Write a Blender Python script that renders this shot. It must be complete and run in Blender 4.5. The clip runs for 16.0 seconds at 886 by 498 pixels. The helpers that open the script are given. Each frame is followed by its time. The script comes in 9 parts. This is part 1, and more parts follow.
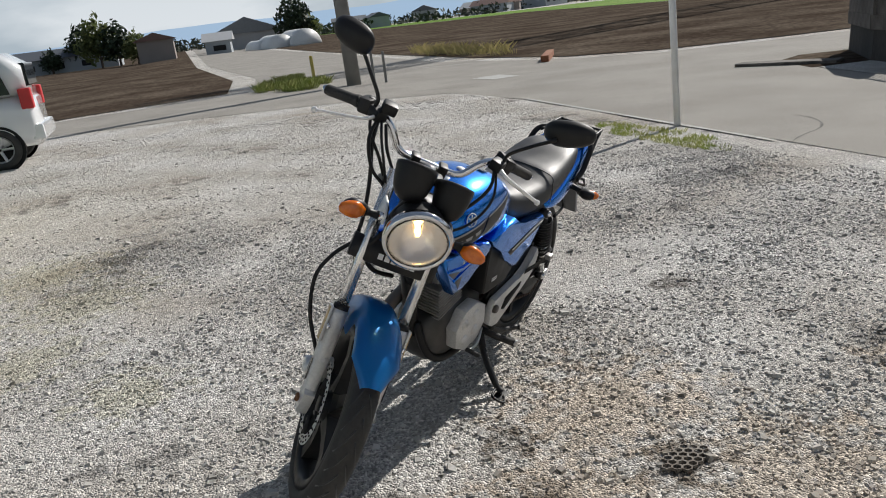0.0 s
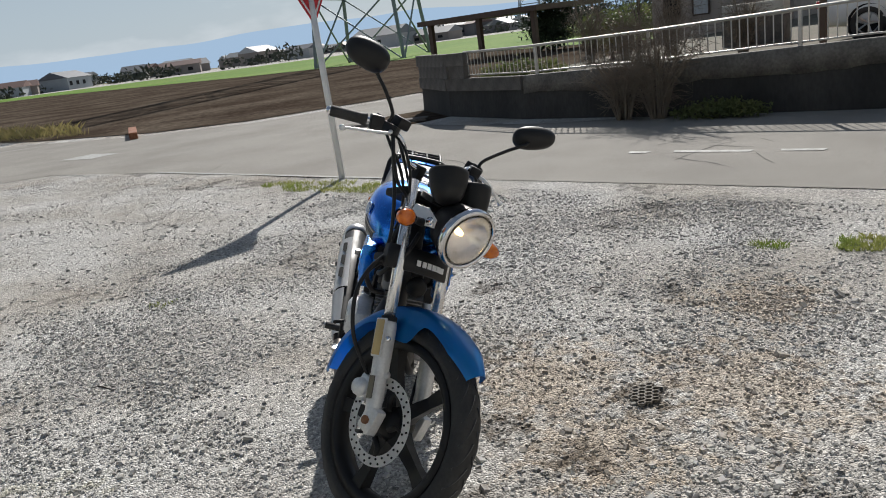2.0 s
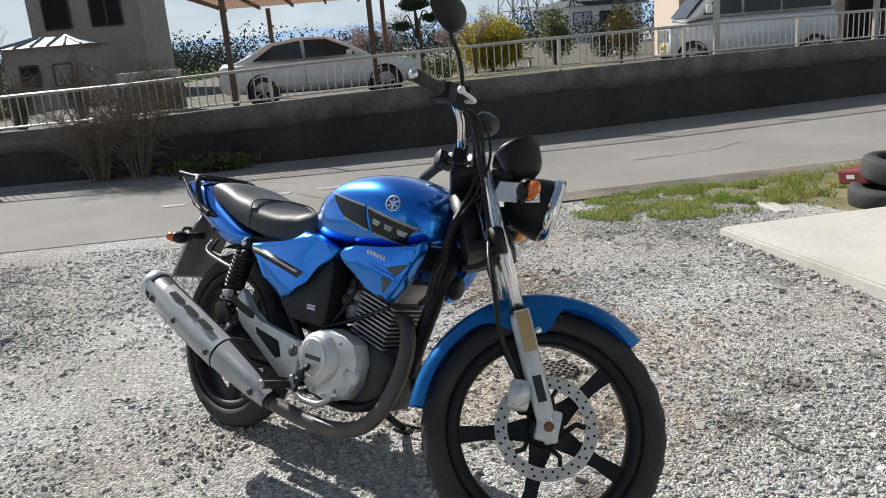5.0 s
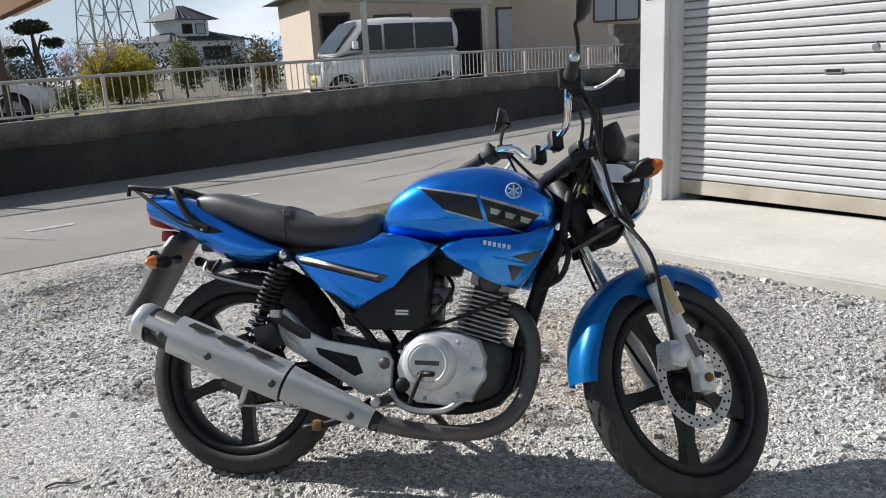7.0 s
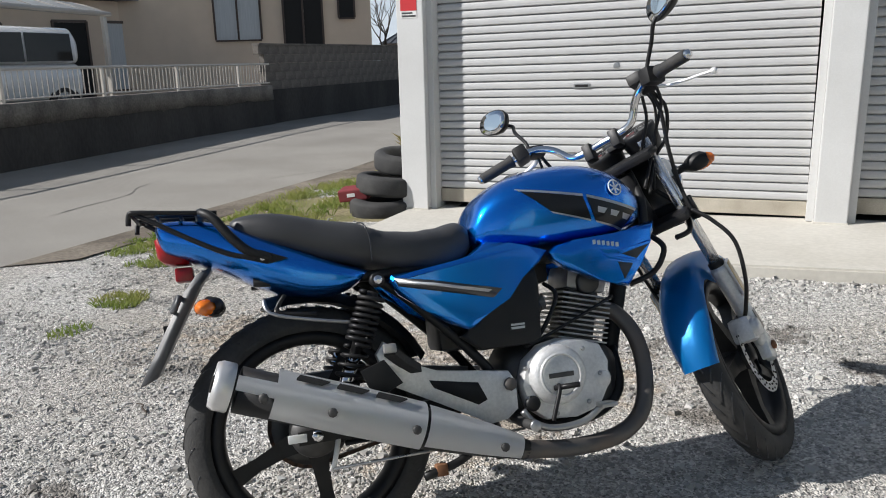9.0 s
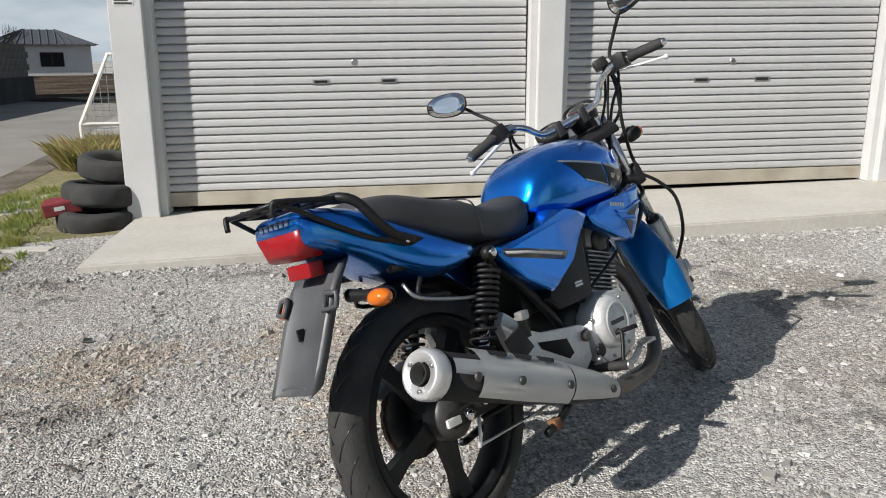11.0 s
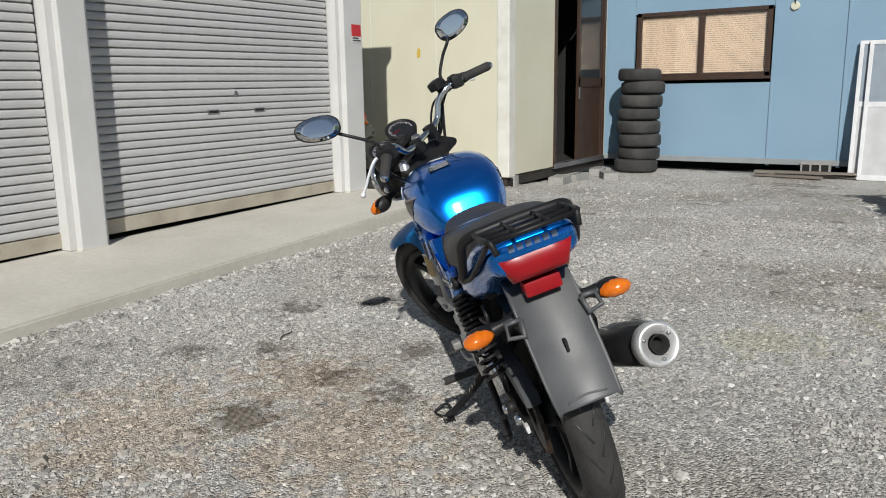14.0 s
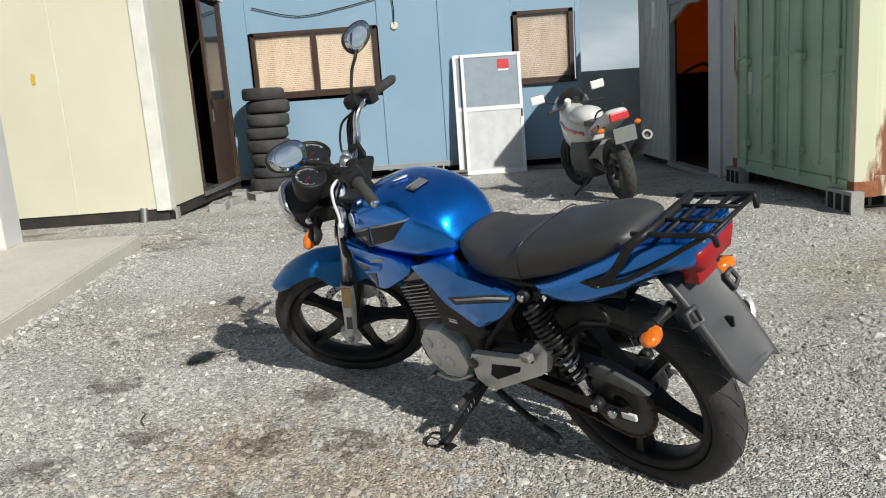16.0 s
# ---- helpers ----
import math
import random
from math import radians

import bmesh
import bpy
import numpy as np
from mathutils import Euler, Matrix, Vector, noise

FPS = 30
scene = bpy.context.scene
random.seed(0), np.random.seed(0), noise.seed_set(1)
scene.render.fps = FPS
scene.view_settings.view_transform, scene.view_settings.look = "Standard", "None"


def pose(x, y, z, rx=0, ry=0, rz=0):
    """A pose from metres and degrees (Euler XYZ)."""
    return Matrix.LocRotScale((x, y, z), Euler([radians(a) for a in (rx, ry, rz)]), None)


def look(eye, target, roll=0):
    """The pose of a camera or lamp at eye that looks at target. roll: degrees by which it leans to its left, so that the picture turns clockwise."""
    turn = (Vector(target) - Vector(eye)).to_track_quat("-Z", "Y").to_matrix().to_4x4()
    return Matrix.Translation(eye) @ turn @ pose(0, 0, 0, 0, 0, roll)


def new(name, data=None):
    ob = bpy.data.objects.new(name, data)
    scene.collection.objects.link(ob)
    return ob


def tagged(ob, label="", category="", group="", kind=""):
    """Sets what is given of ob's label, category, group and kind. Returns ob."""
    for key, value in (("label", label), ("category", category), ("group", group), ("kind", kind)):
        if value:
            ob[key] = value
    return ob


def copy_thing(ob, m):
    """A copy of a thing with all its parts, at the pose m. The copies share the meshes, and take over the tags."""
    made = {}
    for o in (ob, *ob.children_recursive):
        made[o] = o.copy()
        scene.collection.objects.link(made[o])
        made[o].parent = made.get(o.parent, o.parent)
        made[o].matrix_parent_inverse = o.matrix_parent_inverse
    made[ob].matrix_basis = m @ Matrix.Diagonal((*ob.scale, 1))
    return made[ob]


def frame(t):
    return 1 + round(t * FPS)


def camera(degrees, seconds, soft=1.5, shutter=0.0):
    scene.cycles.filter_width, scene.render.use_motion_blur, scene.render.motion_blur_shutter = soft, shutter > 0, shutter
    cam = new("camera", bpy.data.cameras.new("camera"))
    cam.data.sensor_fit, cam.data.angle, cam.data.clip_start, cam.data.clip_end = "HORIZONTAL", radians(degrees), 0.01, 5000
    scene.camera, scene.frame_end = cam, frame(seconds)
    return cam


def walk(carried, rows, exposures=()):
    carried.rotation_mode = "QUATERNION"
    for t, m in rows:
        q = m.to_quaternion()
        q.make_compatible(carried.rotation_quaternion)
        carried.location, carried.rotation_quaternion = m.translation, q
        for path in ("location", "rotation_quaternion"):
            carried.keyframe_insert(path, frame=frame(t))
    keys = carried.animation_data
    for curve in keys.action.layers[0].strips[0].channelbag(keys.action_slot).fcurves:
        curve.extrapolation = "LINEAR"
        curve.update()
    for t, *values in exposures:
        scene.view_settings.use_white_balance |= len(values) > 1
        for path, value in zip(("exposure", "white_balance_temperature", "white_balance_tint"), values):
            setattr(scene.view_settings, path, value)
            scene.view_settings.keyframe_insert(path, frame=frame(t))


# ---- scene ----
cam = camera(59.6, 16.0, soft=1.0)
PATH = [
    (0, (1.019, 5.412, 1.395), (0.529, 3.561, 0.818), -7.2),
    (0.5, (1.361, 5.307, 1.407), (0.6, 3.543, 0.849), -6.9),
    (1, (1.749, 5.268, 1.405), (0.747, 3.626, 0.858), -7.0),
    (1.5, (2.036, 5.105, 1.383), (0.805, 3.622, 0.85), -7.4),
    (2, (2.276, 4.831, 1.398), (0.844, 3.54, 0.867), -7.7),
    (2.5, (2.534, 4.584, 1.352), (0.937, 3.503, 0.821), -7.8),
    (3, (2.7, 4.293, 1.34), (0.974, 3.439, 0.8), -7.2),
    (3.5, (2.717, 3.901, 1.343), (0.895, 3.284, 0.795), -6.4),
    (4, (2.776, 3.539, 1.308), (0.887, 3.178, 0.76), -5.7),
    (4.5, (2.773, 3.168, 1.318), (0.847, 3.095, 0.782), -5.1),
    (4.7, (2.731, 3.038, 1.303), (0.802, 3.075, 0.775), -5.0),
    (6.8, (2.19, 1.674, 1.279), (0.557, 2.714, 0.778), -3.3),
    (7, (2.136, 1.544, 1.257), (0.553, 2.661, 0.76), -3.1),
    (7.5, (1.965, 1.22, 1.269), (0.529, 2.522, 0.777), -2.7),
    (8, (1.643, 1.069, 1.24), (0.384, 2.545, 0.753), -2.4),
    (8.2, (1.503, 1.021, 1.252), (0.325, 2.564, 0.768), -2.3),
    (10.3, (0.133, 0.498, 1.182), (-0.02, 2.432, 0.696), 0.1),
    (10.5, (-0.003, 0.469, 1.19), (-0.049, 2.408, 0.704), 0.1),
    (11, (-0.31, 0.552, 1.173), (-0.085, 2.48, 0.693), -0.1),
    (11.5, (-0.621, 0.661, 1.18), (-0.121, 2.54, 0.71), -0.3),
    (12, (-0.953, 0.724, 1.187), (-0.184, 2.512, 0.729), -0.3),
    (12.5, (-1.245, 0.896, 1.166), (-0.216, 2.555, 0.729), 0.2),
    (13, (-1.484, 1.134, 1.178), (-0.223, 2.629, 0.761), 0.3),
    (13.5, (-1.772, 1.317, 1.132), (-0.302, 2.611, 0.728), 0.1),
    (14, (-1.944, 1.548, 1.119), (-0.292, 2.605, 0.725), -0.8),
    (14.5, (-2.034, 1.862, 1.146), (-0.247, 2.674, 0.758), -2.0),
    (15, (-2.176, 2.175, 1.128), (-0.289, 2.716, 0.745), -3.2),
    (15.5, (-2.26, 2.487, 1.138), (-0.316, 2.757, 0.756), -3.8),
    (16, (-2.201, 2.858, 1.149), (-0.239, 2.868, 0.76), -4.1),
]
walk(cam, [(t, look(eye, target, roll)) for t, eye, target, roll in PATH], ((0, 0.08, 6500, 10), (2.5, 0.16, 6450, 10), (4.5, 0.38, 6400, 10), (7.0, 0.42, 6250, 11), (8.2, 0.36, 6250, 11), (10.3, 0.12, 6450, 10), (11.5, 0.04, 6450, 10), (13.0, -0.25, 6400, 9), (14.5, -0.22, 6450, 9), (16.0, 0.0, 6550, 7)))

# ---- light ----
world = bpy.data.worlds.new("world")
scene.world = world
world.use_nodes = True
wn = world.node_tree.nodes
sky = wn.new("ShaderNodeTexSky")
sky.sky_type, sky.sun_disc = "NISHITA", False
SUN = Vector((-1.27, -0.76, 1.0)).normalized()
sky.sun_elevation = math.asin(SUN.z)
sky.sun_rotation = math.atan2(SUN.x, SUN.y)
sky.air_density, sky.dust_density, sky.ozone_density = 1.0, 0.6, 2.0
wl = world.node_tree.links.new
tc = wn.new("ShaderNodeTexCoord")
sep = wn.new("ShaderNodeSeparateXYZ")
wl(tc.outputs["Generated"], sep.inputs[0])
haze = wn.new("ShaderNodeMapRange")
haze.inputs[1].default_value, haze.inputs[2].default_value, haze.inputs[3].default_value, haze.inputs[4].default_value = 0.02, 0.42, 0.80, 0.12
wl(sep.outputs[2], haze.inputs[0])
squash = wn.new("ShaderNodeMapping")
squash.inputs["Scale"].default_value = (1.0, 1.0, 3.2)
wl(tc.outputs["Generated"], squash.inputs[0])
puff = wn.new("ShaderNodeTexNoise")
puff.inputs["Scale"].default_value, puff.inputs["Detail"].default_value = 3.4, 7
wl(squash.outputs[0], puff.inputs["Vector"])
cloud = wn.new("ShaderNodeMapRange")
cloud.inputs[1].default_value, cloud.inputs[2].default_value = 0.47, 0.66
wl(puff.outputs["Fac"], cloud.inputs[0])
veil = wn.new("ShaderNodeMix")
veil.data_type = "RGBA"
wl(haze.outputs[0], veil.inputs["Factor"])
wl(sky.outputs[0], veil.inputs["A"])
veil.inputs["B"].default_value = (9.0, 10.8, 12.6, 1)
fluff = wn.new("ShaderNodeMix")
fluff.data_type = "RGBA"
thin = wn.new("ShaderNodeMath")
thin.operation = "MULTIPLY"
thin.inputs[1].default_value = 0.9
low = wn.new("ShaderNodeMath")
low.operation = "MULTIPLY"
wl(cloud.outputs[0], low.inputs[0])
wl(haze.outputs[0], low.inputs[1])
wl(low.outputs[0], thin.inputs[0])
wl(thin.outputs[0], fluff.inputs["Factor"])
wl(veil.outputs["Result"], fluff.inputs["A"])
fluff.inputs["B"].default_value = (16.5, 17.2, 17.8, 1)
wl(fluff.outputs["Result"], wn["Background"].inputs[0])
wn["Background"].inputs[1].default_value = 0.047
sun = new("sun", bpy.data.lights.new("sun", "SUN"))
sun.data.energy, sun.data.angle, sun.data.color = 5.0, radians(0.55), (1.0, 0.962, 0.905)
sun.matrix_world = look((-20, -12, 16), Vector((-20, -12, 16)) - SUN)


# ---- materials ----
def material(name, color, rough=0.6, metal=0.0, second=None, scale=6.0, amount=0.5, fine=0.0, fine_scale=120.0,
             bump=0.0, bump_scale=80.0, coat=0.0, spec=0.5, per_object=0.0, stretch=(1, 1, 1), rough_var=0.0):
    """A base colour that drifts to a second one in patches, with fine grain and relief."""
    m = bpy.data.materials.new(name)
    m.use_nodes = True
    t = m.node_tree
    b = t.nodes["Principled BSDF"]
    b.inputs["Roughness"].default_value, b.inputs["Metallic"].default_value = rough, metal
    b.inputs["Coat Weight"].default_value, b.inputs["Coat Roughness"].default_value = coat, 0.06
    b.inputs["Specular IOR Level"].default_value = spec
    link = t.links.new
    geo = t.nodes.new("ShaderNodeTexCoord")
    mp = t.nodes.new("ShaderNodeMapping")
    mp.inputs["Scale"].default_value = stretch
    link(geo.outputs["Object"], mp.inputs[0])
    n1 = t.nodes.new("ShaderNodeTexNoise")
    n1.inputs["Scale"].default_value, n1.inputs["Detail"].default_value = scale, 6
    link(mp.outputs[0], n1.inputs["Vector"])
    ramp = t.nodes.new("ShaderNodeMapRange")
    ramp.inputs[1].default_value, ramp.inputs[2].default_value = 0.38, 0.68
    ramp.inputs[4].default_value = amount
    link(n1.outputs["Fac"], ramp.inputs[0])
    mix = t.nodes.new("ShaderNodeMix")
    mix.data_type = "RGBA"
    second = second or tuple(c * 0.75 for c in color)
    mix.inputs["A"].default_value, mix.inputs["B"].default_value = (*color, 1), (*second, 1)
    link(ramp.outputs[0], mix.inputs["Factor"])
    out = mix.outputs["Result"]
    n2 = None
    if fine or bump:
        n2 = t.nodes.new("ShaderNodeTexNoise")
        n2.inputs["Scale"].default_value, n2.inputs["Detail"].default_value = fine_scale, 3
        link(mp.outputs[0], n2.inputs["Vector"])
    if fine:
        hsv = t.nodes.new("ShaderNodeHueSaturation")
        mr = t.nodes.new("ShaderNodeMapRange")
        mr.inputs[1].default_value, mr.inputs[2].default_value = 0.3, 0.7
        mr.inputs[3].default_value, mr.inputs[4].default_value = 1 - fine, 1 + fine
        link(n2.outputs["Fac"], mr.inputs[0])
        link(mr.outputs[0], hsv.inputs["Value"])
        link(out, hsv.inputs["Color"])
        out = hsv.outputs[0]
    if per_object:
        hs = t.nodes.new("ShaderNodeHueSaturation")
        oi = t.nodes.new("ShaderNodeObjectInfo")
        mr = t.nodes.new("ShaderNodeMapRange")
        mr.inputs[3].default_value, mr.inputs[4].default_value = 1 - per_object, 1 + per_object
        link(oi.outputs["Random"], mr.inputs[0])
        link(mr.outputs[0], hs.inputs["Value"])
        link(out, hs.inputs["Color"])
        out = hs.outputs[0]
    link(out, b.inputs["Base Color"])
    if rough_var:
        rv = t.nodes.new("ShaderNodeMapRange")
        rv.inputs[1].default_value, rv.inputs[2].default_value = 0.3, 0.7
        rv.inputs[3].default_value, rv.inputs[4].default_value = max(0.02, rough - rough_var), rough + rough_var
        link(n1.outputs["Fac"], rv.inputs[0])
        link(rv.outputs[0], b.inputs["Roughness"])
    if bump:
        nb = t.nodes.new("ShaderNodeTexNoise")
        nb.inputs["Scale"].default_value, nb.inputs["Detail"].default_value = bump_scale, 4
        link(mp.outputs[0], nb.inputs["Vector"])
        bp = t.nodes.new("ShaderNodeBump")
        bp.inputs["Strength"].default_value, bp.inputs["Distance"].default_value = min(1, bump), 0.01
        link(nb.outputs["Fac"], bp.inputs["Height"])
        link(bp.outputs[0], b.inputs["Normal"])
    return m


def glass(name, color=(1, 1, 1), rough=0.0, ior=1.45):
    m = bpy.data.materials.new(name)
    m.use_nodes = True
    b = m.node_tree.nodes["Principled BSDF"]
    b.inputs["Base Color"].default_value = (*color, 1)
    b.inputs["Transmission Weight"].default_value, b.inputs["Roughness"].default_value = 1, rough
    b.inputs["IOR"].default_value = ior
    return m


# ---- mesh tools ----
def part(name, bm, mat, parent=None, label="", smooth=None, at=None):
    """Links a bmesh as one mesh object, under a thing or a part."""
    me = bpy.data.meshes.new(name)
    if smooth is not None:
        for f in bm.faces:
            f.smooth = True
        if smooth < 3.1:
            for e in bm.edges:
                if len(e.link_faces) == 2 and e.calc_face_angle(0) > smooth:
                    e.smooth = False
    bmesh.ops.recalc_face_normals(bm, faces=bm.faces)
    bm.to_mesh(me)
    bm.free()
    me.materials.append(mat)
    ob = new(name, me)
    if at is not None:
        ob.matrix_basis = at
    if parent is not None:
        ob.parent = parent
    if label:
        ob["label"] = label
    return ob


def shared(name, me, parent, m=None):
    ob = new(name, me)
    ob.parent = parent
    if m is not None:
        ob.matrix_basis = m
    return ob


def empty(name, m=None):
    ob = new(name)
    ob.empty_display_size = 0.1
    if m is not None:
        ob.matrix_basis = m
    return ob


def box(lo, hi, bevel=0.0, bm=None, m=None):
    bm = bm or bmesh.new()
    c = [(a + b) / 2 for a, b in zip(lo, hi)]
    s = [max(1e-4, b - a) for a, b in zip(lo, hi)]
    mat = Matrix.LocRotScale(c, None, s)
    made = bmesh.ops.create_cube(bm, size=1, matrix=(m @ mat) if m is not None else mat)
    if bevel:
        edges = list({e for v in made["verts"] for e in v.link_edges})
        bmesh.ops.bevel(bm, geom=edges, offset=bevel, segments=2, affect="EDGES", profile=0.6)
    return bm


def loft(rings, closed=True, caps=True, bm=None, wrap=False):
    """A skin over rings of equal counts of points."""
    bm = bm or bmesh.new()
    vs = [[bm.verts.new(p) for p in r] for r in rings]
    n = len(vs[0])
    pairs = list(zip(vs, vs[1:])) + ([(vs[-1], vs[0])] if wrap else [])
    for a, b in pairs:
        for i in range(n if closed else n - 1):
            j = (i + 1) % n
            try:
                bm.faces.new((a[i], a[j], b[j], b[i]))
            except ValueError:
                pass
    if caps and closed and not wrap:
        bm.faces.new(vs[0][::-1])
        bm.faces.new(vs[-1])
    return bm


def curve(points, n=8, closed=False):
    """A smooth line (Catmull-Rom) through the points."""
    p = [Vector(q) for q in points]
    k = len(p)
    out = []
    for i in range(k if closed else k - 1):
        if closed:
            a, b, c, d = p[i - 1], p[i], p[(i + 1) % k], p[(i + 2) % k]
        else:
            a, b, c, d = p[max(0, i - 1)], p[i], p[i + 1], p[min(k - 1, i + 2)]
        for j in range(n):
            t = j / n
            out.append(0.5 * (2 * b + (c - a) * t + (2 * a - 5 * b + 4 * c - d) * t * t + (3 * b - a - 3 * c + d) * t ** 3))
    if not closed:
        out.append(p[-1])
    return out


def tube(points, r, seg=10, smooth_n=0, closed=False, bm=None, flat=1.0):
    """A round bar along the points; r is one radius or one for each point."""
    pts = curve(points, smooth_n, closed) if smooth_n else [Vector(p) for p in points]
    k = len(pts)
    rad = (lambda i: r) if not hasattr(r, "__len__") else (lambda i: np.interp(i / (k - 1) * (len(r) - 1), range(len(r)), r))
    rings, side = [], None
    for i, p in enumerate(pts):
        if closed:
            d = pts[(i + 1) % k] - pts[i - 1]
        else:
            d = pts[min(k - 1, i + 1)] - pts[max(0, i - 1)]
        d.normalize()
        if side is None:
            side = d.orthogonal().normalized()
        side = (side - d * side.dot(d)).normalized()
        up = d.cross(side)
        rr = float(rad(i))
        rings.append([p + (side * math.cos(a) + up * math.sin(a) * flat) * rr for a in (2 * math.pi * j / seg for j in range(seg))])
    return loft(rings, bm=bm, wrap=closed)


def lathe(profile, seg=32, bm=None, m=None, close=False):
    """Turns (radius, height) pairs round z; m places the result."""
    m = m if m is not None else Matrix()
    rings = [[m @ Vector((r * math.cos(a), r * math.sin(a), h)) for r, h in profile] for a in (2 * math.pi * j / seg for j in range(seg))]
    return loft(rings, closed=close, caps=False, bm=bm, wrap=True)


def prism(outline, y0, y1, bevel=0.0, bm=None, m=None, seg=2):
    """An outline of (x, z) pairs given thickness along y."""
    bm = bm or bmesh.new()
    m = m if m is not None else Matrix()
    a = [bm.verts.new(m @ Vector((x, y0, z))) for x, z in outline]
    b = [bm.verts.new(m @ Vector((x, y1, z))) for x, z in outline]
    n = len(a)
    fs = [bm.faces.new(a), bm.faces.new(b[::-1])]
    fs += [bm.faces.new((a[i], b[i], b[(i + 1) % n], a[(i + 1) % n])) for i in range(n)]
    if bevel:
        edges = list({e for f in fs[:2] for e in f.edges})
        bmesh.ops.bevel(bm, geom=edges, offset=bevel, segments=seg, affect="EDGES", profile=0.6)
    return bm


def along(p, d, up=(0, 0, 1)):
    """The pose at p whose z axis points along d."""
    return Matrix.Translation(p) @ Vector(d).to_track_quat("Z", "Y").to_matrix().to_4x4()


def polysheet(outline, z, bm=None):
    """A flat or sloping sheet over an (x, y) outline; z is a height or a function."""
    bm = bm or bmesh.new()
    zz = z if callable(z) else (lambda x, y: z)
    f = bm.faces.new([bm.verts.new((x, y, zz(x, y))) for x, y in outline])
    return bm


ISL = radians(35)

# ---- ground ----
GX = (-400, -60, -12, -4, -1.2, 0.6, 2.5, 4.5, 6.5, 9.0, 15, 400)
GZ = (-0.6, -0.2, -0.12, -0.10, -0.03, 0.0, 0.03, 0.05, 0.0, -0.10, -0.12, -0.2)


def gz(x, y):
    """The height of the yard and of the land round it."""
    return float(np.interp(x, GX, GZ))


# Damp spots; the one at (1.28, 4.02) paints the left mirror's cast shadow.
DAMP_AND_SHADOW = ((-0.14, 3.58, 0.17), (0.34, 3.55, 0.13), (1.28, 4.02, 0.14), (0.45, 4.02, 0.11), (0.75, 3.43, 0.13), (0.98, 4.35, 0.16), (0.25, 4.32, 0.12), (0.30, 3.22, 0.14), (-1.0, 2.2, 0.15))
DIRT = ((-0.12, 3.15, 0.50), (-0.38, 3.85, 0.55), (0.25, 3.6, 0.35), (-1.3, 3.6, 0.40))
MOSS = ((2.00, 0.60, 0.55), (2.15, 1.45, 0.40), (2.35, -0.20, 0.60), (1.6, 2.1, 0.3))


def spots(t, co, colour, places, tint, share):
    """Lays ragged round stains of a tint over a colour, at given places of the yard."""
    n = t.nodes.new("ShaderNodeTexNoise")
    n.inputs["Scale"].default_value, n.inputs["Detail"].default_value, n.inputs["Roughness"].default_value = 11.0, 8, 0.7
    t.links.new(co, n.inputs["Vector"])
    best = None
    for x, y, r in places:
        d = t.nodes.new("ShaderNodeVectorMath")
        d.operation = "DISTANCE"
        d.inputs[1].default_value = (x, y, 0)
        t.links.new(co, d.inputs[0])
        q = t.nodes.new("ShaderNodeMath")
        q.operation = "DIVIDE"
        q.inputs[1].default_value = r
        t.links.new(d.outputs["Value"], q.inputs[0])
        if best is None:
            best = q.outputs[0]
        else:
            m = t.nodes.new("ShaderNodeMath")
            m.operation = "MINIMUM"
            t.links.new(best, m.inputs[0])
            t.links.new(q.outputs[0], m.inputs[1])
            best = m.outputs[0]
    e = t.nodes.new("ShaderNodeMath")
    e.operation = "MULTIPLY_ADD"
    e.inputs[1].default_value = 4.2
    t.links.new(n.outputs["Fac"], e.inputs[0])
    t.links.new(best, e.inputs[2])
    f = t.nodes.new("ShaderNodeMapRange")
    f.inputs[1].default_value, f.inputs[2].default_value, f.inputs[3].default_value, f.inputs[4].default_value = 2.45, 3.05, share, 0.0
    t.links.new(e.outputs[0], f.inputs[0])
    x = t.nodes.new("ShaderNodeMix")
    x.data_type, x.blend_type = "RGBA", "MULTIPLY"
    x.inputs["B"].default_value = (*tint, 1)
    t.links.new(f.outputs[0], x.inputs["Factor"])
    t.links.new(colour, x.inputs["A"])
    return x.outputs["Result"]


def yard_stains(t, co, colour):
    for places, tint, share in ((DIRT, (0.93, 0.81, 0.68), 0.7), (MOSS, (0.84, 0.83, 0.66), 0.6), (DAMP_AND_SHADOW, (0.42, 0.40, 0.38), 0.95)):
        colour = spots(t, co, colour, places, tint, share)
    return colour


M_gravel = material("grey_gravel", (0.54, 0.527, 0.50), 0.95, second=(0.38, 0.345, 0.298), scale=0.75, amount=0.95, fine=0.38, fine_scale=48, bump=0.6, bump_scale=45, spec=0.1)
gt = M_gravel.node_tree
gb = gt.nodes["Principled BSDF"]
g_co = gt.nodes.new("ShaderNodeTexCoord")
g_cell = gt.nodes.new("ShaderNodeTexVoronoi")
g_cell.inputs["Scale"].default_value = 135
gt.links.new(g_co.outputs["Object"], g_cell.inputs["Vector"])
g_tone = gt.nodes.new("ShaderNodeMapRange")
g_tone.inputs[3].default_value, g_tone.inputs[4].default_value = 0.38, 1.50
gt.links.new(g_cell.outputs["Color"], g_tone.inputs[0])
g_hsv = gt.nodes.new("ShaderNodeHueSaturation")
gt.links.new(gb.inputs["Base Color"].links[0].from_socket, g_hsv.inputs["Color"])
gt.links.new(g_tone.outputs[0], g_hsv.inputs["Value"])
g_damp = gt.nodes.new("ShaderNodeTexNoise")
g_damp.inputs["Scale"].default_value, g_damp.inputs["Detail"].default_value, g_damp.inputs["Roughness"].default_value = 4.6, 9, 0.60
gt.links.new(g_co.outputs["Object"], g_damp.inputs["Vector"])
g_zone = gt.nodes.new("ShaderNodeTexNoise")
g_zone.inputs["Scale"].default_value, g_zone.inputs["Detail"].default_value = 0.8, 3
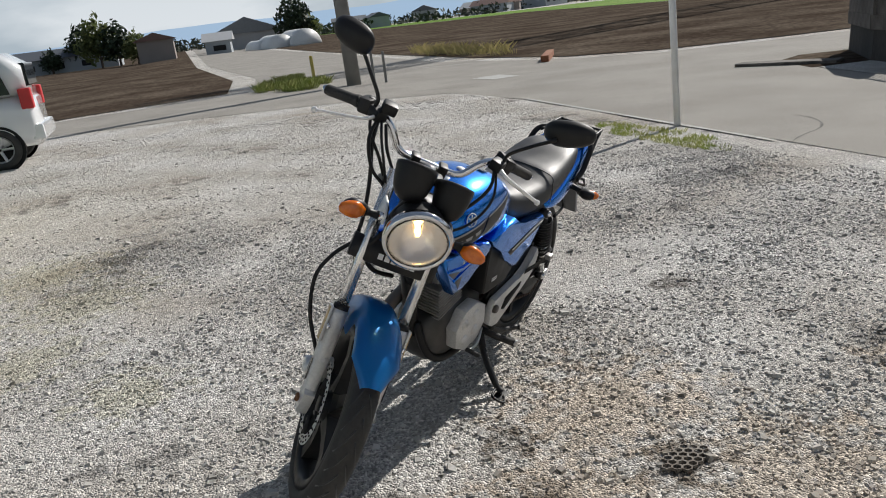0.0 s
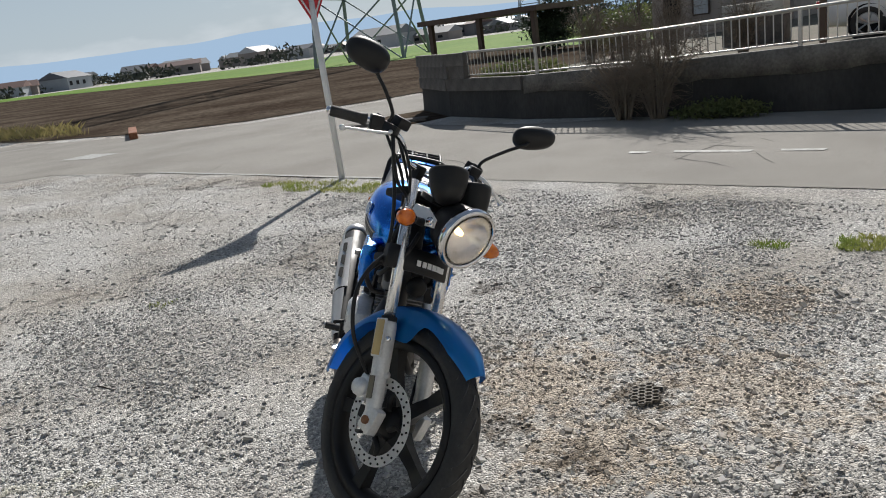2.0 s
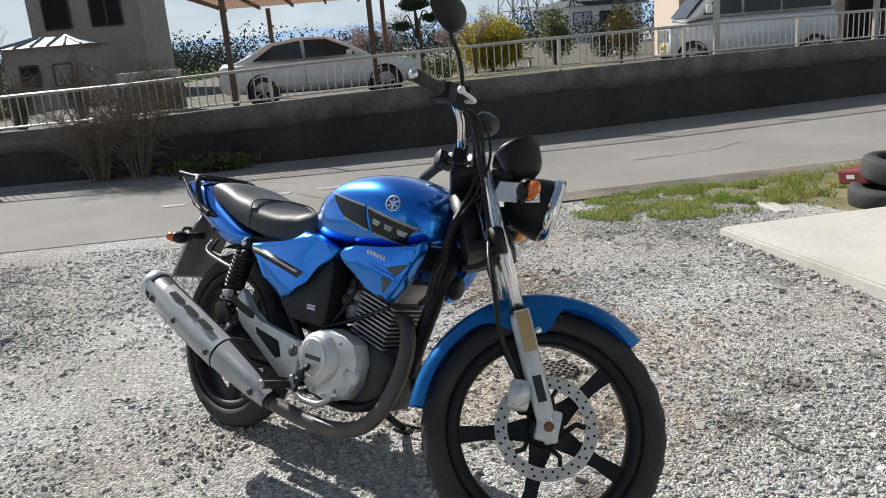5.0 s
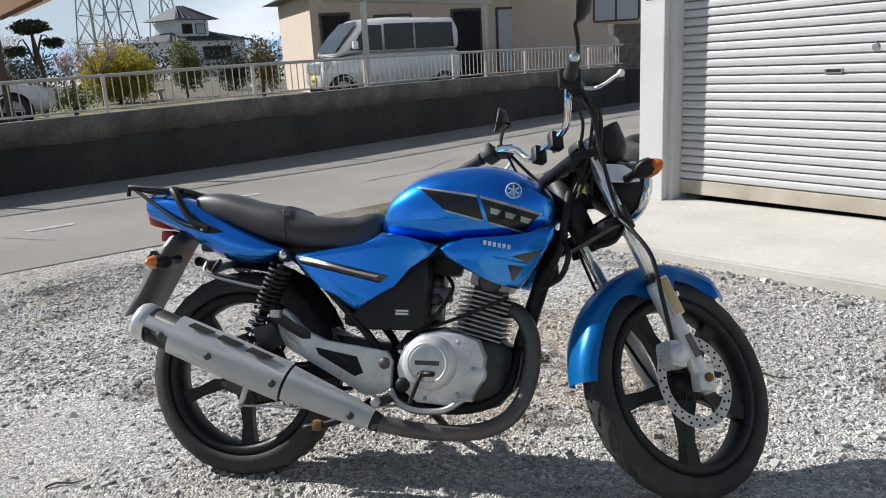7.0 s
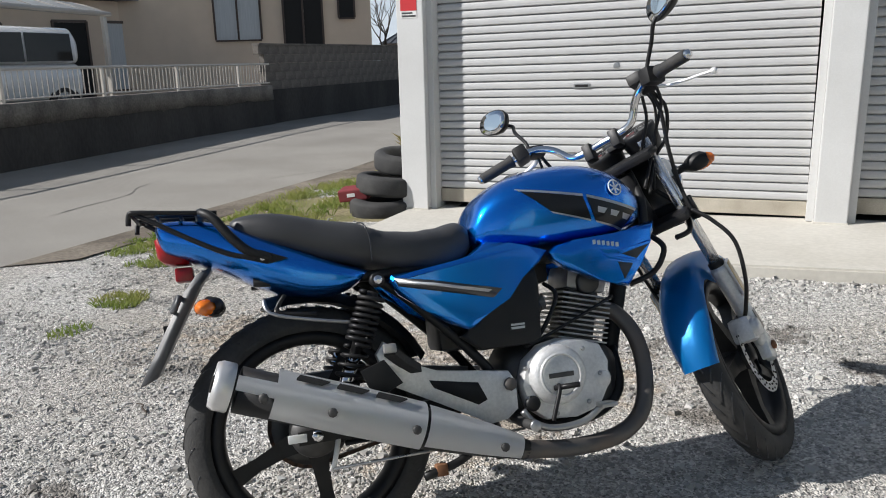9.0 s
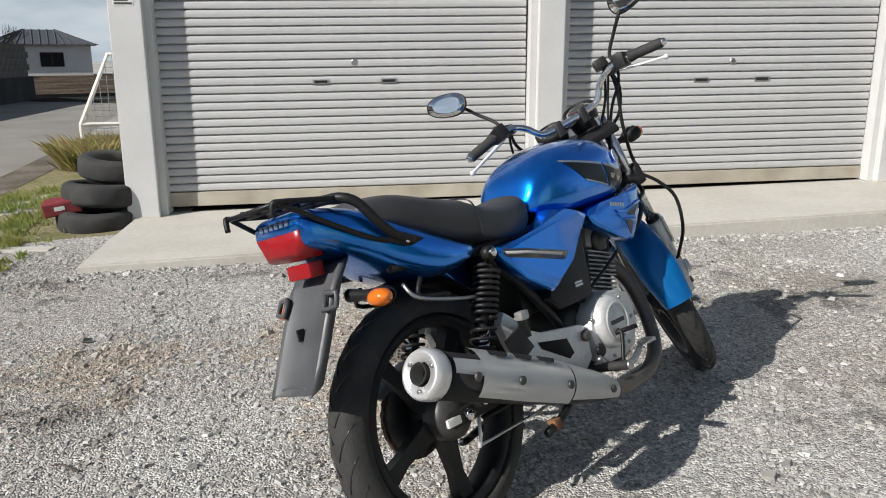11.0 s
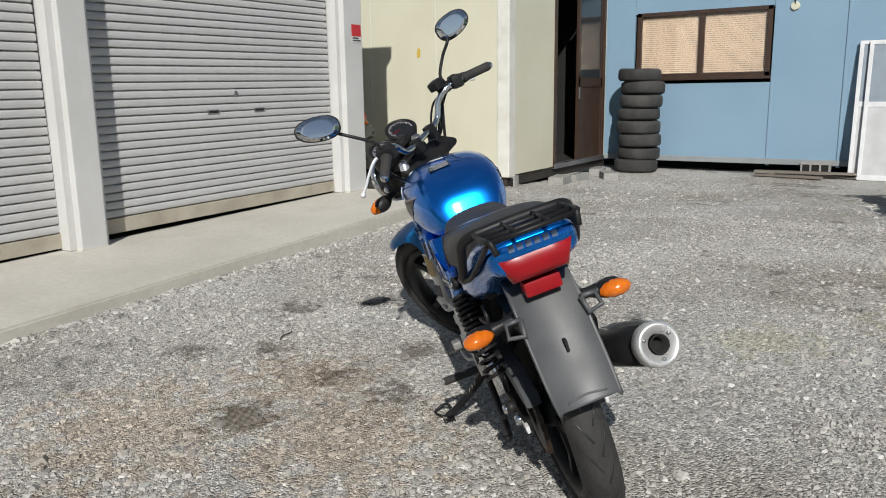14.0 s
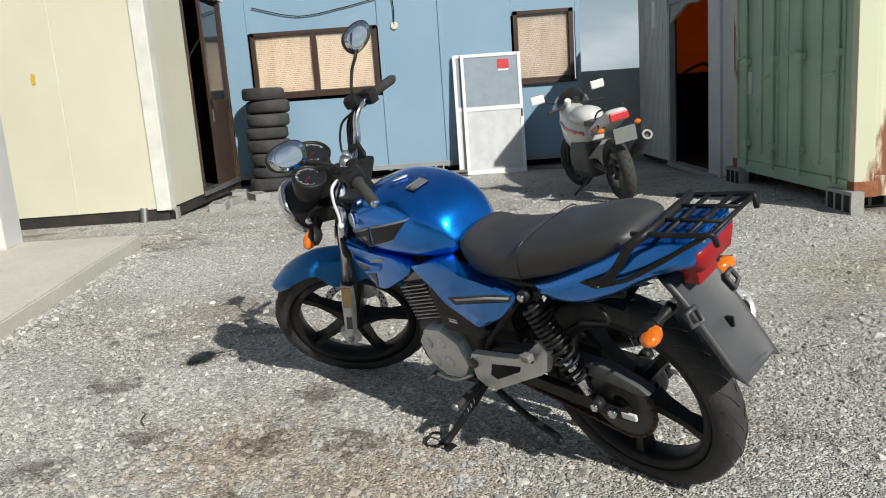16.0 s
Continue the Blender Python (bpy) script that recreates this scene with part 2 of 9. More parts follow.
gt.links.new(g_co.outputs["Object"], g_zone.inputs["Vector"])
g_sum = gt.nodes.new("ShaderNodeMath")
g_sum.operation = "MULTIPLY_ADD"
g_sum.inputs[1].default_value = 0.9
gt.links.new(g_zone.outputs["Fac"], g_sum.inputs[0])
gt.links.new(g_damp.outputs["Fac"], g_sum.inputs[2])
g_wet = gt.nodes.new("ShaderNodeMapRange")
g_wet.inputs[1].default_value, g_wet.inputs[2].default_value, g_wet.inputs[3].default_value, g_wet.inputs[4].default_value = 1.085, 1.165, 1.0, 0.55
gt.links.new(g_sum.outputs[0], g_wet.inputs[0])
g_hs2 = gt.nodes.new("ShaderNodeHueSaturation")
gt.links.new(g_hsv.outputs[0], g_hs2.inputs["Color"])
gt.links.new(g_wet.outputs[0], g_hs2.inputs["Value"])
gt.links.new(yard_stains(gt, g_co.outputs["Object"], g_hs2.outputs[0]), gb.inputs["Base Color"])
g_bump = gt.nodes.new("ShaderNodeBump")
g_bump.invert = True
g_bump.inputs["Strength"].default_value, g_bump.inputs["Distance"].default_value = 0.8, 0.010
gt.links.new(g_cell.outputs["Distance"], g_bump.inputs["Height"])
if gb.inputs["Normal"].links:
    gt.links.new(gb.inputs["Normal"].links[0].from_socket, g_bump.inputs["Normal"])
gt.links.new(g_bump.outputs[0], gb.inputs["Normal"])
M_asphalt = material("worn_asphalt", (0.30, 0.283, 0.255), 0.9, second=(0.22, 0.206, 0.185), spec=0.15, scale=0.7, amount=0.7, fine=0.25, fine_scale=160, bump=0.4, bump_scale=200)
M_soil = material("ploughed_soil", (0.058, 0.044, 0.034), 0.95, second=(0.125, 0.102, 0.080), spec=0.0, scale=0.35, amount=0.9, fine=0.4, fine_scale=6, bump=1.0, bump_scale=5)
M_crop = material("green_crop", (0.10, 0.20, 0.02), 0.9, spec=0.1, second=(0.16, 0.24, 0.04), scale=0.05, amount=0.8, fine=0.3, fine_scale=4, bump=0.5, bump_scale=6)
M_grass = material("dry_green_grass", (0.17, 0.165, 0.075), 0.9, spec=0.1, second=(0.28, 0.235, 0.15), scale=2.0, amount=0.9, fine=0.3, fine_scale=40)
M_line = material("worn_white_line", (0.44, 0.44, 0.42), 0.8, second=(0.27, 0.26, 0.24), scale=14, amount=1.0, fine=0.2)
M_slab = material("pale_concrete", (0.56, 0.535, 0.48), 0.85, second=(0.46, 0.435, 0.38), scale=1.6, amount=0.8, fine=0.06, fine_scale=30, bump=0.15, bump_scale=120)
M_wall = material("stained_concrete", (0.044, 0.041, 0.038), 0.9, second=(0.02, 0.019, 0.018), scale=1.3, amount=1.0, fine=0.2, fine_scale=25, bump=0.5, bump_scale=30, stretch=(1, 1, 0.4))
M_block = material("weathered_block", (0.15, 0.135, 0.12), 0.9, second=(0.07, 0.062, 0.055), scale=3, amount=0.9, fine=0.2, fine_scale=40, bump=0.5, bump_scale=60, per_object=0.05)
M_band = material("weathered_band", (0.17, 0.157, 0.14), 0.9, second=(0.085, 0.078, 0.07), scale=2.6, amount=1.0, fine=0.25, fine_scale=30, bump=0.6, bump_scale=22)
M_white_steel = material("white_painted_steel", (0.60, 0.60, 0.59), 0.45, second=(0.51, 0.505, 0.49), scale=2.2, amount=0.6, fine=0.03, bump=0.05, bump_scale=15)
M_slat = material("shutter_grey_paint", (0.49, 0.49, 0.49), 0.46, second=(0.435, 0.43, 0.425), scale=3, amount=0.6, fine=0.04, fine_scale=40, per_object=0.035)
# Near-black for painted shade in holes, gaps and unlit rooms, and for black parts.
M_dark = material("shade_and_part_black", (0.012, 0.012, 0.012), 0.9)
M_steel = material("bare_steel", (0.45, 0.45, 0.45), 0.35, 0.9, rough_var=0.1)

xs = sorted(set([-400, -250, -150, -90, -60, -40, -25, -18] + [-14 + i * 0.5 for i in range(61)] + [18, 22, 30, 45, 70, 120, 200, 400]))
ys = sorted(set([-420, -300, -200, -120, -80, -55, -40, -30, -24] + [-20 + i * 0.5 for i in range(77)] + [20, 24, 30, 40, 60, 100, 180, 300]))
bm = bmesh.new()
grid = [[bm.verts.new((x, y, gz(x, y) + (noise.noise(Vector((x * 0.6, y * 0.6, 0))) * 0.022 if -3.6 < x < 16 and -9 < y < 18 else 0))) for y in ys] for x in xs]
for a, b in zip(grid, grid[1:]):
    for i in range(len(ys) - 1):
        bm.faces.new((a[i], b[i], b[i + 1], a[i + 1]))
ground = part("ground", bm, M_gravel, smooth=3.2)
tagged(ground, "grey crushed gravel yard with worn dirt patches", "ground", kind="structure")


def sheet(name, outline, z, mat, label, category, step=0.5):
    """A thin sheet laid on the land, cut into strips so that it follows the slope."""
    bm = polysheet(outline, 0)
    x0, x1 = min(p[0] for p in outline), max(p[0] for p in outline)
    for gx in GX + (-3.9, -3.6):
        if x0 < gx < x1:
            bmesh.ops.bisect_plane(bm, geom=bm.verts[:] + bm.edges[:] + bm.faces[:], plane_co=(gx, 0, 0), plane_no=(1, 0, 0))
    for v in bm.verts:
        v.co.z = gz(v.co.x, v.co.y) + z
    return tagged(part(name, bm, mat), label, category, kind="structure")


NEAR = [(-0.4, -10.3), (-3.4, -9.2), (-3.92, -6.0), (-3.92, 6.0), (-4.12, 9.7), (-4.7, 13.8), (-6.2, 22), (-12, 45)]
FAR = [(-17, 45), (-11.9, 27), (-10.4, 20), (-9.62, 15), (-9.22, 12), (-8.62, 8.5), (-8.12, 5.5), (-7.97, 2.5), (-7.97, 0), (-8.17, -2.4), (-8.6, -4.6), (-8.9, -6.3), (-10.6, -6.6), (-30, -1.5), (-30, -4.5), (-12.5, -10.2), (-9.4, -11.5), (-7.8, -14.1), (-6.4, -20), (-6.5, -47), (-2.6, -418)]
sheet("road", NEAR + FAR + [(6.5, -418), (0.9, -47), (-0.6, -24), (-0.1, -16.6), (5.1, -14.8), (40, -9), (40, -6), (12, -9.6), (4.5, -11.3)], 0.006, M_asphalt, "worn grey asphalt lane with cracks and faded lines", "road")
sheet("field", [(0.6, -17.2), (5.2, -15.3), (60, -9.5), (90, -40), (110, -200), (8, -330), (1.6, -47), (0.2, -24)], 0.02, M_soil, "bare brown ploughed field beside the lane", "field")
sheet("field", [(-7.4, -19.5), (-8.3, -14.4), (-9.8, -12.2), (-12.8, -10.8), (-30, -5.0), (-44, -34), (-45, -60), (-60, -140), (-9, -290), (-6.8, -47)], 0.02, M_soil, "bare brown ploughed field across the junction", "field")
sheet("crop_field", [(-30, -5.0), (-150, 25), (-190, -60), (-110, -145), (-60, -330), (-9, -330), (-9, -290), (-60, -140), (-45, -60), (-44, -34)], 0.05, M_crop, "bright green strip of young crop", "field")
sheet("verge", [(-7.85, -0.6), (-7.65, -1.6), (-7.75, -3.4), (-8.1, -4.8), (-9.0, -4.6), (-8.2, -2.4), (-8.0, -0.4)], 0.012, M_gravel, "gravelly verge under the retaining wall", "verge")
# Flat soil sheet whose dark colour paints the shade of the sunken ditch.
sheet("ditch_shade", [(-8.05, -4.9), (-9.0, -4.55), (-10.2, -6.4), (-9.4, -6.75), (-8.55, -6.3)], 0.010, M_soil, "flat dark sheet painting the shaded ditch at the wall's corner", "ditch")
sheet("edge_line", [(-3.90, -6.5), (-3.83, -6.5), (-3.84, -0.6), (-3.89, -0.6)], 0.011, M_line, "worn white line along the road edge", "road marking")
for x0, y0, y1 in ((-5.50, 4.25, 4.62), (-5.39, 1.33, 2.14), (-5.44, 2.40, 2.80), (-5.34, 0.84, 1.07)):
    sheet("road_dash", [(x0 - 0.05, y0), (x0 + 0.05, y0 + 0.03), (x0 + 0.04, y1), (x0 - 0.06, y1 + 0.02)], 0.011, M_line, "short faded white dash on the asphalt", "road marking")
sheet("road_dash", [(-5.4, -11.8), (-4.7, -11.8), (-4.9, -10.8), (-5.5, -10.8)], 0.011, M_line, "short faded white dash on the asphalt", "road marking")
sheet("road_dash", [(-6.6, -17.0), (-6.45, -17.0), (-4.9, -18.2), (-5.05, -18.2)], 0.011, M_line, "worn white stop line at the junction", "road marking")

M_crack = material("dark_crack", (0.10, 0.095, 0.087), 0.95, second=(0.18, 0.17, 0.155), scale=8, amount=0.8)
for k, (x0, y0, a0, n) in enumerate(((-4.9, 1.55, 175, 9), (-5.1, 1.45, 60, 8), (-5.75, 1.6, 70, 5), (-6.15, 1.95, 50, 4), (-5.35, 2.2, 30, 6), (-4.9, -1.6, 95, 14), (-5.2, 5.6, 100, 16), (-4.6, 8.0, 80, 14), (-3.0, -10.6, 150, 16), (-1.0, -12.3, 165, 14), (-4.5, -5.6, 40, 14))):
    bm = bmesh.new()
    x, y, a, prev = x0, y0, radians(a0), None
    for j in range(n):
        w = 0.010 * (0.35 + abs(noise.noise(Vector((j * 0.7, k * 3.3, 0)))) * 2) * min(1, j / 2 + 0.2, (n - j) / 3)
        nx, ny = -math.sin(a) * w, math.cos(a) * w
        cur = [bm.verts.new((x + s_ * nx, y + s_ * ny, gz(x, y) + 0.0092)) for s_ in (1, -1)]
        if prev:
            bm.faces.new((prev[0], prev[1], cur[1], cur[0]))
        prev = cur
        x, y = x + 0.13 * math.cos(a), y + 0.13 * math.sin(a)
        a += 0.45 * noise.noise(Vector((j * 0.45, k * 7.1, 2.0)))
    tagged(part("road_crack", bm, M_crack), "ragged dark crack across the worn asphalt", "crack", kind="structure")

# ---- garage ----
YP, YS = 6.42, 6.60


def slab_z(x, y):
    return 0.005 + 0.026 * (x + 1.9) + 0.008 * (y - 5.1)


def sill_z(x):
    """The line on which the shutters end, a little over the slab."""
    return 0.052 + 0.026 * (x + 1.9)


bm = bmesh.new()
outline = [(-1.92, 5.10), (4.3, 5.46), (4.3, 7.2), (-1.95, 7.2)]
top = [bm.verts.new((x, y, slab_z(x, y))) for x, y in outline]
low = [bm.verts.new((x, y, slab_z(x, y) - 0.25)) for x, y in outline]
bm.faces.new(top)
for i in range(4):
    bm.faces.new((top[i], low[i], low[(i + 1) % 4], top[(i + 1) % 4]))
bmesh.ops.bevel(bm, geom=[e for e in bm.edges if all(v in top for v in e.verts)], offset=0.012, segments=2, affect="EDGES")
tagged(part("apron_slab", bm, M_slab), "pale concrete apron slab in front of the garage", "slab", kind="structure")

for i, (x0, x1) in enumerate(((-1.98, -1.75), (1.10, 1.30), (3.98, 4.25))):
    zb = slab_z((x0 + x1) / 2, YP)
    bm = box((x0, YP, zb + 0.0), (x1, 7.0, 3.1), 0.008)
    pil = tagged(part("garage_pillar", bm, M_white_steel), "white painted steel garage pillar", "pillar", kind="structure")
    for xa in (x0, x1):
        lip = 0.05 if xa == x1 else -0.05
        if (i == 0 and xa == x0) or (i == 2 and xa == x1):
            continue
        part("guide_rail", box((min(xa, xa + lip), YP + 0.06, zb), (max(xa, xa + lip), YP + 0.26, 3.0), 0.004), M_white_steel, pil)
    part("foot_plate", box((x0 - 0.006, YP - 0.006, zb - 0.02), (x1 + 0.006, 7.0, zb + 0.012), 0.003), M_slab, pil, "thin grout line under the pillar")
part("lintel", box((-1.6, YP + 0.03, 2.75), (4.0, 7.0, 3.1)), M_white_steel)
tagged(bpy.data.objects["lintel"], "white steel lintel above the shutters", "lintel", kind="structure")
tagged(part("garage_wall", box((-1.95, 7.0, -0.1), (4.27, 13.0, 3.1)), M_white_steel), "white garage body behind the shutters", "wall", kind="structure")
tagged(part("garage_roof", box((-2.05, 6.4, 3.1), (4.35, 13.1, 3.25)), M_white_steel), "flat garage roof edge", "roof", kind="structure")

PITCH = 0.0605
bm = bmesh.new()
prof = [(0.010, 0.0), (0.010, 0.0080), (-0.015, 0.0090), (-0.020, 0.014), (-0.022, 0.032), (-0.020, 0.050), (-0.015, 0.0595), (0.010, PITCH)]
va = [[bm.verts.new((x, y, z)) for y, z in prof] for x in (-0.5, 0.5)]
for i in range(len(prof) - 1):
    bm.faces.new((va[0][i], va[1][i], va[1][i + 1], va[0][i + 1]))
slat_me = bpy.data.meshes.new("slat")
bm.to_mesh(slat_me)
bm.free()
slat_me.materials.append(M_slat)
for x0, x1, hc in ((-1.70, 1.05, -0.265), (1.35, 3.93, 2.73)):
    w, xc = x1 - x0, (x0 + x1) / 2
    zb = sill_z(xc) + 0.10
    sh = empty("roller_shutter", pose(xc, YS, zb, 0, -0.7, 0))
    tagged(sh, "closed pale grey ribbed steel roller shutter", "shutter", "shutters of the garage", "structure")
    for k in range(45):
        shared("slat", slat_me, sh, Matrix.LocRotScale((0, 0, k * PITCH), None, (w, 1, 1)))
    bm = prism([(-w / 2, -0.108), (w / 2, -0.100), (w / 2, 0.0), (-w / 2, 0.0)], -0.026, 0.012, 0.004)
    part("bottom_bar", bm, material("bottom_bar_tan", (0.46, 0.42, 0.345), 0.65, second=(0.30, 0.265, 0.205), scale=3, amount=0.9, fine=0.1), sh, "dirty tan bottom bar")
    for hx in (hc - xc - 0.255, hc - xc + 0.255):
        hp = part("handle_plate", box((hx - 0.062, -0.027, 1.0 - zb - 0.018), (hx + 0.062, -0.019, 1.0 - zb + 0.018), 0.004), M_steel, sh, "recessed steel hand grip")
        part("finger_hole", box((hx - 0.048, -0.0285, 1.0 - zb - 0.008), (hx + 0.048, -0.0265, 1.0 - zb + 0.010)), M_dark, hp)
    part("keyhole", lathe([(0.0, 0.006), (0.020, 0.005), (0.026, 0.0)], 16, m=along((hc - xc, -0.022, 1.14 - zb), (0, -1, 0))), M_steel, sh, "round steel lock cover")
# Black strip paints the shade inside the gap below the shutters.
bm = bmesh.new()
bm.faces.new([bm.verts.new((x, y, slab_z(x, y) + 0.004)) for x, y in ((-1.56, YS - 0.012), (3.96, YS - 0.012), (3.96, 6.75), (-1.56, 6.75))])
tagged(part("gap_shade_strip", bm, M_dark), "near-black strip painting the shade under the shutters", "floor", kind="structure")
tagged(part("garage_inside", box((-1.6, 6.75, 0.0), (4.0, 6.95, 2.75)), M_dark), "dark space behind the shutters", "wall", kind="structure")
M_red = material("red_plastic_sign", (0.55, 0.03, 0.035), 0.4)
M_signwhite = material("sign_white", (0.75, 0.75, 0.73), 0.4)
M_bar = material("sign_black_bars", (0.05, 0.05, 0.05), 0.5)


def wall_sticker(m, w, label):
    st = empty("warning_sticker", m)
    tagged(st, label, "sticker")
    part("red_panel", box((0, -0.002, 0.055), (w, 0, 0.165)), M_red, st)
    part("white_panel", box((0, -0.002, 0), (w, 0, 0.052)), M_signwhite, st)
    for k in range(2):
        part("text_bar", box((0.01, -0.003, 0.008 + 0.022 * k), (w * (0.95 - 0.2 * k), -0.002, 0.022 + 0.022 * k)), M_bar, st)


wall_sticker(pose(4.09, YP - 0.001, 1.62), 0.14, "small red and white warning sticker on the pillar")
wall_sticker(pose(-1.94, YP - 0.001, 1.53), 0.14, "small red and white warning sticker on the pillar")

# ---- retaining wall and fence over the road ----
WL = [(-10.2, -6.32), (-9.0, -4.6), (-7.9, -2.4), (-7.2, 0.0), (-6.95, 2.5), (-7.1, 5.5), (-7.6, 8.5), (-8.2, 12.0), (-8.52, 14.9)]
WT = (0.58, 0.59, 0.60, 0.63, 0.68, 0.72, 0.74, 0.74, 0.74)

BACK = (0, 0, 0.35, 0.85, 1.1, 1.1, 1.1, 1.1, 1.1)
WL = [(x - b, y) for (x, y), b in zip(WL, BACK)]
RAISE = (0, 0, 0.02, 0.06, 0.10, 0.10, 0.09, 0.07, 0.05)
WT = [1.3 + (z - 1.3) * (1 + 0.1045 * b) + r for z, b, r in zip(WT, BACK, RAISE)]


def wall_at(s):
    """Place and top height on the line of the wall; s counts its corners."""
    i = min(int(s), len(WL) - 2)
    f = s - i
    (x0, y0), (x1, y1) = WL[i], WL[i + 1]
    return Vector((x0 + (x1 - x0) * f, y0 + (y1 - y0) * f, WT[i] + (WT[i + 1] - WT[i]) * f)), Vector((x1 - x0, y1 - y0, 0)).normalized()


rings = []
for k in range(0, (len(WL) - 1) * 4 + 1):
    p, d = wall_at(k / 4)
    nrm = Vector((d.y, -d.x, 0))
    rings.append([p + nrm * 0.10 - Vector((0, 0, p.z + 0.5)), Vector((p.x, p.y, p.z - 0.22)) + nrm * 0.05, Vector((p.x, p.y, p.z - 0.22)) - nrm * 0.2, p - nrm * 0.2 - Vector((0, 0, p.z + 0.5))])
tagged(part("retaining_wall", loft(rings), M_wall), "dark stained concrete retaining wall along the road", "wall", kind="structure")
block_course = bpy.data.objects["retaining_wall"]
bl = bmesh.new()
box((-0.1985, -0.10, -0.22), (0.1985, 0.035, 0.0), 0.003, bl)
bl_me = bpy.data.meshes.new("wall_block")
bl.to_mesh(bl_me)
bl.free()
bl_me.materials.append(M_block)
rows = []
for k in range(0, 6 * 24 + 1):
    p, d = wall_at(2 + k / 24)
    nrm = Vector((d.y, -d.x, 0))
    low = -0.30 + 0.07 * noise.noise(Vector((p.y * 0.8, 3.0, 0))) + 0.035 * noise.noise(Vector((p.y * 4.0, 1.0, 0)))
    rows.append([p + nrm * o + Vector((0, 0, z)) for o, z in ((0.075, low), (0.062, -0.02), (0.045, 0.0), (-0.10, 0.0), (-0.10, -0.22))])
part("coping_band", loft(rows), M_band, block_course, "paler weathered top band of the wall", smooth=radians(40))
for i in range(2):
    (x0, y0), (x1, y1) = WL[i], WL[i + 1]
    L = math.hypot(x1 - x0, y1 - y0)
    n = max(1, round(L / 0.4))
    for k in range(n):
        p, d = wall_at(i + (k + 0.5) / n)
        shared("wall_block", bl_me, block_course, Matrix.Translation(p) @ Matrix.Rotation(math.atan2(-d.x, d.y) + math.pi / 2, 4, "Z") @ Matrix.Diagonal((L / n / 0.4, 1, 1, 1)))
for course in (1, 2):
    for k in range(9):
        p, d = wall_at((k + 0.5 + 0.5 * (course % 2)) / 9 * 1.28 if k < 8 or course == 2 else 1.2)
        shared("wall_block", bl_me, block_course, Matrix.Translation(p + Vector((0, 0, 0.223 * course))) @ Matrix.Rotation(math.atan2(-d.x, d.y) + math.pi / 2, 4, "Z"))
M_alu = material("pale_aluminium_rail", (0.50, 0.47, 0.43), 0.45, 0.4, second=(0.42, 0.39, 0.35), scale=4, amount=0.6)
fence = empty("guard_fence")
tagged(fence, "low pale aluminium railing fence on the retaining wall", "fence")
RH = 0.445
bar = tube([(0, 0, 0.05), (0, 0, RH - 0.02)], 0.008, 6)
bar_me = bpy.data.meshes.new("baluster")
bar.to_mesh(bar_me)
bar.free()
bar_me.materials.append(M_alu)
top_pts = [wall_at(s / 4)[0] for s in range(5, 33)]
part("top_rail", tube([p + Vector((0, 0, RH)) for p in top_pts], 0.022, 8), M_alu, fence)
part("bottom_rail", tube([p + Vector((0, 0, 0.05)) for p in top_pts], 0.013, 6), M_alu, fence)
s, cnt = 1.25, 0
while s < 7.98:
    i = int(s)
    L = math.hypot(WL[i + 1][0] - WL[i][0], WL[i + 1][1] - WL[i][1])
    p, d = wall_at(s)
    if cnt % 19 == 0:
        part("post", box((p.x - 0.022, p.y - 0.022, p.z), (p.x + 0.022, p.y + 0.022, p.z + RH), 0.004), M_alu, fence)
    else:
        shared("baluster", bar_me, fence, Matrix.Translation(p))
    s += 0.105 / L
    cnt += 1
tagged(part("house_yard", polysheet([(x - 0.15, y) for x, y in WL] + [(-60, 24), (-60, -6)], 0.18), material("garden_earth", (0.12, 0.10, 0.072), 0.95, second=(0.075, 0.075, 0.04), scale=0.9, amount=0.9, fine=0.3, fine_scale=14)), "raised house yard behind the wall", "yard", kind="structure")

# ---- cream storage unit with a brown door ----
M_cream = material("cream_panel", (0.64, 0.62, 0.49), 0.5, second=(0.58, 0.56, 0.43), scale=1.5, amount=0.6, fine=0.02, bump=0.04, bump_scale=8)
M_cream2 = material("cream_corner_post", (0.72, 0.71, 0.66), 0.5, second=(0.50, 0.49, 0.42), scale=5, amount=0.5)
M_brown = material("brown_sash", (0.045, 0.026, 0.018), 0.4, second=(0.065, 0.04, 0.03), scale=5, amount=0.5)
M_beam = material("dark_base_beam", (0.02, 0.02, 0.02), 0.7, second=(0.05, 0.035, 0.025), scale=8, amount=0.7)
M_glass_dark = material("dark_window_glass", (0.03, 0.035, 0.04), 0.06, spec=0.5)
M_blockgrey = material("grey_hollow_block", (0.34, 0.335, 0.32), 0.9, second=(0.24, 0.235, 0.22), scale=9, amount=0.7, fine=0.15, bump=0.4, bump_scale=90)
M_yellow = material("yellow_stain", (0.62, 0.42, 0.06), 0.7)
CX, CYY = 6.30, 5.88
unit = empty("storage_unit", pose(CX, CYY, 0.14))
tagged(unit, "cream prefabricated storage unit raised on blocks", "storage unit")
part("wall_panel", box((0, 0.06, 0), (0.06, 2.96, 2.55)), M_cream, unit)
part("wall_panel", box((0.06, 0.0, 0), (1.30, 0.06, 2.55)), M_cream, unit)
part("wall_panel", box((3.04, 0.0, 0), (3.14, 0.06, 2.55)), M_cream, unit)
part("wall_panel", box((3.14, 0.06, 0), (3.2, 2.96, 2.55)), M_cream, unit)
part("wall_panel", box((0.06, 2.90, 0), (3.14, 2.96, 2.55)), M_cream, unit)
part("roof", box((-0.03, -0.03, 2.55), (3.25, 3.0, 2.66), 0.01), M_cream2, unit)
part("corner_post", box((-0.025, -0.025, -0.02), (0.14, 0.14, 2.56), 0.012), M_cream2, unit, "whitish corner post")
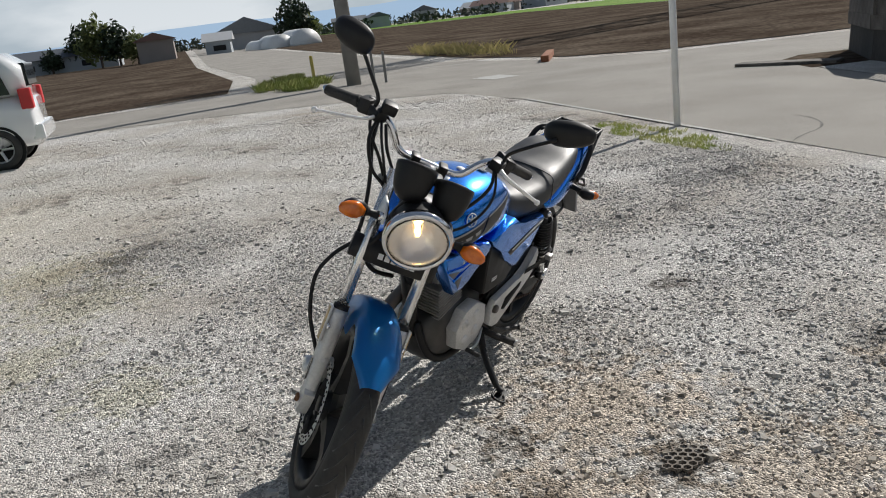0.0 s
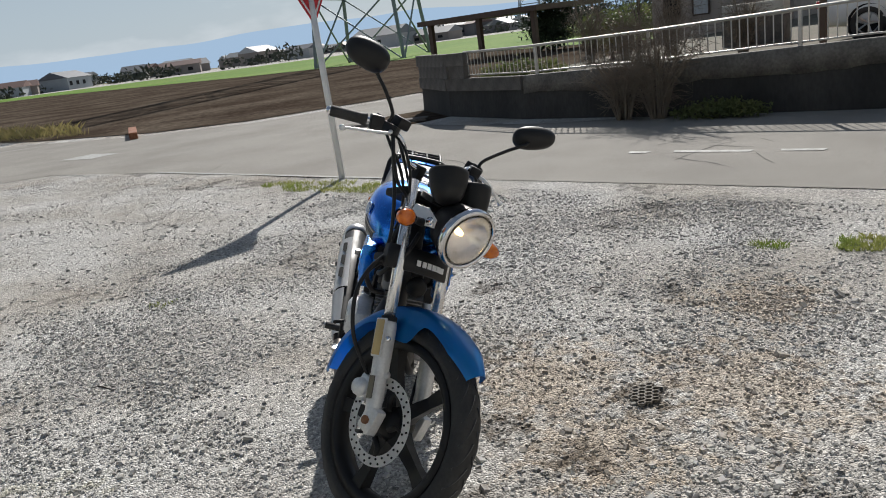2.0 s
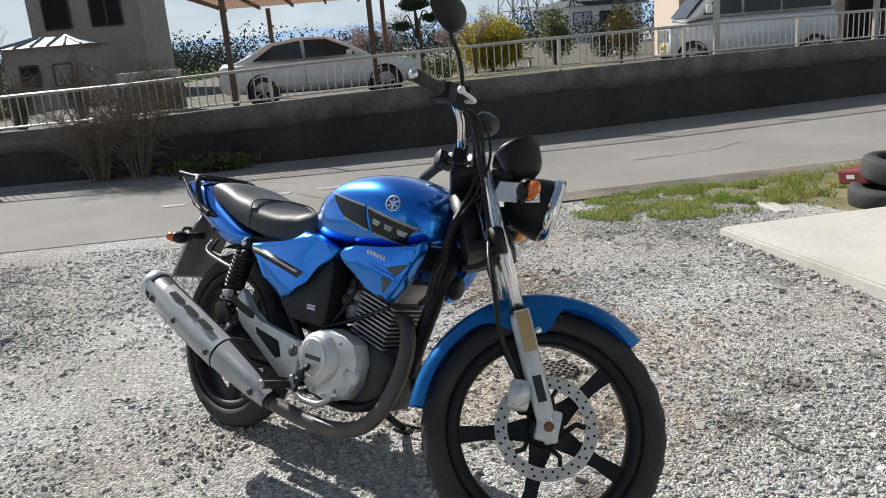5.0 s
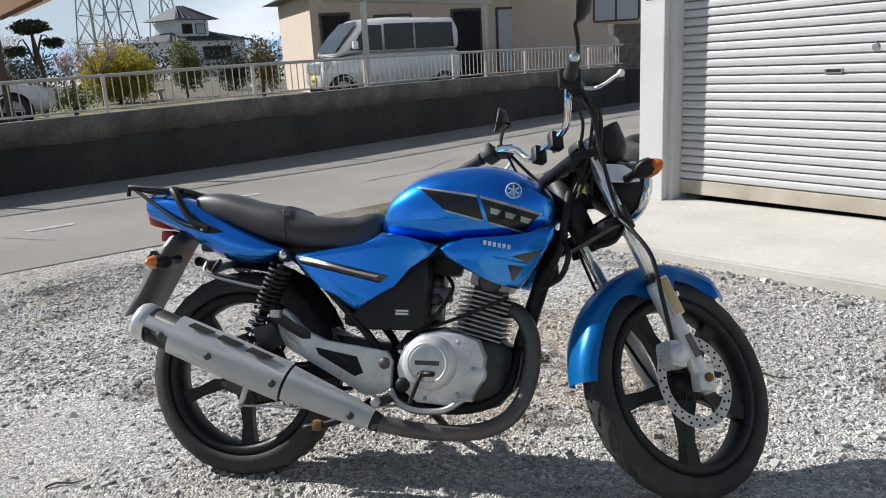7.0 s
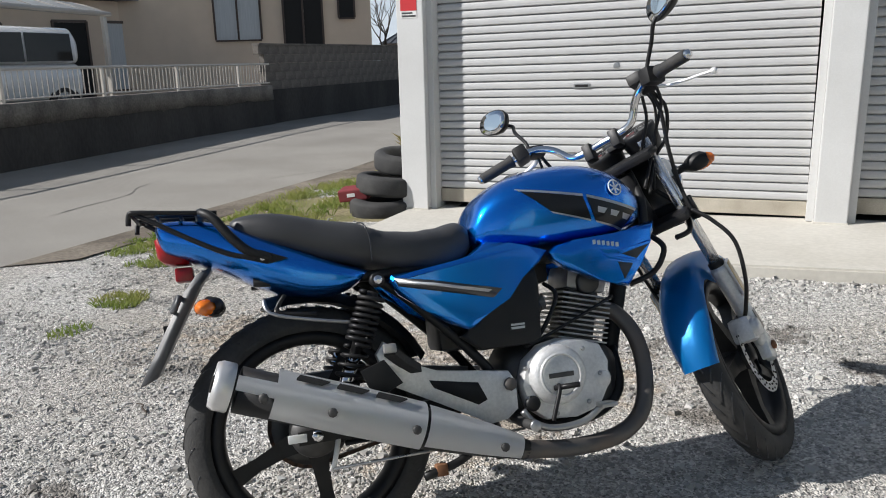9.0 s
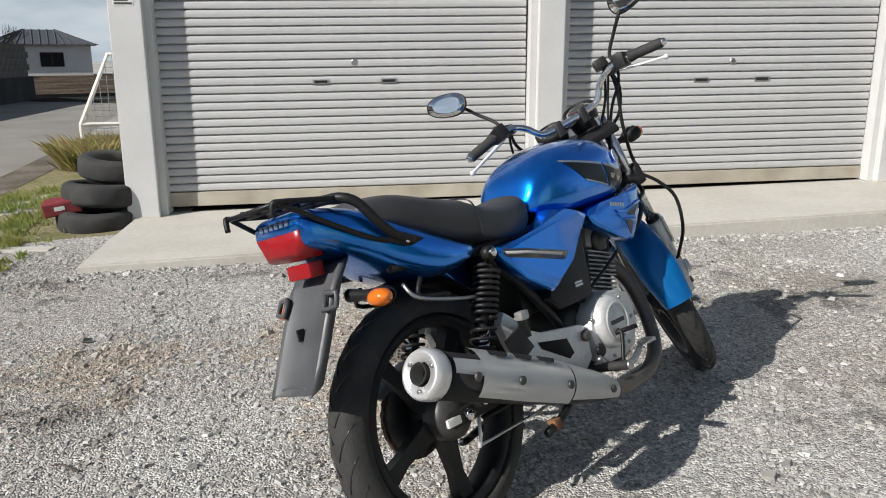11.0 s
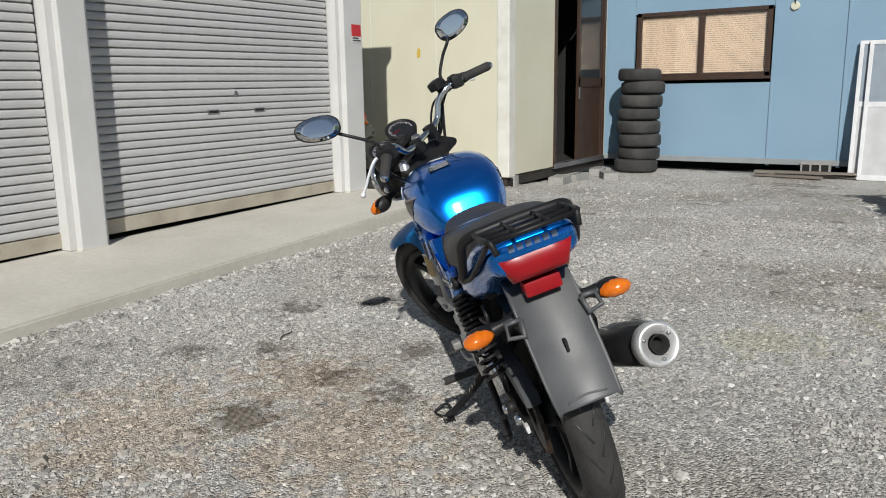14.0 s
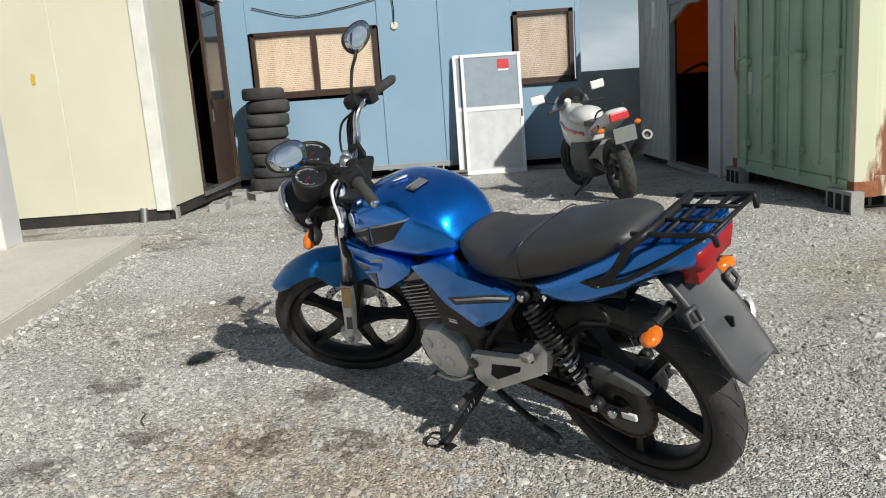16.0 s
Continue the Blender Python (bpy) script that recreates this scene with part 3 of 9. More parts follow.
for y in (1.00, 2.00):
    part("panel_seam", box((-0.004, y, 0), (0.004, y + 0.006, 2.55)), M_cream2, unit)
part("base_beam", box((0.02, 0.02, -0.13), (3.2, 2.96, 0.0)), M_beam, unit, "dark steel base beam")
# Back wall, floor and linings are darkened to paint the unlit interior.
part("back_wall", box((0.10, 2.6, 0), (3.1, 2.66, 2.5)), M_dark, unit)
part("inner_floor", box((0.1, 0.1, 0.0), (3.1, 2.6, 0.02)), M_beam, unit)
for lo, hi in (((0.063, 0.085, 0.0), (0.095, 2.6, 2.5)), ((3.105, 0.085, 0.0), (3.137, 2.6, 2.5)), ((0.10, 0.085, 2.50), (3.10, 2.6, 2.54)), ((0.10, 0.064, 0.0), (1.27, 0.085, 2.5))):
    part("shade_lining", box(lo, hi), M_dark, unit)
part("yellow_patch", prism([(0, 0), (0.04, 0.01), (0.045, 0.10), (0.01, 0.13), (-0.01, 0.06)], -0.002, 0.0, m=Matrix.Translation((-0.003, 1.28, 1.42)) @ Matrix.Rotation(radians(-90), 4, "Z")), M_yellow, unit)
part("down_pipe", tube([(-0.05, 0.28, -0.16), (-0.02, 0.28, 0.02)], 0.045, 14), M_steel, unit, "short grey pipe stub")
dr = part("door_frame", box((1.28, -0.02, -0.02), (1.34, 0.08, 2.55)), M_brown, unit, "dark brown aluminium door frame")
part("frame_side", box((3.00, -0.02, -0.02), (3.06, 0.08, 2.55)), M_brown, dr)
part("frame_sill", box((1.28, -0.03, -0.03), (3.06, 0.1, 0.03), 0.004), M_steel, dr)
for x0, x1, y in ((2.10, 3.02, 0.0),):
    leaf = part("sliding_door", box((x0, y, 0.03), (x0 + 0.06, y + 0.04, 2.5)), M_brown, unit, "brown sliding door leaf with dark glass")
    part("stile", box((x1 - 0.06, y, 0.03), (x1, y + 0.04, 2.5)), M_brown, leaf)
    part("mid_rail", box((x0, y, 1.05), (x1, y + 0.04, 1.17)), M_brown, leaf)
    part("lower_panel", box((x0 + 0.05, y + 0.012, 0.03), (x1 - 0.05, y + 0.03, 1.06)), M_brown, leaf)
    part("pane", box((x0 + 0.05, y + 0.014, 1.16), (x1 - 0.05, y + 0.026, 2.45)), M_glass_dark, leaf)
    part("door_handle", box((x0 + 0.012, y - 0.012, 0.88), (x0 + 0.045, y, 1.04), 0.004), M_steel, leaf)


def hollow_block(m, label="grey hollow concrete block lying on the ground"):
    b = empty("concrete_block", m)
    tagged(b, label, "block", "concrete blocks")
    for x in (-0.195, -0.075, 0.05, 0.17):
        part("web", box((x, -0.05, 0.03), (x + 0.025, 0.05, 0.16), 0.002), M_blockgrey, b)
    part("face_shell", box((-0.195, -0.05, 0), (0.195, 0.05, 0.03), 0.003), M_blockgrey, b)
    part("face_shell", box((-0.195, -0.05, 0.16), (0.195, 0.05, 0.19), 0.003), M_blockgrey, b)
    # Black slab paints the shade in the block's hollow cells.
    part("hole_shade", box((-0.19, 0.02, 0.02), (0.19, 0.045, 0.17)), M_dark, b)
    return b


for x, y, r in ((7.10, 5.66, 8), (7.75, 5.70, -4), (8.25, 5.45, 30)):
    m = pose(x, y, gz(x, y), 90, 0, r)
    hollow_block(pose(x, y, gz(x, y) + 0.05, 90, 0, r), "grey hollow concrete block lying by the storage unit")
hollow_block(pose(6.42, 6.02, gz(6.4, 6) - 0.06, 0, 0, 90), "grey hollow block under the storage unit")

# ---- blue prefabricated building ----
M_bluewall = material("pale_blue_panel", (0.225, 0.345, 0.455), 0.55, second=(0.195, 0.31, 0.415), scale=0.9, amount=0.6, fine=0.02, bump=0.03, bump_scale=6)
M_blind = material("beige_blind", (0.33, 0.255, 0.185), 0.6, per_object=0.06)
M_greytrim = material("grey_trim", (0.28, 0.30, 0.31), 0.5)
BX = 10.25
hut = empty("prefab_office", pose(BX, 0, -0.08))
tagged(hut, "pale blue prefabricated office with brown windows", "building")
for a, b in ((6.4, 5.72), (3.66, 2.72), (2.72, 1.62), (0.63, 0.55)):
    part("wall_panel", box((0, b + 0.004, 0.18), (0.07, a - 0.004, 3.4)), M_bluewall, hut)
for a, b in ((5.72, 3.66), (1.62, 0.63)):
    part("wall_panel", box((0, b, 0.18), (0.07, a, 1.30)), M_bluewall, hut)
    part("wall_panel", box((0, b, 2.36), (0.07, a, 3.4)), M_bluewall, hut)
for y in (3.66, 2.72):
    part("joint_trim", box((-0.018, y - 0.028, 0.10), (0.0, y + 0.028, 3.4), 0.004), M_bluewall, hut)
part("sill_beam", box((-0.04, 0.55, 0.12), (0.07, 6.4, 0.20), 0.006), M_greytrim, hut)
# Near-black panels paint the shade below the office and behind its windows.
part("underfloor_shade", box((0.5, 0.55, -0.1), (0.6, 6.4, 0.2)), M_dark, hut)
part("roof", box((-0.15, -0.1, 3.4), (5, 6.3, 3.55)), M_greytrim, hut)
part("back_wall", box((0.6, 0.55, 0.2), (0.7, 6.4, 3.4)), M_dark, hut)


def brown_window(y0, y1, z0, z1, panes, blind):
    w = part("window", box((-0.03, y0, z0), (0.05, y1, z0 + 0.07), 0.004), M_brown, hut, "brown framed window with beige blinds")
    part("head", box((-0.03, y0, z1 - 0.06), (0.05, y1, z1), 0.004), M_brown, w)
    for y in (y0, y1 - 0.07):
        part("jamb", box((-0.03, y, z0), (0.05, y + 0.07, z1), 0.004), M_brown, w)
    part("sill", box((-0.06, y0 - 0.02, z0 - 0.03), (0.02, y1 + 0.02, z0 + 0.01), 0.004), M_brown, w)
    for k in range(1, panes):
        ym = y0 + (y1 - y0) * k / panes
        part("meeting_stile", box((-0.025, ym - 0.04, z0 + 0.05), (0.03, ym + 0.04, z1 - 0.05), 0.003), M_brown, w)
    g = part("pane", box((-0.004, y0 + 0.06, z0 + 0.06), (0.0, y1 - 0.06, z1 - 0.05)), glass("window_pane"), w)
    g.visible_shadow = False
    n = int((z1 - z0 - 0.12) / 0.03)
    bm = bmesh.new()
    for k in range(n):
        z = z0 + 0.075 + k * 0.03
        box((0.022, y0 + 0.07, z), (0.030, y1 - 0.07, z + 0.026), 0, bm, )
    part("blind_slats", bm, blind, w)


brown_window(3.71, 5.68, 1.38, 2.37, 2, M_blind)
brown_window(0.66, 1.59, 1.33, 2.42, 1, material("greyish_blind", (0.24, 0.19, 0.15), 0.6))
part("outlet_cover", lathe([(0.0, 0.03), (0.05, 0.03), (0.065, 0.0)], 20, m=along((-0.001, 3.43, 2.335), (-1, 0, 0))), M_cream, hut)
part("hanging_wire", tube([(-0.03, 5.6, 2.75), (-0.03, 4.9, 2.58), (-0.03, 4.2, 2.66), (-0.03, 3.5, 2.8)], 0.008, 6, 6), M_dark, hut)
part("hanging_wire", tube([(-0.03, 3.45, 2.9), (-0.035, 3.42, 2.6), (-0.03, 3.43, 2.36)], 0.008, 6, 6), M_dark, hut)
M_whitewall = material("white_wall", (0.72, 0.72, 0.70), 0.7, second=(0.62, 0.62, 0.60), scale=2, amount=0.5)
tagged(part("panel_fence", box((BX + 0.03, -0.9, -0.12), (BX + 0.09, 0.56, 1.36), 0.004), M_greytrim), "grey sheet panel closing the gap by the office", "fence", kind="structure")

# ---- tyre stack ----
M_oldrubber = material("old_tyre_rubber", (0.028, 0.028, 0.028), 0.8, second=(0.06, 0.058, 0.055), scale=5, amount=0.8, fine=0.1, bump=0.2, bump_scale=60, per_object=0.15)


def car_tyre(R=0.31, w=0.175, r0=0.19):
    prof = [(r0, -w * 0.36), (r0 + 0.03, -w * 0.47), (R * 0.86, -w * 0.5), (R * 0.97, -w * 0.40), (R, -w * 0.30), (R + 0.002, 0), (R, w * 0.30), (R * 0.97, w * 0.40), (R * 0.86, w * 0.5), (r0 + 0.03, w * 0.47), (r0, w * 0.36), (r0 + 0.02, 0)]
    return lathe(prof, 40, close=True)


tz = gz(9.8, 5.45)
for k in range(8):
    R, w = (0.315, 0.188) if k % 3 else (0.325, 0.198)
    bm = car_tyre(R, w)
    t = part("car_tyre", bm, M_oldrubber, smooth=ISL)
    t.matrix_basis = pose(9.8 + 0.03 * math.sin(k * 2.3) - (0.04 if k < 4 else 0), 5.45 + 0.03 * math.cos(k * 1.7), tz + 0.10 + k * 0.194, 1.5 * math.sin(k * 1.9), 1.5 * math.cos(k * 2.7), 40 * k)
    tagged(t, "worn black car tyre in a tall stack", "tyre", "stacked tyres")

# ---- leaning screen doors ----
M_alu_white = material("white_sash", (0.72, 0.73, 0.74), 0.4)
M_net = material("grey_screen_net", (0.26, 0.31, 0.36), 0.7, fine=0.1, fine_scale=200)
M_frost = material("frosted_panel", (0.55, 0.56, 0.57), 0.5)


def screen_door(m, label):
    d = empty("screen_door", m)
    tagged(d, label, "door", "leaning doors")
    W, Hh = 0.93, 1.86
    for y in (0, W - 0.05):
        part("stile", box((0, y, 0), (0.03, y + 0.05, Hh), 0.004), M_alu_white, d)
    for z, t in ((0, 0.07), (0.98, 0.07), (Hh - 0.05, 0.05)):
        part("rail", box((0.002, 0.05, z), (0.028, W - 0.05, z + t), 0.003), M_alu_white, d)
    part("lower_panel", box((0.012, 0.05, 0.07), (0.018, W - 0.05, 0.98)), M_frost, d)
    part("net", box((0.012, 0.05, 1.05), (0.018, W - 0.05, Hh - 0.05)), M_net, d)
    part("pull", box((-0.006, 0.012, 0.86), (0, 0.036, 0.98), 0.002), M_dark, d)
    return d


zz = gz(9.9, 2)
sd = screen_door(pose(9.86, 1.52, zz, 0, 8.5, 0), "white aluminium screen door leaning on the office wall")
part("red_tag", box((0.008, 0.18, 1.62), (0.012, 0.36, 1.76)), M_red, sd)
part("text_bar", box((0.008, 0.19, 1.585), (0.012, 0.35, 1.61)), M_signwhite, sd)
screen_door(pose(9.93, 1.64, zz, 0, 7.5, 0), "white aluminium screen door behind another")
for k, (x, y, r, L) in enumerate(((9.95, 2.9, 88, 1.2), (9.85, 3.1, 93, 1.3), (9.75, 3.3, 80, 0.9), (9.8, 1.0, 70, 1.1))):
    b = part("old_plank", box((-L / 2, -0.06, 0), (L / 2, 0.06, 0.028), 0.004), material("grey_wood", (0.23, 0.20, 0.17), 0.85, second=(0.14, 0.12, 0.10), scale=6, amount=0.8, stretch=(0.3, 4, 4)))
    b.matrix_basis = pose(x, y, gz(x, y) + 0.01 + (0.05 if k == 1 else 0), 0, 0, r)
    tagged(b, "weathered grey plank lying by the office", "plank", "loose planks")
hollow_block(pose(10.2, 3.0, gz(10.2, 3) + 0.0, 0, 0, 90), "grey hollow block under the office wall")
hollow_block(pose(9.0, 5.9, gz(9, 5.9) + 0.05, 90, 0, 12), "grey hollow block by the tyres")

# ---- grey shed with an open door ----
M_shed = material("grey_shed_sheet", (0.56, 0.56, 0.555), 0.6, second=(0.46, 0.46, 0.455), scale=3, amount=0.6)
M_orange = bpy.data.materials.new("orange_tarpaulin")
M_orange.use_nodes = True
ot = M_orange.node_tree
o_tr = ot.nodes.new("ShaderNodeBsdfTranslucent")
o_no = ot.nodes.new("ShaderNodeTexNoise")
o_no.inputs["Scale"].default_value = 2.2
o_rp = ot.nodes.new("ShaderNodeValToRGB")
o_rp.color_ramp.elements[0].color, o_rp.color_ramp.elements[1].color = (0.40, 0.12, 0.010, 1), (0.60, 0.22, 0.022, 1)
ot.links.new(o_no.outputs["Fac"], o_rp.inputs[0])
ot.links.new(o_rp.outputs[0], o_tr.inputs[0])
ot.links.new(o_tr.outputs[0], ot.nodes["Material Output"].inputs[0])
shed = empty("tool_shed", pose(6.15, -0.36, -0.06))
tagged(shed, "grey sheet-metal shed with its door open", "shed")
part("front_sheet", prism([(2.43, 0.08), (4.10, 0.08), (4.10, 2.56), (2.43, 2.765)], -0.04, 0), M_shed, shed)
part("front_sheet", prism([(0.0, 0.08), (0.88, 0.08), (0.88, 2.95), (0.0, 3.06)], -0.04, 0), M_shed, shed)
part("front_header", prism([(0.88, 2.22), (2.43, 2.22), (2.43, 2.765), (0.88, 2.95)], -0.04, 0), M_shed, shed)
for k in range(12):
    part("rib", box((2.54 + k * 0.13, 0.0, 0.1), (2.565 + k * 0.13, 0.008, 2.72 - k * 0.016)), M_shed, shed)
df = part("door_post", box((0.50, -0.06, 0.06), (0.88, 0.03, 2.3), 0.005), M_shed, shed, "grey steel door post")
part("door_post", box((2.40, -0.06, 0.06), (2.50, 0.03, 2.3), 0.005), M_greytrim, shed)
part("door_head", box((0.88, -0.06, 2.18), (2.50, 0.03, 2.28), 0.005), M_greytrim, shed)
part("threshold", box((0.60, -0.10, 0.02), (2.50, 0.05, 0.08), 0.005), M_greytrim, shed)
part("white_plate", box((3.15, 0.002, 1.95), (3.30, 0.012, 2.32)), M_signwhite, shed)
part("side_wall", box((0.0, -2.56, 0.05), (0.04, -0.04, 3.05)), M_shed, shed)
part("side_wall", box((4.06, -2.56, 1.28), (4.10, -0.04, 2.55)), M_orange, shed, "orange tarpaulin stretched over the end frame")
# Near-black walls, linings and floor paint the shade deep inside the shed.
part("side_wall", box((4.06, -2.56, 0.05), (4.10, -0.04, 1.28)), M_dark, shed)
part("shade_lining", box((2.36, -0.06, 0.08), (4.06, -0.045, 2.54)), M_dark, shed)
part("shade_lining", box((0.045, -2.5, 0.08), (0.06, -0.07, 3.0)), M_dark, shed)
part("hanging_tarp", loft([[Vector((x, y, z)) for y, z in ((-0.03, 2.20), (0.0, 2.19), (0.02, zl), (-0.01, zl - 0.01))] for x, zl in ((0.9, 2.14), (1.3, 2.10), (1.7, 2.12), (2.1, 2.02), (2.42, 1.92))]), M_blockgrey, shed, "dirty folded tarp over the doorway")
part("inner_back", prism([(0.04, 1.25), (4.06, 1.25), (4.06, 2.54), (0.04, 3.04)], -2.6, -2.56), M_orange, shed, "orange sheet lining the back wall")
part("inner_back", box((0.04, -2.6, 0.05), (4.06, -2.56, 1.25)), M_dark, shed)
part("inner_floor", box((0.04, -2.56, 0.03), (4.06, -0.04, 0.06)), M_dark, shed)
part("roof", prism([(-0.1, 3.07), (4.2, 2.55), (4.2, 2.62), (-0.1, 3.15)], -2.65, 0.10), M_greytrim, shed)
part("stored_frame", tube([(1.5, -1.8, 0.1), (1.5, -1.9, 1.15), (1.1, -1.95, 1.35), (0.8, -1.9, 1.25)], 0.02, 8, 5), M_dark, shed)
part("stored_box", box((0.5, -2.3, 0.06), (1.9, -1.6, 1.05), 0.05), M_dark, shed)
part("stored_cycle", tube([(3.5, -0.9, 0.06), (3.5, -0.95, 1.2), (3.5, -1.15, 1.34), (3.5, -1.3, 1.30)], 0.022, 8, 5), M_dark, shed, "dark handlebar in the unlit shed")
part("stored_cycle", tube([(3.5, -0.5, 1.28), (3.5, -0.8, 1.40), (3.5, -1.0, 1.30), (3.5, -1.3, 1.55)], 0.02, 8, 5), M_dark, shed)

# ---- green freight container ----
M_green = material("faded_green_steel", (0.38, 0.51, 0.37), 0.6, second=(0.29, 0.40, 0.28), scale=2.2, amount=0.7, fine=0.05, bump=0.05, bump_scale=10)
M_palegreen = material("pale_green_steel", (0.55, 0.58, 0.42), 0.6, second=(0.60, 0.54, 0.40), scale=3.2, amount=0.8, stretch=(1, 1, 0.35))
M_rustp = material("rust_patch", (0.22, 0.075, 0.035), 0.85, second=(0.33, 0.15, 0.07), scale=14, amount=0.8, bump=0.3, bump_scale=60)


def rusty(mat, lo, hi, scale, stretch, rust=(0.20, 0.075, 0.035)):
    """Ragged rust eaten into a painted material."""
    t = mat.node_tree
    bs = t.nodes["Principled BSDF"]
    co = t.nodes.new("ShaderNodeTexCoord")
    mp = t.nodes.new("ShaderNodeMapping")
    mp.inputs["Scale"].default_value = stretch
    n = t.nodes.new("ShaderNodeTexNoise")
    n.inputs["Scale"].default_value, n.inputs["Detail"].default_value, n.inputs["Roughness"].default_value = scale, 9, 0.62
    r = t.nodes.new("ShaderNodeMapRange")
    r.inputs[1].default_value, r.inputs[2].default_value = lo, hi
    m = t.nodes.new("ShaderNodeMix")
    m.data_type = "RGBA"
    m.inputs["B"].default_value = (*rust, 1)
    t.links.new(co.outputs["Object"], mp.inputs[0])
    t.links.new(mp.outputs[0], n.inputs["Vector"])
    t.links.new(n.outputs["Fac"], r.inputs[0])
    t.links.new(r.outputs[0], m.inputs["Factor"])
    t.links.new(bs.inputs["Base Color"].links[0].from_socket, m.inputs["A"])
    t.links.new(m.outputs["Result"], bs.inputs["Base Color"])


rusty(M_green, 0.66, 0.72, 4.5, (1, 1, 0.6), (0.17, 0.09, 0.045))
rusty(M_palegreen, 0.545, 0.60, 2.6, (1, 1, 0.32))
gc = empty("freight_container", pose(3.66, -0.29, 0.16))
tagged(gc, "faded green steel freight container with rust", "container")
W = 2.44
for k, x in enumerate((0.05, 1.22)):
    d = part("door_leaf", box((x, -0.05, 0.12), (x + 1.15, -0.01, 2.5), 0.006), M_green, gc, "green container door leaf")
    for j in range(3):
        part("pressed_rib", box((x + 0.17 + j * 0.36, -0.012, 0.2), (x + 0.33 + j * 0.36, 0.008, 2.42), 0.006), M_green, d)
    for j in range(2):
        xr = x + 0.22 + j * 0.62
        part("locking_bar", tube([(xr, 0.03, 0.08), (xr, 0.03, 2.55)], 0.017, 8), M_green, d)
        for z in (0.3, 1.1, 1.9):
            part("bar_keeper", box((xr - 0.045, 0.0, z - 0.03), (xr + 0.045, 0.05, z + 0.03), 0.005), M_green, d)
        part("bar_handle", tube([(xr, 0.05, 0.95 + 0.2 * j), (xr + 0.17, 0.055, 0.93 + 0.2 * j)], 0.014, 8), M_green, d)
for z in (0.0, 2.5):
    part("end_rail", box((0, -0.08, z), (W, 0.01, z + 0.12), 0.006), M_green, gc)
for x in (0.0, W - 0.09):
    p = part("corner_post", box((x, -0.14, 0), (x + 0.09, 0.012, 2.62), 0.006), M_palegreen, gc, "rust-streaked corner post")
    for z in (0.0, 2.5):
        part("corner_casting", box((x - 0.008, -0.17, z - 0.005), (x + 0.10, 0.018, z + 0.12), 0.01), M_rustp if z == 0 else M_green, p)
rows = []
n = 20
bm = bmesh.new()
prev = None
for k in range(n * 4 + 1):
    y = -0.14 - k * 0.07 / 1.0 * 0.5
    ph = k % 8
    off = (0, 0.0, 0.018, 0.036, 0.036, 0.036, 0.018, 0.0)[ph]
    a, b = bm.verts.new((0.012 + off, y, 0.16)), bm.verts.new((0.012 + off, y, 2.5))
    if prev:
        bm.faces.new((prev[0], a, b, prev[1]))
    prev = (a, b)
part("side_sheet", bm, M_palegreen, gc, "corrugated side sheet with rust streaks")
part("side_rail", box((0, -2.99, 0), (0.06, -0.14, 0.16), 0.006), M_palegreen, gc)
part("top_rail", box((0, -2.99, 2.5), (0.06, -0.14, 2.62), 0.006), M_green, gc)
part("far_side", box((W - 0.06, -2.99, 0.02), (W, -0.14, 2.6)), M_green, gc)
part("container_roof", box((0, -2.99, 2.6), (W, 0.0, 2.63)), M_green, gc)
part("container_floor", box((0.05, -2.93, 0.05), (W - 0.05, -0.1, 0.14)), M_beam, gc)
part("end_wall", box((0.0, -3.03, 0), (W, -2.99, 2.6)), M_green, gc)
part("white_plate", box((2.0, -0.008, 0.78), (2.12, 0.002, 1.0)), M_signwhite, gc)
for x, y in ((3.78, -0.39), (5.98, -0.39)):
    hollow_block(pose(x, y + 0.12, gz(x, y) - 0.02, 0, 0, 0), "grey hollow block under the container corner")
    hollow_block(pose(x + 0.15, y - 0.2, gz(x, y) - 0.02, 0, 0, 90), "grey hollow block under the container corner")

# ---- second motorcycle ----
M_fair = material("white_fairing", (0.62, 0.62, 0.61), 0.3, second=(0.48, 0.47, 0.46), scale=5, amount=0.6, coat=0.6)
M_platehold = material("dull_plate_grey", (0.16, 0.165, 0.165), 0.6)
M_screen2 = material("smoky_screen", (0.20, 0.215, 0.22), 0.12, coat=0.8)
M_redp = material("red_paint", (0.45, 0.02, 0.02), 0.3, coat=0.8)
M_blk = material("sooty_black", (0.02, 0.02, 0.02), 0.5, second=(0.04, 0.04, 0.04), scale=14, amount=0.6)
b2 = empty("sport_motorcycle", Matrix.Translation((5.20, 1.10, gz(5.2, 1.1))) @ Matrix.Rotation(radians(7), 4, "Z") @ Matrix.Rotation(radians(-11), 4, "X"))
tagged(b2, "old white and red faired motorcycle parked by the office", "motorcycle")


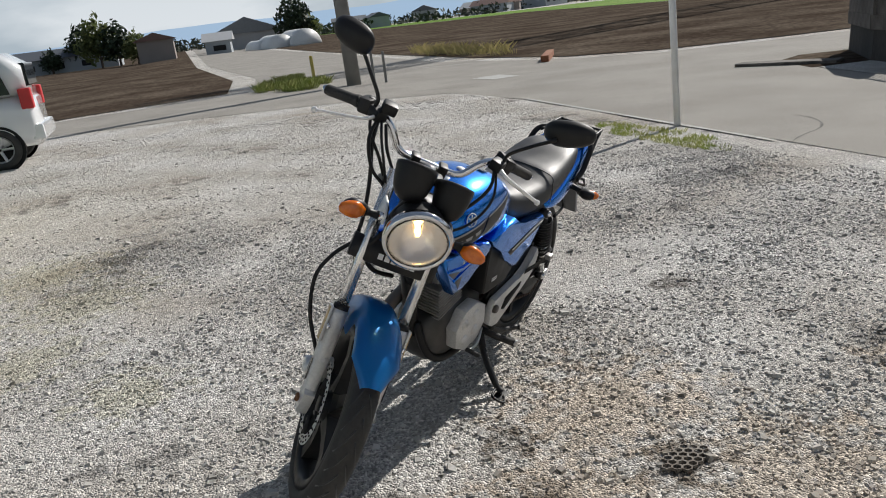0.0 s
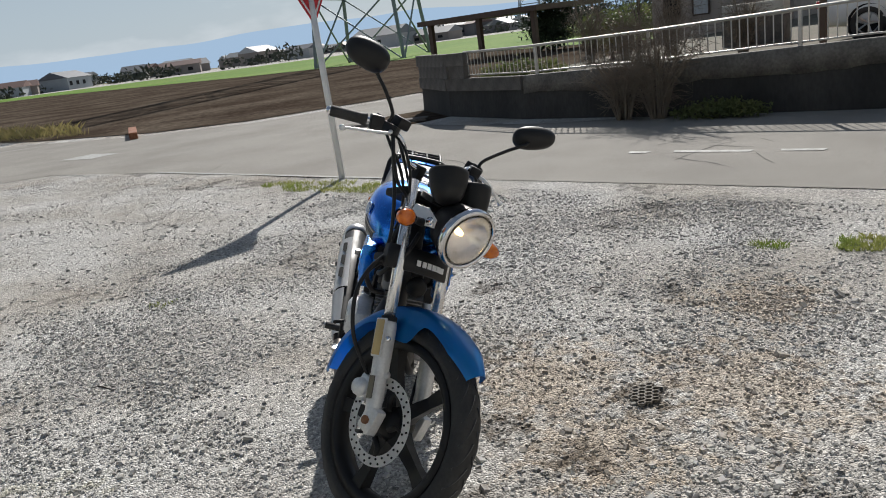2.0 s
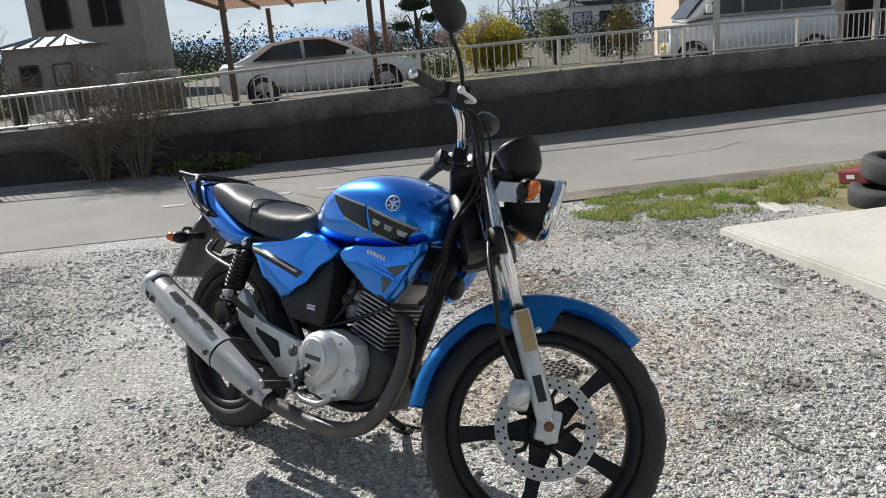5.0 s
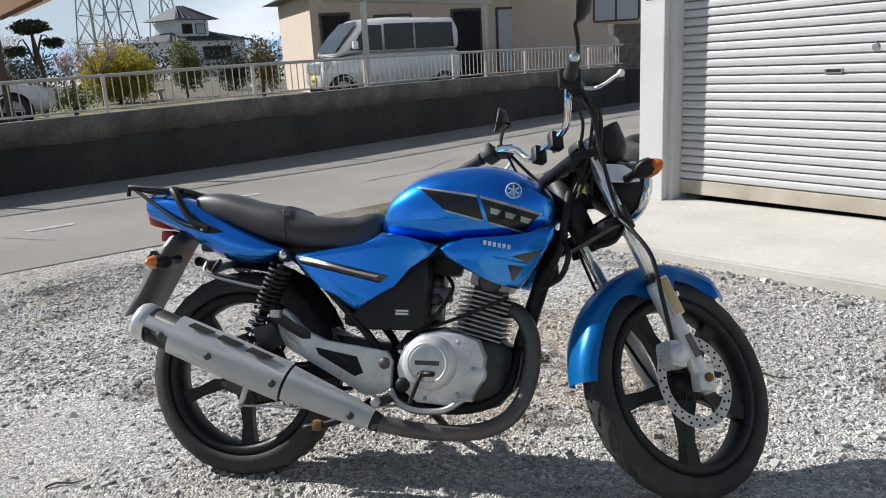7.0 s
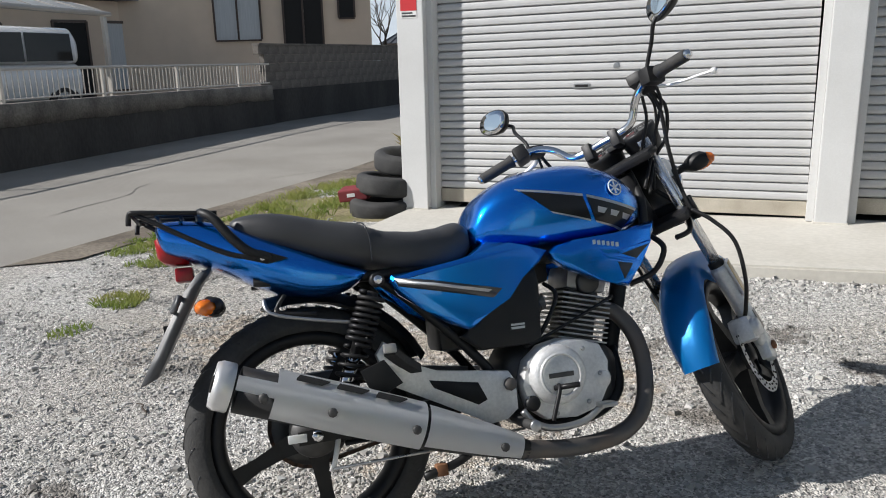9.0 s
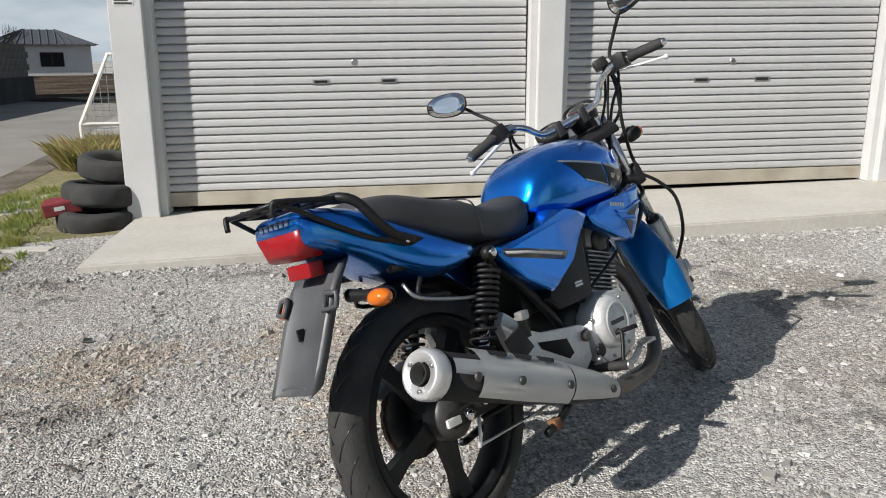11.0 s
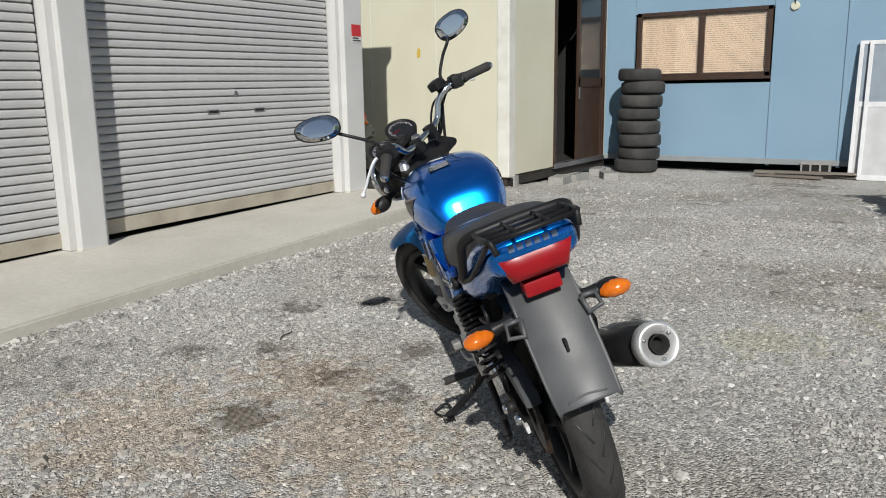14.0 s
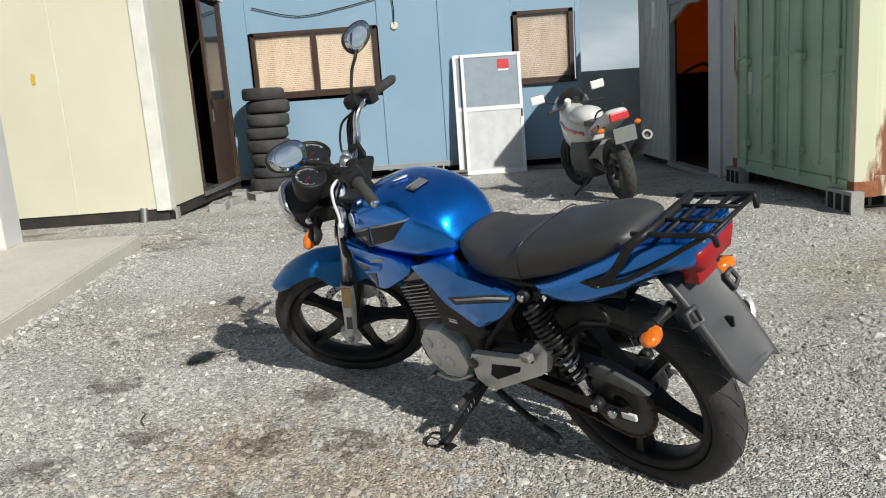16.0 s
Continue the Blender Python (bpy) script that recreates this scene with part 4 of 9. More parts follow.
def simple_wheel(x, z, R, w, parent, ry=0.0):
    m = Matrix.Translation((x, 0, z)) @ Matrix.Rotation(ry, 4, "Z") @ along((0, 0, 0), (0, 1, 0))
    pr = [(R - w * 0.6 + w * 0.6 * math.sin(a) ** 0.8, -w * 0.5 * math.cos(a)) for a in (math.pi * i / 12 for i in range(13))]
    wh = part("wheel", lathe([(R * 0.68, -w * 0.35), (R * 0.76, -w * 0.4), (R * 0.76, w * 0.4), (R * 0.68, w * 0.35)], 36, m=m, close=True), M_blk, parent, smooth=ISL)
    part("tyre", lathe([(R * 0.74, -w * 0.35)] + pr + [(R * 0.74, w * 0.35)], 40, m=m, close=True), M_oldrubber, wh, smooth=ISL)
    bm = bmesh.new()
    for k in range(22):
        for sd_ in (-1, 1):
            a0 = 2 * math.pi * k / 22 + (0.14 if sd_ > 0 else 0)
            tube([m @ Vector(((R + 0.001 - 0.035 * f * f) * math.cos(a0 + 0.2 * f), (R + 0.001 - 0.035 * f * f) * math.sin(a0 + 0.2 * f), sd_ * w * 0.42 * f)) for f in (0.05, 0.4, 0.7, 1.0)], 0.004, 4, bm=bm)
    part("tread", bm, M_dark, wh)
    for k in range(3):
        a = 2.09 * k + 0.4
        part("spoke", tube([m @ Vector((0.03 * math.cos(a), 0.03 * math.sin(a), 0)), m @ Vector((R * 0.7 * math.cos(a), R * 0.7 * math.sin(a), 0))], 0.022, 8), M_blk, wh)
    part("hub", lathe([(0, -0.06), (0.05, -0.05), (0.05, 0.05), (0, 0.06)], 20, m=m), M_blk, wh)


simple_wheel(0, 0.31, 0.31, 0.13, b2)
simple_wheel(1.36, 0.30, 0.30, 0.10, b2, 0.25)
part("fairing", loft([oval_ring for oval_ring in [[Vector((x, 0.62 * w * math.copysign(abs(math.cos(a)) ** 0.7, math.cos(a)), (zb + zt) / 2 + (zt - zb) / 2 * math.copysign(abs(math.sin(a)) ** 0.8, math.sin(a)))) for a in (2 * math.pi * i / 24 for i in range(24))] for x, zb, zt, w in ((0.50, 0.56, 0.74, 0.16), (0.66, 0.46, 0.82, 0.21), (0.9, 0.42, 0.92, 0.25), (1.15, 0.46, 0.98, 0.24), (1.32, 0.62, 0.95, 0.15))]]), M_fair, b2, "white side fairing", smooth=ISL)
part("windscreen", loft([[Vector((x, w * math.cos(a), z + h * math.sin(a))) for a in (math.pi * i / 12 for i in range(13))] for x, z, w, h in ((1.34, 0.90, 0.15, 0.05), (1.24, 0.91, 0.18, 0.12), (1.12, 0.92, 0.20, 0.17), (1.02, 0.93, 0.18, 0.20))], closed=False, caps=False), M_screen2, b2, "smoked windscreen", smooth=ISL)
part("fuel_tank", loft([[Vector((x, w * math.cos(a), zc + h * math.sin(a))) for a in (2 * math.pi * i / 20 for i in range(20))] for x, w, zc, h in ((0.42, 0.08, 0.80, 0.05), (0.52, 0.14, 0.82, 0.10), (0.70, 0.15, 0.83, 0.10), (0.90, 0.11, 0.84, 0.08))]), M_fair, b2, "white fuel tank", smooth=ISL)
part("seat", box((-0.12, -0.11, 0.74), (0.46, 0.11, 0.80), 0.025), M_blk, b2)
part("tail_cowl", loft([[Vector((x, w * math.copysign(abs(math.cos(a)) ** 0.6, math.cos(a)), zc + h * math.copysign(abs(math.sin(a)) ** 0.6, math.sin(a)))) for a in (2 * math.pi * i / 20 for i in range(20))] for x, w, zc, h in ((0.25, 0.13, 0.70, 0.05), (0.0, 0.13, 0.77, 0.07), (-0.22, 0.11, 0.84, 0.065), (-0.30, 0.09, 0.85, 0.05))]), M_fair, b2, "white tail cowl", smooth=ISL)
part("red_trim", loft([[Vector((x, s * 0.135, z)) for s, z in ((-1, z0), (1, z0), (1, z0 + 0.03), (-1, z0 + 0.03))] for x, z0 in ((0.2, 0.69), (-0.05, 0.75))]), M_redp, b2)
part("tail_lamp", box((-0.325, -0.09, 0.80), (-0.28, 0.09, 0.875), 0.012), M_red, b2, "red tail lamp")
part("number_plate", box((-0.37, -0.105, 0.60), (-0.355, 0.105, 0.74), 0.004), M_platehold, b2, "blank grey plate holder")
for s in (1, -1):
    part("rear_indicator", lathe([(0, -0.03), (0.024, -0.01), (0.024, 0.02), (0, 0.045)], 14, m=along((-0.26, s * 0.17, 0.74), (0, s, 0))), material("orange_lens", (0.7, 0.16, 0.01), 0.2), b2, smooth=ISL)
    part("mirror_stem", tube([(1.18, s * 0.16, 0.98), (1.15, s * 0.27, 1.06)], 0.008, 8), M_blk, b2)
    part("mirror", box((1.12, s * 0.34 - 0.075, 1.03), (1.15, s * 0.34 + 0.075, 1.12), 0.014), M_signwhite, b2, "pale rectangular mirror")
    part("handlebar", tube([(1.05, s * 0.08, 0.93), (0.98, s * 0.22, 0.93), (0.93, s * 0.31, 0.92)], 0.014, 8), M_blk, b2)
    part("swingarm", tube([(0.0, s * 0.11, 0.31), (0.45, s * 0.10, 0.36)], 0.022, 8), M_blk, b2)
    part("fork_leg", tube([(1.36, s * 0.09, 0.30), (1.12, s * 0.09, 0.88)], 0.022, 10), M_blk, b2)
part("muffler", tube([(0.35, -0.17, 0.30), (0.10, -0.20, 0.40), (-0.30, -0.22, 0.60)], [0.03, 0.055, 0.052], 16), M_blk, b2, "black muffler", smooth=ISL)
part("outlet", lathe([(0.03, 0.0), (0.05, 0.0), (0.05, 0.02), (0.03, 0.02)], 16, m=along((-0.30, -0.22, 0.60), (-0.4, -0.02, 0.2)), close=True), M_blockgrey, b2)
for s in (1, -1):
    part("belly_panel", loft([[Vector((x, s * y, z)) for y, z in ((yo, zb), (yo + 0.012, (zb + zt) / 2), (yo, zt), (yo - 0.02, zt), (yo - 0.02, zb))] for x, yo, zb, zt in ((0.45, 0.12, 0.28, 0.55), (0.75, 0.15, 0.20, 0.50), (1.05, 0.14, 0.22, 0.48), (1.18, 0.10, 0.32, 0.46))]), M_blk, b2, "black lower fairing panel")
    part("red_stripe", loft([[Vector((x, s * y, z)) for y, z in ((yo, zb), (yo + 0.004, zb + 0.02), (yo, zb + 0.045), (yo - 0.03, zb + 0.02))] for x, yo, zb in ((0.52, 0.104, 0.64), (0.75, 0.140, 0.66), (1.0, 0.160, 0.70), (1.15, 0.152, 0.76))]), M_redp, b2, "red stripe along the fairing")
    part("dial", lathe([(0, 0.012), (0.032, 0.012), (0.036, 0.0), (0.036, -0.04), (0, -0.04)], 18, m=along((1.03, s * 0.05, 0.99), (-0.6, 0, 0.8))), M_signwhite if s > 0 else M_blk, b2)
    part("grab_rail", tube([(0.10, s * 0.10, 0.82), (-0.10, s * 0.12, 0.90), (-0.26, s * 0.09, 0.93)], 0.009, 8, 4), M_blk, b2)
part("engine", box((0.40, -0.16, 0.22), (0.95, 0.16, 0.58), 0.05), M_blk, b2)
part("side_stand", tube([(0.55, 0.12, 0.22), (0.60, 0.32, 0.07)], 0.012, 8), M_blk, b2)

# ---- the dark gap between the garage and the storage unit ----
# Added wall; its near-black colour paints the shade that fills the gap.
M_gapwall = material("gap_shade_sheet", (0.035, 0.034, 0.032), 0.8, second=(0.06, 0.055, 0.05), scale=3, amount=0.7)
tagged(part("gap_wall", box((4.27, 9.9, -0.2), (10.4, 9.98, 2.9)), M_gapwall), "added near-black wall painting the shade in the gap", "wall", kind="structure")
b3 = copy_thing(b2, Matrix.Translation((5.55, 7.75, gz(5.6, 8.0))) @ Matrix.Rotation(radians(100), 4, "Z") @ Matrix.Rotation(radians(-9), 4, "X"))
if b3:
    tagged(b3, "old faired motorcycle stored beside the garage wall")

# ---- plants ----
M_leaf = material("green_leaves", (0.09, 0.12, 0.04), 0.6, second=(0.18, 0.19, 0.07), scale=2.5, amount=0.8)
M_yleaf = material("yellow_green_leaves", (0.46, 0.38, 0.035), 0.6, second=(0.28, 0.27, 0.05), scale=3, amount=0.8)
M_dryleaf = material("ochre_leaves", (0.20, 0.15, 0.05), 0.7, second=(0.13, 0.12, 0.04), scale=4, amount=0.8)
M_pine = material("dark_pine_needles", (0.018, 0.035, 0.015), 0.7, second=(0.035, 0.055, 0.02), scale=3, amount=0.8)
M_twig = material("bare_twigs", (0.15, 0.12, 0.09), 0.85, second=(0.21, 0.17, 0.13), scale=5, amount=0.8)
M_bark = material("rough_bark", (0.09, 0.07, 0.055), 0.9, second=(0.05, 0.04, 0.03), scale=9, amount=0.8, bump=0.5, bump_scale=30)
M_blossom = material("plum_blossom", (0.42, 0.30, 0.30), 0.7, second=(0.22, 0.15, 0.13), scale=4, amount=0.8)
M_weed = material("yellow_green_weeds", (0.22, 0.27, 0.06), 0.8, second=(0.34, 0.32, 0.11), scale=1.5, amount=0.8)
M_drygrass = material("dry_straw", (0.36, 0.29, 0.13), 0.8, second=(0.20, 0.20, 0.06), scale=3, amount=0.8)
M_blade = material("grass_blades", (0.19, 0.26, 0.05), 0.7, second=(0.36, 0.34, 0.12), scale=2.4, amount=0.9)


def translucent(m, share):
    """Leaves let part of the light through."""
    t = m.node_tree
    b = t.nodes["Principled BSDF"]
    tr, mx = t.nodes.new("ShaderNodeBsdfTranslucent"), t.nodes.new("ShaderNodeMixShader")
    mx.inputs[0].default_value = share
    t.links.new(b.inputs["Base Color"].links[0].from_socket, tr.inputs[0])
    t.links.new(b.outputs[0], mx.inputs[1])
    t.links.new(tr.outputs[0], mx.inputs[2])
    t.links.new(mx.outputs[0], t.nodes["Material Output"].inputs[0])


for m_, f_ in ((M_leaf, 0.45), (M_yleaf, 0.5), (M_blade, 0.4), (M_drygrass, 0.35), (M_blossom, 0.4)):
    translucent(m_, f_)
RNG = np.random.default_rng(7)


def raw_mesh(name, verts, faces, mat):
    me = bpy.data.meshes.new(name)
    me.from_pydata(verts.tolist(), [], faces.tolist())
    me.materials.append(mat)
    return me


def leaf_cloud(blobs, count, size, flat=0.0):
    """Small four-cornered leaves, thicker towards the skin of each blob (x, y, z, rx, ry, rz)."""
    blobs = np.array(blobs, float)
    vol = blobs[:, 3] * blobs[:, 4] * blobs[:, 5]
    pick = RNG.choice(len(blobs), count, p=vol / vol.sum())
    d = RNG.normal(size=(count, 3))
    d /= np.linalg.norm(d, axis=1)[:, None]
    r = RNG.random(count) ** 0.45
    lump = np.array([noise.noise(Vector(tuple(a * 2.2)) + Vector((int(p) * 3.1, 0, 0))) for a, p in zip(d, pick)])
    c = blobs[pick, :3] + d * blobs[pick, 3:6] * (r * (1 + 0.35 * lump))[:, None]
    a = RNG.normal(size=(count, 3))
    a /= np.linalg.norm(a, axis=1)[:, None]
    b = np.cross(a, RNG.normal(size=(count, 3)))
    b /= np.linalg.norm(b, axis=1)[:, None]
    s = size * RNG.uniform(0.6, 1.4, count)[:, None]
    quad = np.stack([c - a * s, c - b * s * 0.45, c + a * s, c + b * s * 0.45], 1).reshape(-1, 3)
    return quad, np.arange(count * 4).reshape(-1, 4)


def plant(name, base, blobs, count, size, mat, label, category, trunk=(), limbs=6, spread=0.5, tr=0.06, height=1.0):
    """A trunk with limbs and a crown of separate leaves."""
    p = empty(name, pose(*base))
    tagged(p, label, category)
    q, f = leaf_cloud(blobs, count, size)
    cr = new("crown", raw_mesh("crown", q, f, mat))
    cr.parent = p
    bm = bmesh.new()
    top = Vector(trunk[-1]) if trunk else Vector((0, 0, height * 0.5))
    tube(list(trunk) or [(0, 0, -0.1), (0.02, 0, height * 0.25), top], [tr, tr * 0.8, tr * 0.5], 8, 3, bm=bm)
    for b in blobs[:limbs]:
        e = Vector(b[:3])
        tube([top * 0.6, top.lerp(e, 0.5) + Vector((0, 0, 0.05)), e], [tr * 0.5, tr * 0.3, tr * 0.1], 6, 3, bm=bm)
    part("trunk", bm, M_bark, p)
    return p


def bare_tree(name, base, height, spread, seed, label, mat=None, twigs=4, levels=4, r0=0.05, category="tree", blossom=0):
    """A leafless tree of forking limbs."""
    rnd = random.Random(seed)
    p = empty(name, pose(*base))
    tagged(p, label, category)
    bm, fine, tips = bmesh.new(), bmesh.new(), []

    def grow(a, d, L, r, lv):
        b = a + d * L
        mid = a.lerp(b, 0.5) + Vector((rnd.uniform(-1, 1), rnd.uniform(-1, 1), 0)) * L * 0.08
        tube([a, mid, b], [r, r * 0.8, r * 0.6], 6 if lv > 2 else 4, bm=bm if lv >= levels - 1 else fine)
        tips.append(b)
        if lv == 0:
            return
        for _ in range(rnd.randint(2, twigs)):
            n = (d + Vector((rnd.uniform(-1, 1), rnd.uniform(-1, 1), rnd.uniform(-0.3, 0.9))) * spread).normalized()
            grow(b if rnd.random() < 0.6 else mid.lerp(b, rnd.random()), n, L * rnd.uniform(0.6, 0.85), r * 0.55, lv - 1)

    grow(Vector((0, 0, -0.1)), Vector((0, 0, 1)), height * 0.33, r0, levels)
    part("trunk", bm, mat or M_bark, p)
    tagged(part("twig_spray", fine, M_twig, p), kind="stuff")
    if blossom:
        t = np.array([tuple(v) for v in tips])
        blobs = np.concatenate([t, np.full((len(t), 3), 0.12)], 1)
        q, f = leaf_cloud(blobs, blossom, 0.028)
        c = new("blossom", raw_mesh("blossom", q, f, M_blossom))
        c.parent = p
    return p


YZ = 0.20
def twig_bush(name, base, radius, height, stems, seed, label):
    """A leafless bush: arching stems from one root, each with fine side twigs."""
    rnd = random.Random(seed)
    p = empty(name, pose(*base))
    tagged(p, label, "bush")
    thick, fine = bmesh.new(), bmesh.new()
    for k in range(stems):
        a, out, h = rnd.uniform(0, 2 * math.pi), rnd.uniform(0.15, 1.0), height * rnd.uniform(0.5, 1.0)
        dx, dy = radius * out * math.cos(a) * 0.62, radius * out * math.sin(a)
        drop = rnd.uniform(-0.30, 0.05) * h * out
        pts = [Vector((0.05 * math.cos(a), 0.08 * math.sin(a), -0.06)), Vector((dx * 0.3, dy * 0.3, h * 0.5)), Vector((dx * 0.7, dy * 0.7, h * 0.9)), Vector((dx, dy, h + drop))]
        line = [pts[0].lerp(pts[1], f) for f in (0, 0.5)] + [pts[1].lerp(pts[2], f) for f in (0, 0.5)] + [pts[2], pts[3]]
        tube(line, [0.011, 0.009, 0.0075, 0.006, 0.0045, 0.0025], 5, bm=thick)
        for j in range(9):
            i = rnd.randint(1, 4)
            q = line[i].lerp(line[i + 1], rnd.random())
            d = Vector((rnd.uniform(-1, 1) * 0.7, rnd.uniform(-1, 1), rnd.uniform(-0.45, 0.8))).normalized() * rnd.uniform(0.12, 0.38)
            e = q + d
            tube([q, q + d * 0.5 + Vector((0, 0, 0.02)), e], [0.004, 0.003, 0.0016], 3, bm=fine)
            for _ in range(2):
                tube([q + d * rnd.uniform(0.3, 0.8), e + Vector((rnd.uniform(-1, 1), rnd.uniform(-1, 1), rnd.uniform(-0.6, 0.9))) * 0.12], [0.0026, 0.0013], 3, bm=fine)
    tagged(part("stem", thick, M_twig, p), kind="stuff")
    tagged(part("twig_spray", fine, M_twig, p), kind="stuff")
    return p


plant("bush", (-23.6, 7.75, YZ), [(0, 0, 0.95, 1.0, 1.05, 0.85), (0.2, 0.45, 0.75, 0.75, 0.80, 0.7), (0.2, -0.45, 0.75, 0.75, 0.75, 0.7), (0.3, 0.0, 0.55, 0.8, 1.0, 0.5)], 15000, 0.05, M_yleaf, "round yellow-green garden bush behind the fence", "bush", height=1.1)
plant("bush", (-24.0, 10.0, YZ), [(0, 0, 1.2, 0.45, 0.50, 0.75), (0.1, 0.1, 0.7, 0.5, 0.6, 0.5)], 2600, 0.055, M_leaf, "loose dark evergreen shrub behind the fence", "bush", height=1.2)
plant("hedge", (-27.5, 13.0, YZ), [(0, 0, 0.65, 0.6, 0.75, 0.7)], 2600, 0.05, M_pine, "clipped dark green garden hedge", "hedge", height=0.9)
plant("bush", (-19.4, 10.7, YZ), [(0, 0, 1.0, 0.45, 0.42, 0.72), (0, 0.25, 0.7, 0.4, 0.35, 0.5)], 2600, 0.045, M_dryleaf, "tall ochre-brown garden shrub behind the fence", "bush", height=1.2)
plant("bush", (-18.2, 5.4, YZ), [(0, 0, 0.40, 0.5, 0.7, 0.32), (0, -0.9, 0.45, 0.5, 0.6, 0.40)], 2600, 0.04, M_leaf, "low leafy garden shrub behind the fence", "bush", height=0.7)
plant("niwaki_pine", (-19.0, 4.85, YZ), [(0, 0, 2.10, 0.42, 0.42, 0.17), (0.1, 0.42, 1.72, 0.28, 0.26, 0.12), (0, -0.4, 1.55, 0.3, 0.3, 0.12)], 4200, 0.04, M_pine, "dark cloud-pruned garden pine behind the fence", "tree", trunk=((0, 0, -0.1), (0.1, 0.1, 0.9), (0, 0, 2.0)), tr=0.07)
for i, (x, y, h) in enumerate(((-21.0, 5.9, 2.1), (-22.0, 6.9, 2.1), (-21.5, 4.6, 2.0), (-20.3, 3.6, 1.9))):
    bare_tree("plum_tree", (x, y, YZ), h, 0.85, 20 + i, "small plum tree with faded blossom", levels=5, r0=0.06, blossom=700)
for x, y in ((-24.4, 8.95), (-22.0, 11.8)):
    gb_ = empty("garden_bench", pose(x, y, YZ, 0, 0, 84))
    tagged(gb_, "low pale stone bench on the garden lawn", "bench")
    part("seat_slab", box((-0.38, -0.16, 0.24), (0.38, 0.16, 0.31), 0.012), M_slab, gb_)
    for sx in (-0.26, 0.26):
        part("leg", box((sx - 0.05, -0.12, -0.02), (sx + 0.05, 0.12, 0.24), 0.01), M_slab, gb_)
for i, (x, y, h) in enumerate(((-22.0, -8.8, 2.4), (-21.0, -8.0, 2.1), (-22.5, -7.4, 2.6), (-24, -10.5, 2.6))):
    bare_tree("bare_tree", (x, y, YZ), h, 0.5, 40 + i, "pruned bare garden tree", levels=5, twigs=3, r0=0.06)
for i, (x, y, r, h) in enumerate(((-16.0, -5.6, 0.9, 1.5), (-14.2, -2.6, 0.8, 1.5), (-15.2, -4.2, 0.8, 1.2), (-14.6, -1.2, 0.8, 1.2))):
    twig_bush("garden_bush", (x, y, YZ), r, h, 46, 80 + i, "leafless brown garden bush behind the fence")
plant("shrub", (-16.6, -5.3, YZ), [(0, 0, 0.55, 0.5, 0.6, 0.45)], 900, 0.045, M_dryleaf, "sparse olive garden shrub behind the fence", "shrub", height=0.9)
for i, x in enumerate((-2.35, -1.55)):
    pb = empty("planter_box", pose(-17.6, x, YZ, 0, 0, 88))
    tagged(pb, "pale square planter on a low garden wall", "planter")
    part("pedestal", box((-0.34, -0.25, -0.02), (0.34, 0.25, 0.62), 0.01), M_block, pb)
    part("planter", box((-0.33, -0.22, 0.62), (0.33, 0.22, 0.96), 0.02), M_slab, pb)
plant("low_hedge", (-9.75, -3.5, YZ), [(0, 0, 0.32, 0.25, 0.45, 0.30), (0.05, -0.55, 0.30, 0.22, 0.40, 0.28), (-0.05, 0.55, 0.30, 0.22, 0.40, 0.26)], 2600, 0.035, M_leaf, "low clipped green hedge behind the fence", "hedge", height=0.4, tr=0.02)
twig_bush("roadside_bush", (-7.80, 0.05, -0.12), 1.0, 1.35, 64, 60, "dense leafless bush growing at the foot of the wall")
twig_bush("roadside_bush", (-7.78, -0.45, -0.12), 0.95, 1.05, 42, 61, "dense leafless bush growing at the foot of the wall")
plant("ground_shrub", (-7.68, 0.95, -0.10), [(0, 0, 0.12, 0.22, 0.5, 0.15), (0.0, 0.35, 0.10, 0.18, 0.35, 0.11), (0, -0.4, 0.08, 0.18, 0.35, 0.09)], 1500, 0.03, M_leaf, "low green plants at the foot of the wall", "shrub", height=0.1, limbs=0, tr=0.01)
plant("bush", (-33, -17.5, 0), [(0, 0, 1.1, 1.3, 1.3, 1.3)], 2600, 0.11, M_pine, "tall clipped dark hedge tree", "tree", height=2)
plant("bush", (-30, -11.5, 0), [(0, 0, 0.8, 1.5, 3.0, 0.8)], 3000, 0.09, M_leaf, "dark green hedge beyond the yard", "hedge", height=1)

# ---- parked cars ----
M_carwhite = material("white_car_paint", (0.74, 0.75, 0.76), 0.2, coat=1.0, second=(0.70, 0.71, 0.72), scale=2, amount=0.4)
M_carglass = material("car_glass", (0.012, 0.015, 0.018), 0.06, spec=0.35)
M_rim = material("alloy_rim", (0.50, 0.51, 0.52), 0.3, 0.7)
M_lampclear = material("clear_lamp", (0.62, 0.66, 0.70), 0.1, coat=1.0)
M_plate = material("yellow_plate", (0.75, 0.55, 0.03), 0.4)


def sect(x, zb, zt, w, sharp=0.45, n=20):
    return [Vector((x, w * math.copysign(abs(math.cos(a)) ** sharp, math.cos(a)), (zb + zt) / 2 + (zt - zb) / 2 * math.copysign(abs(math.sin(a)) ** sharp, math.sin(a)))) for a in (2 * math.pi * (i + 0.5) / n for i in range(n))]


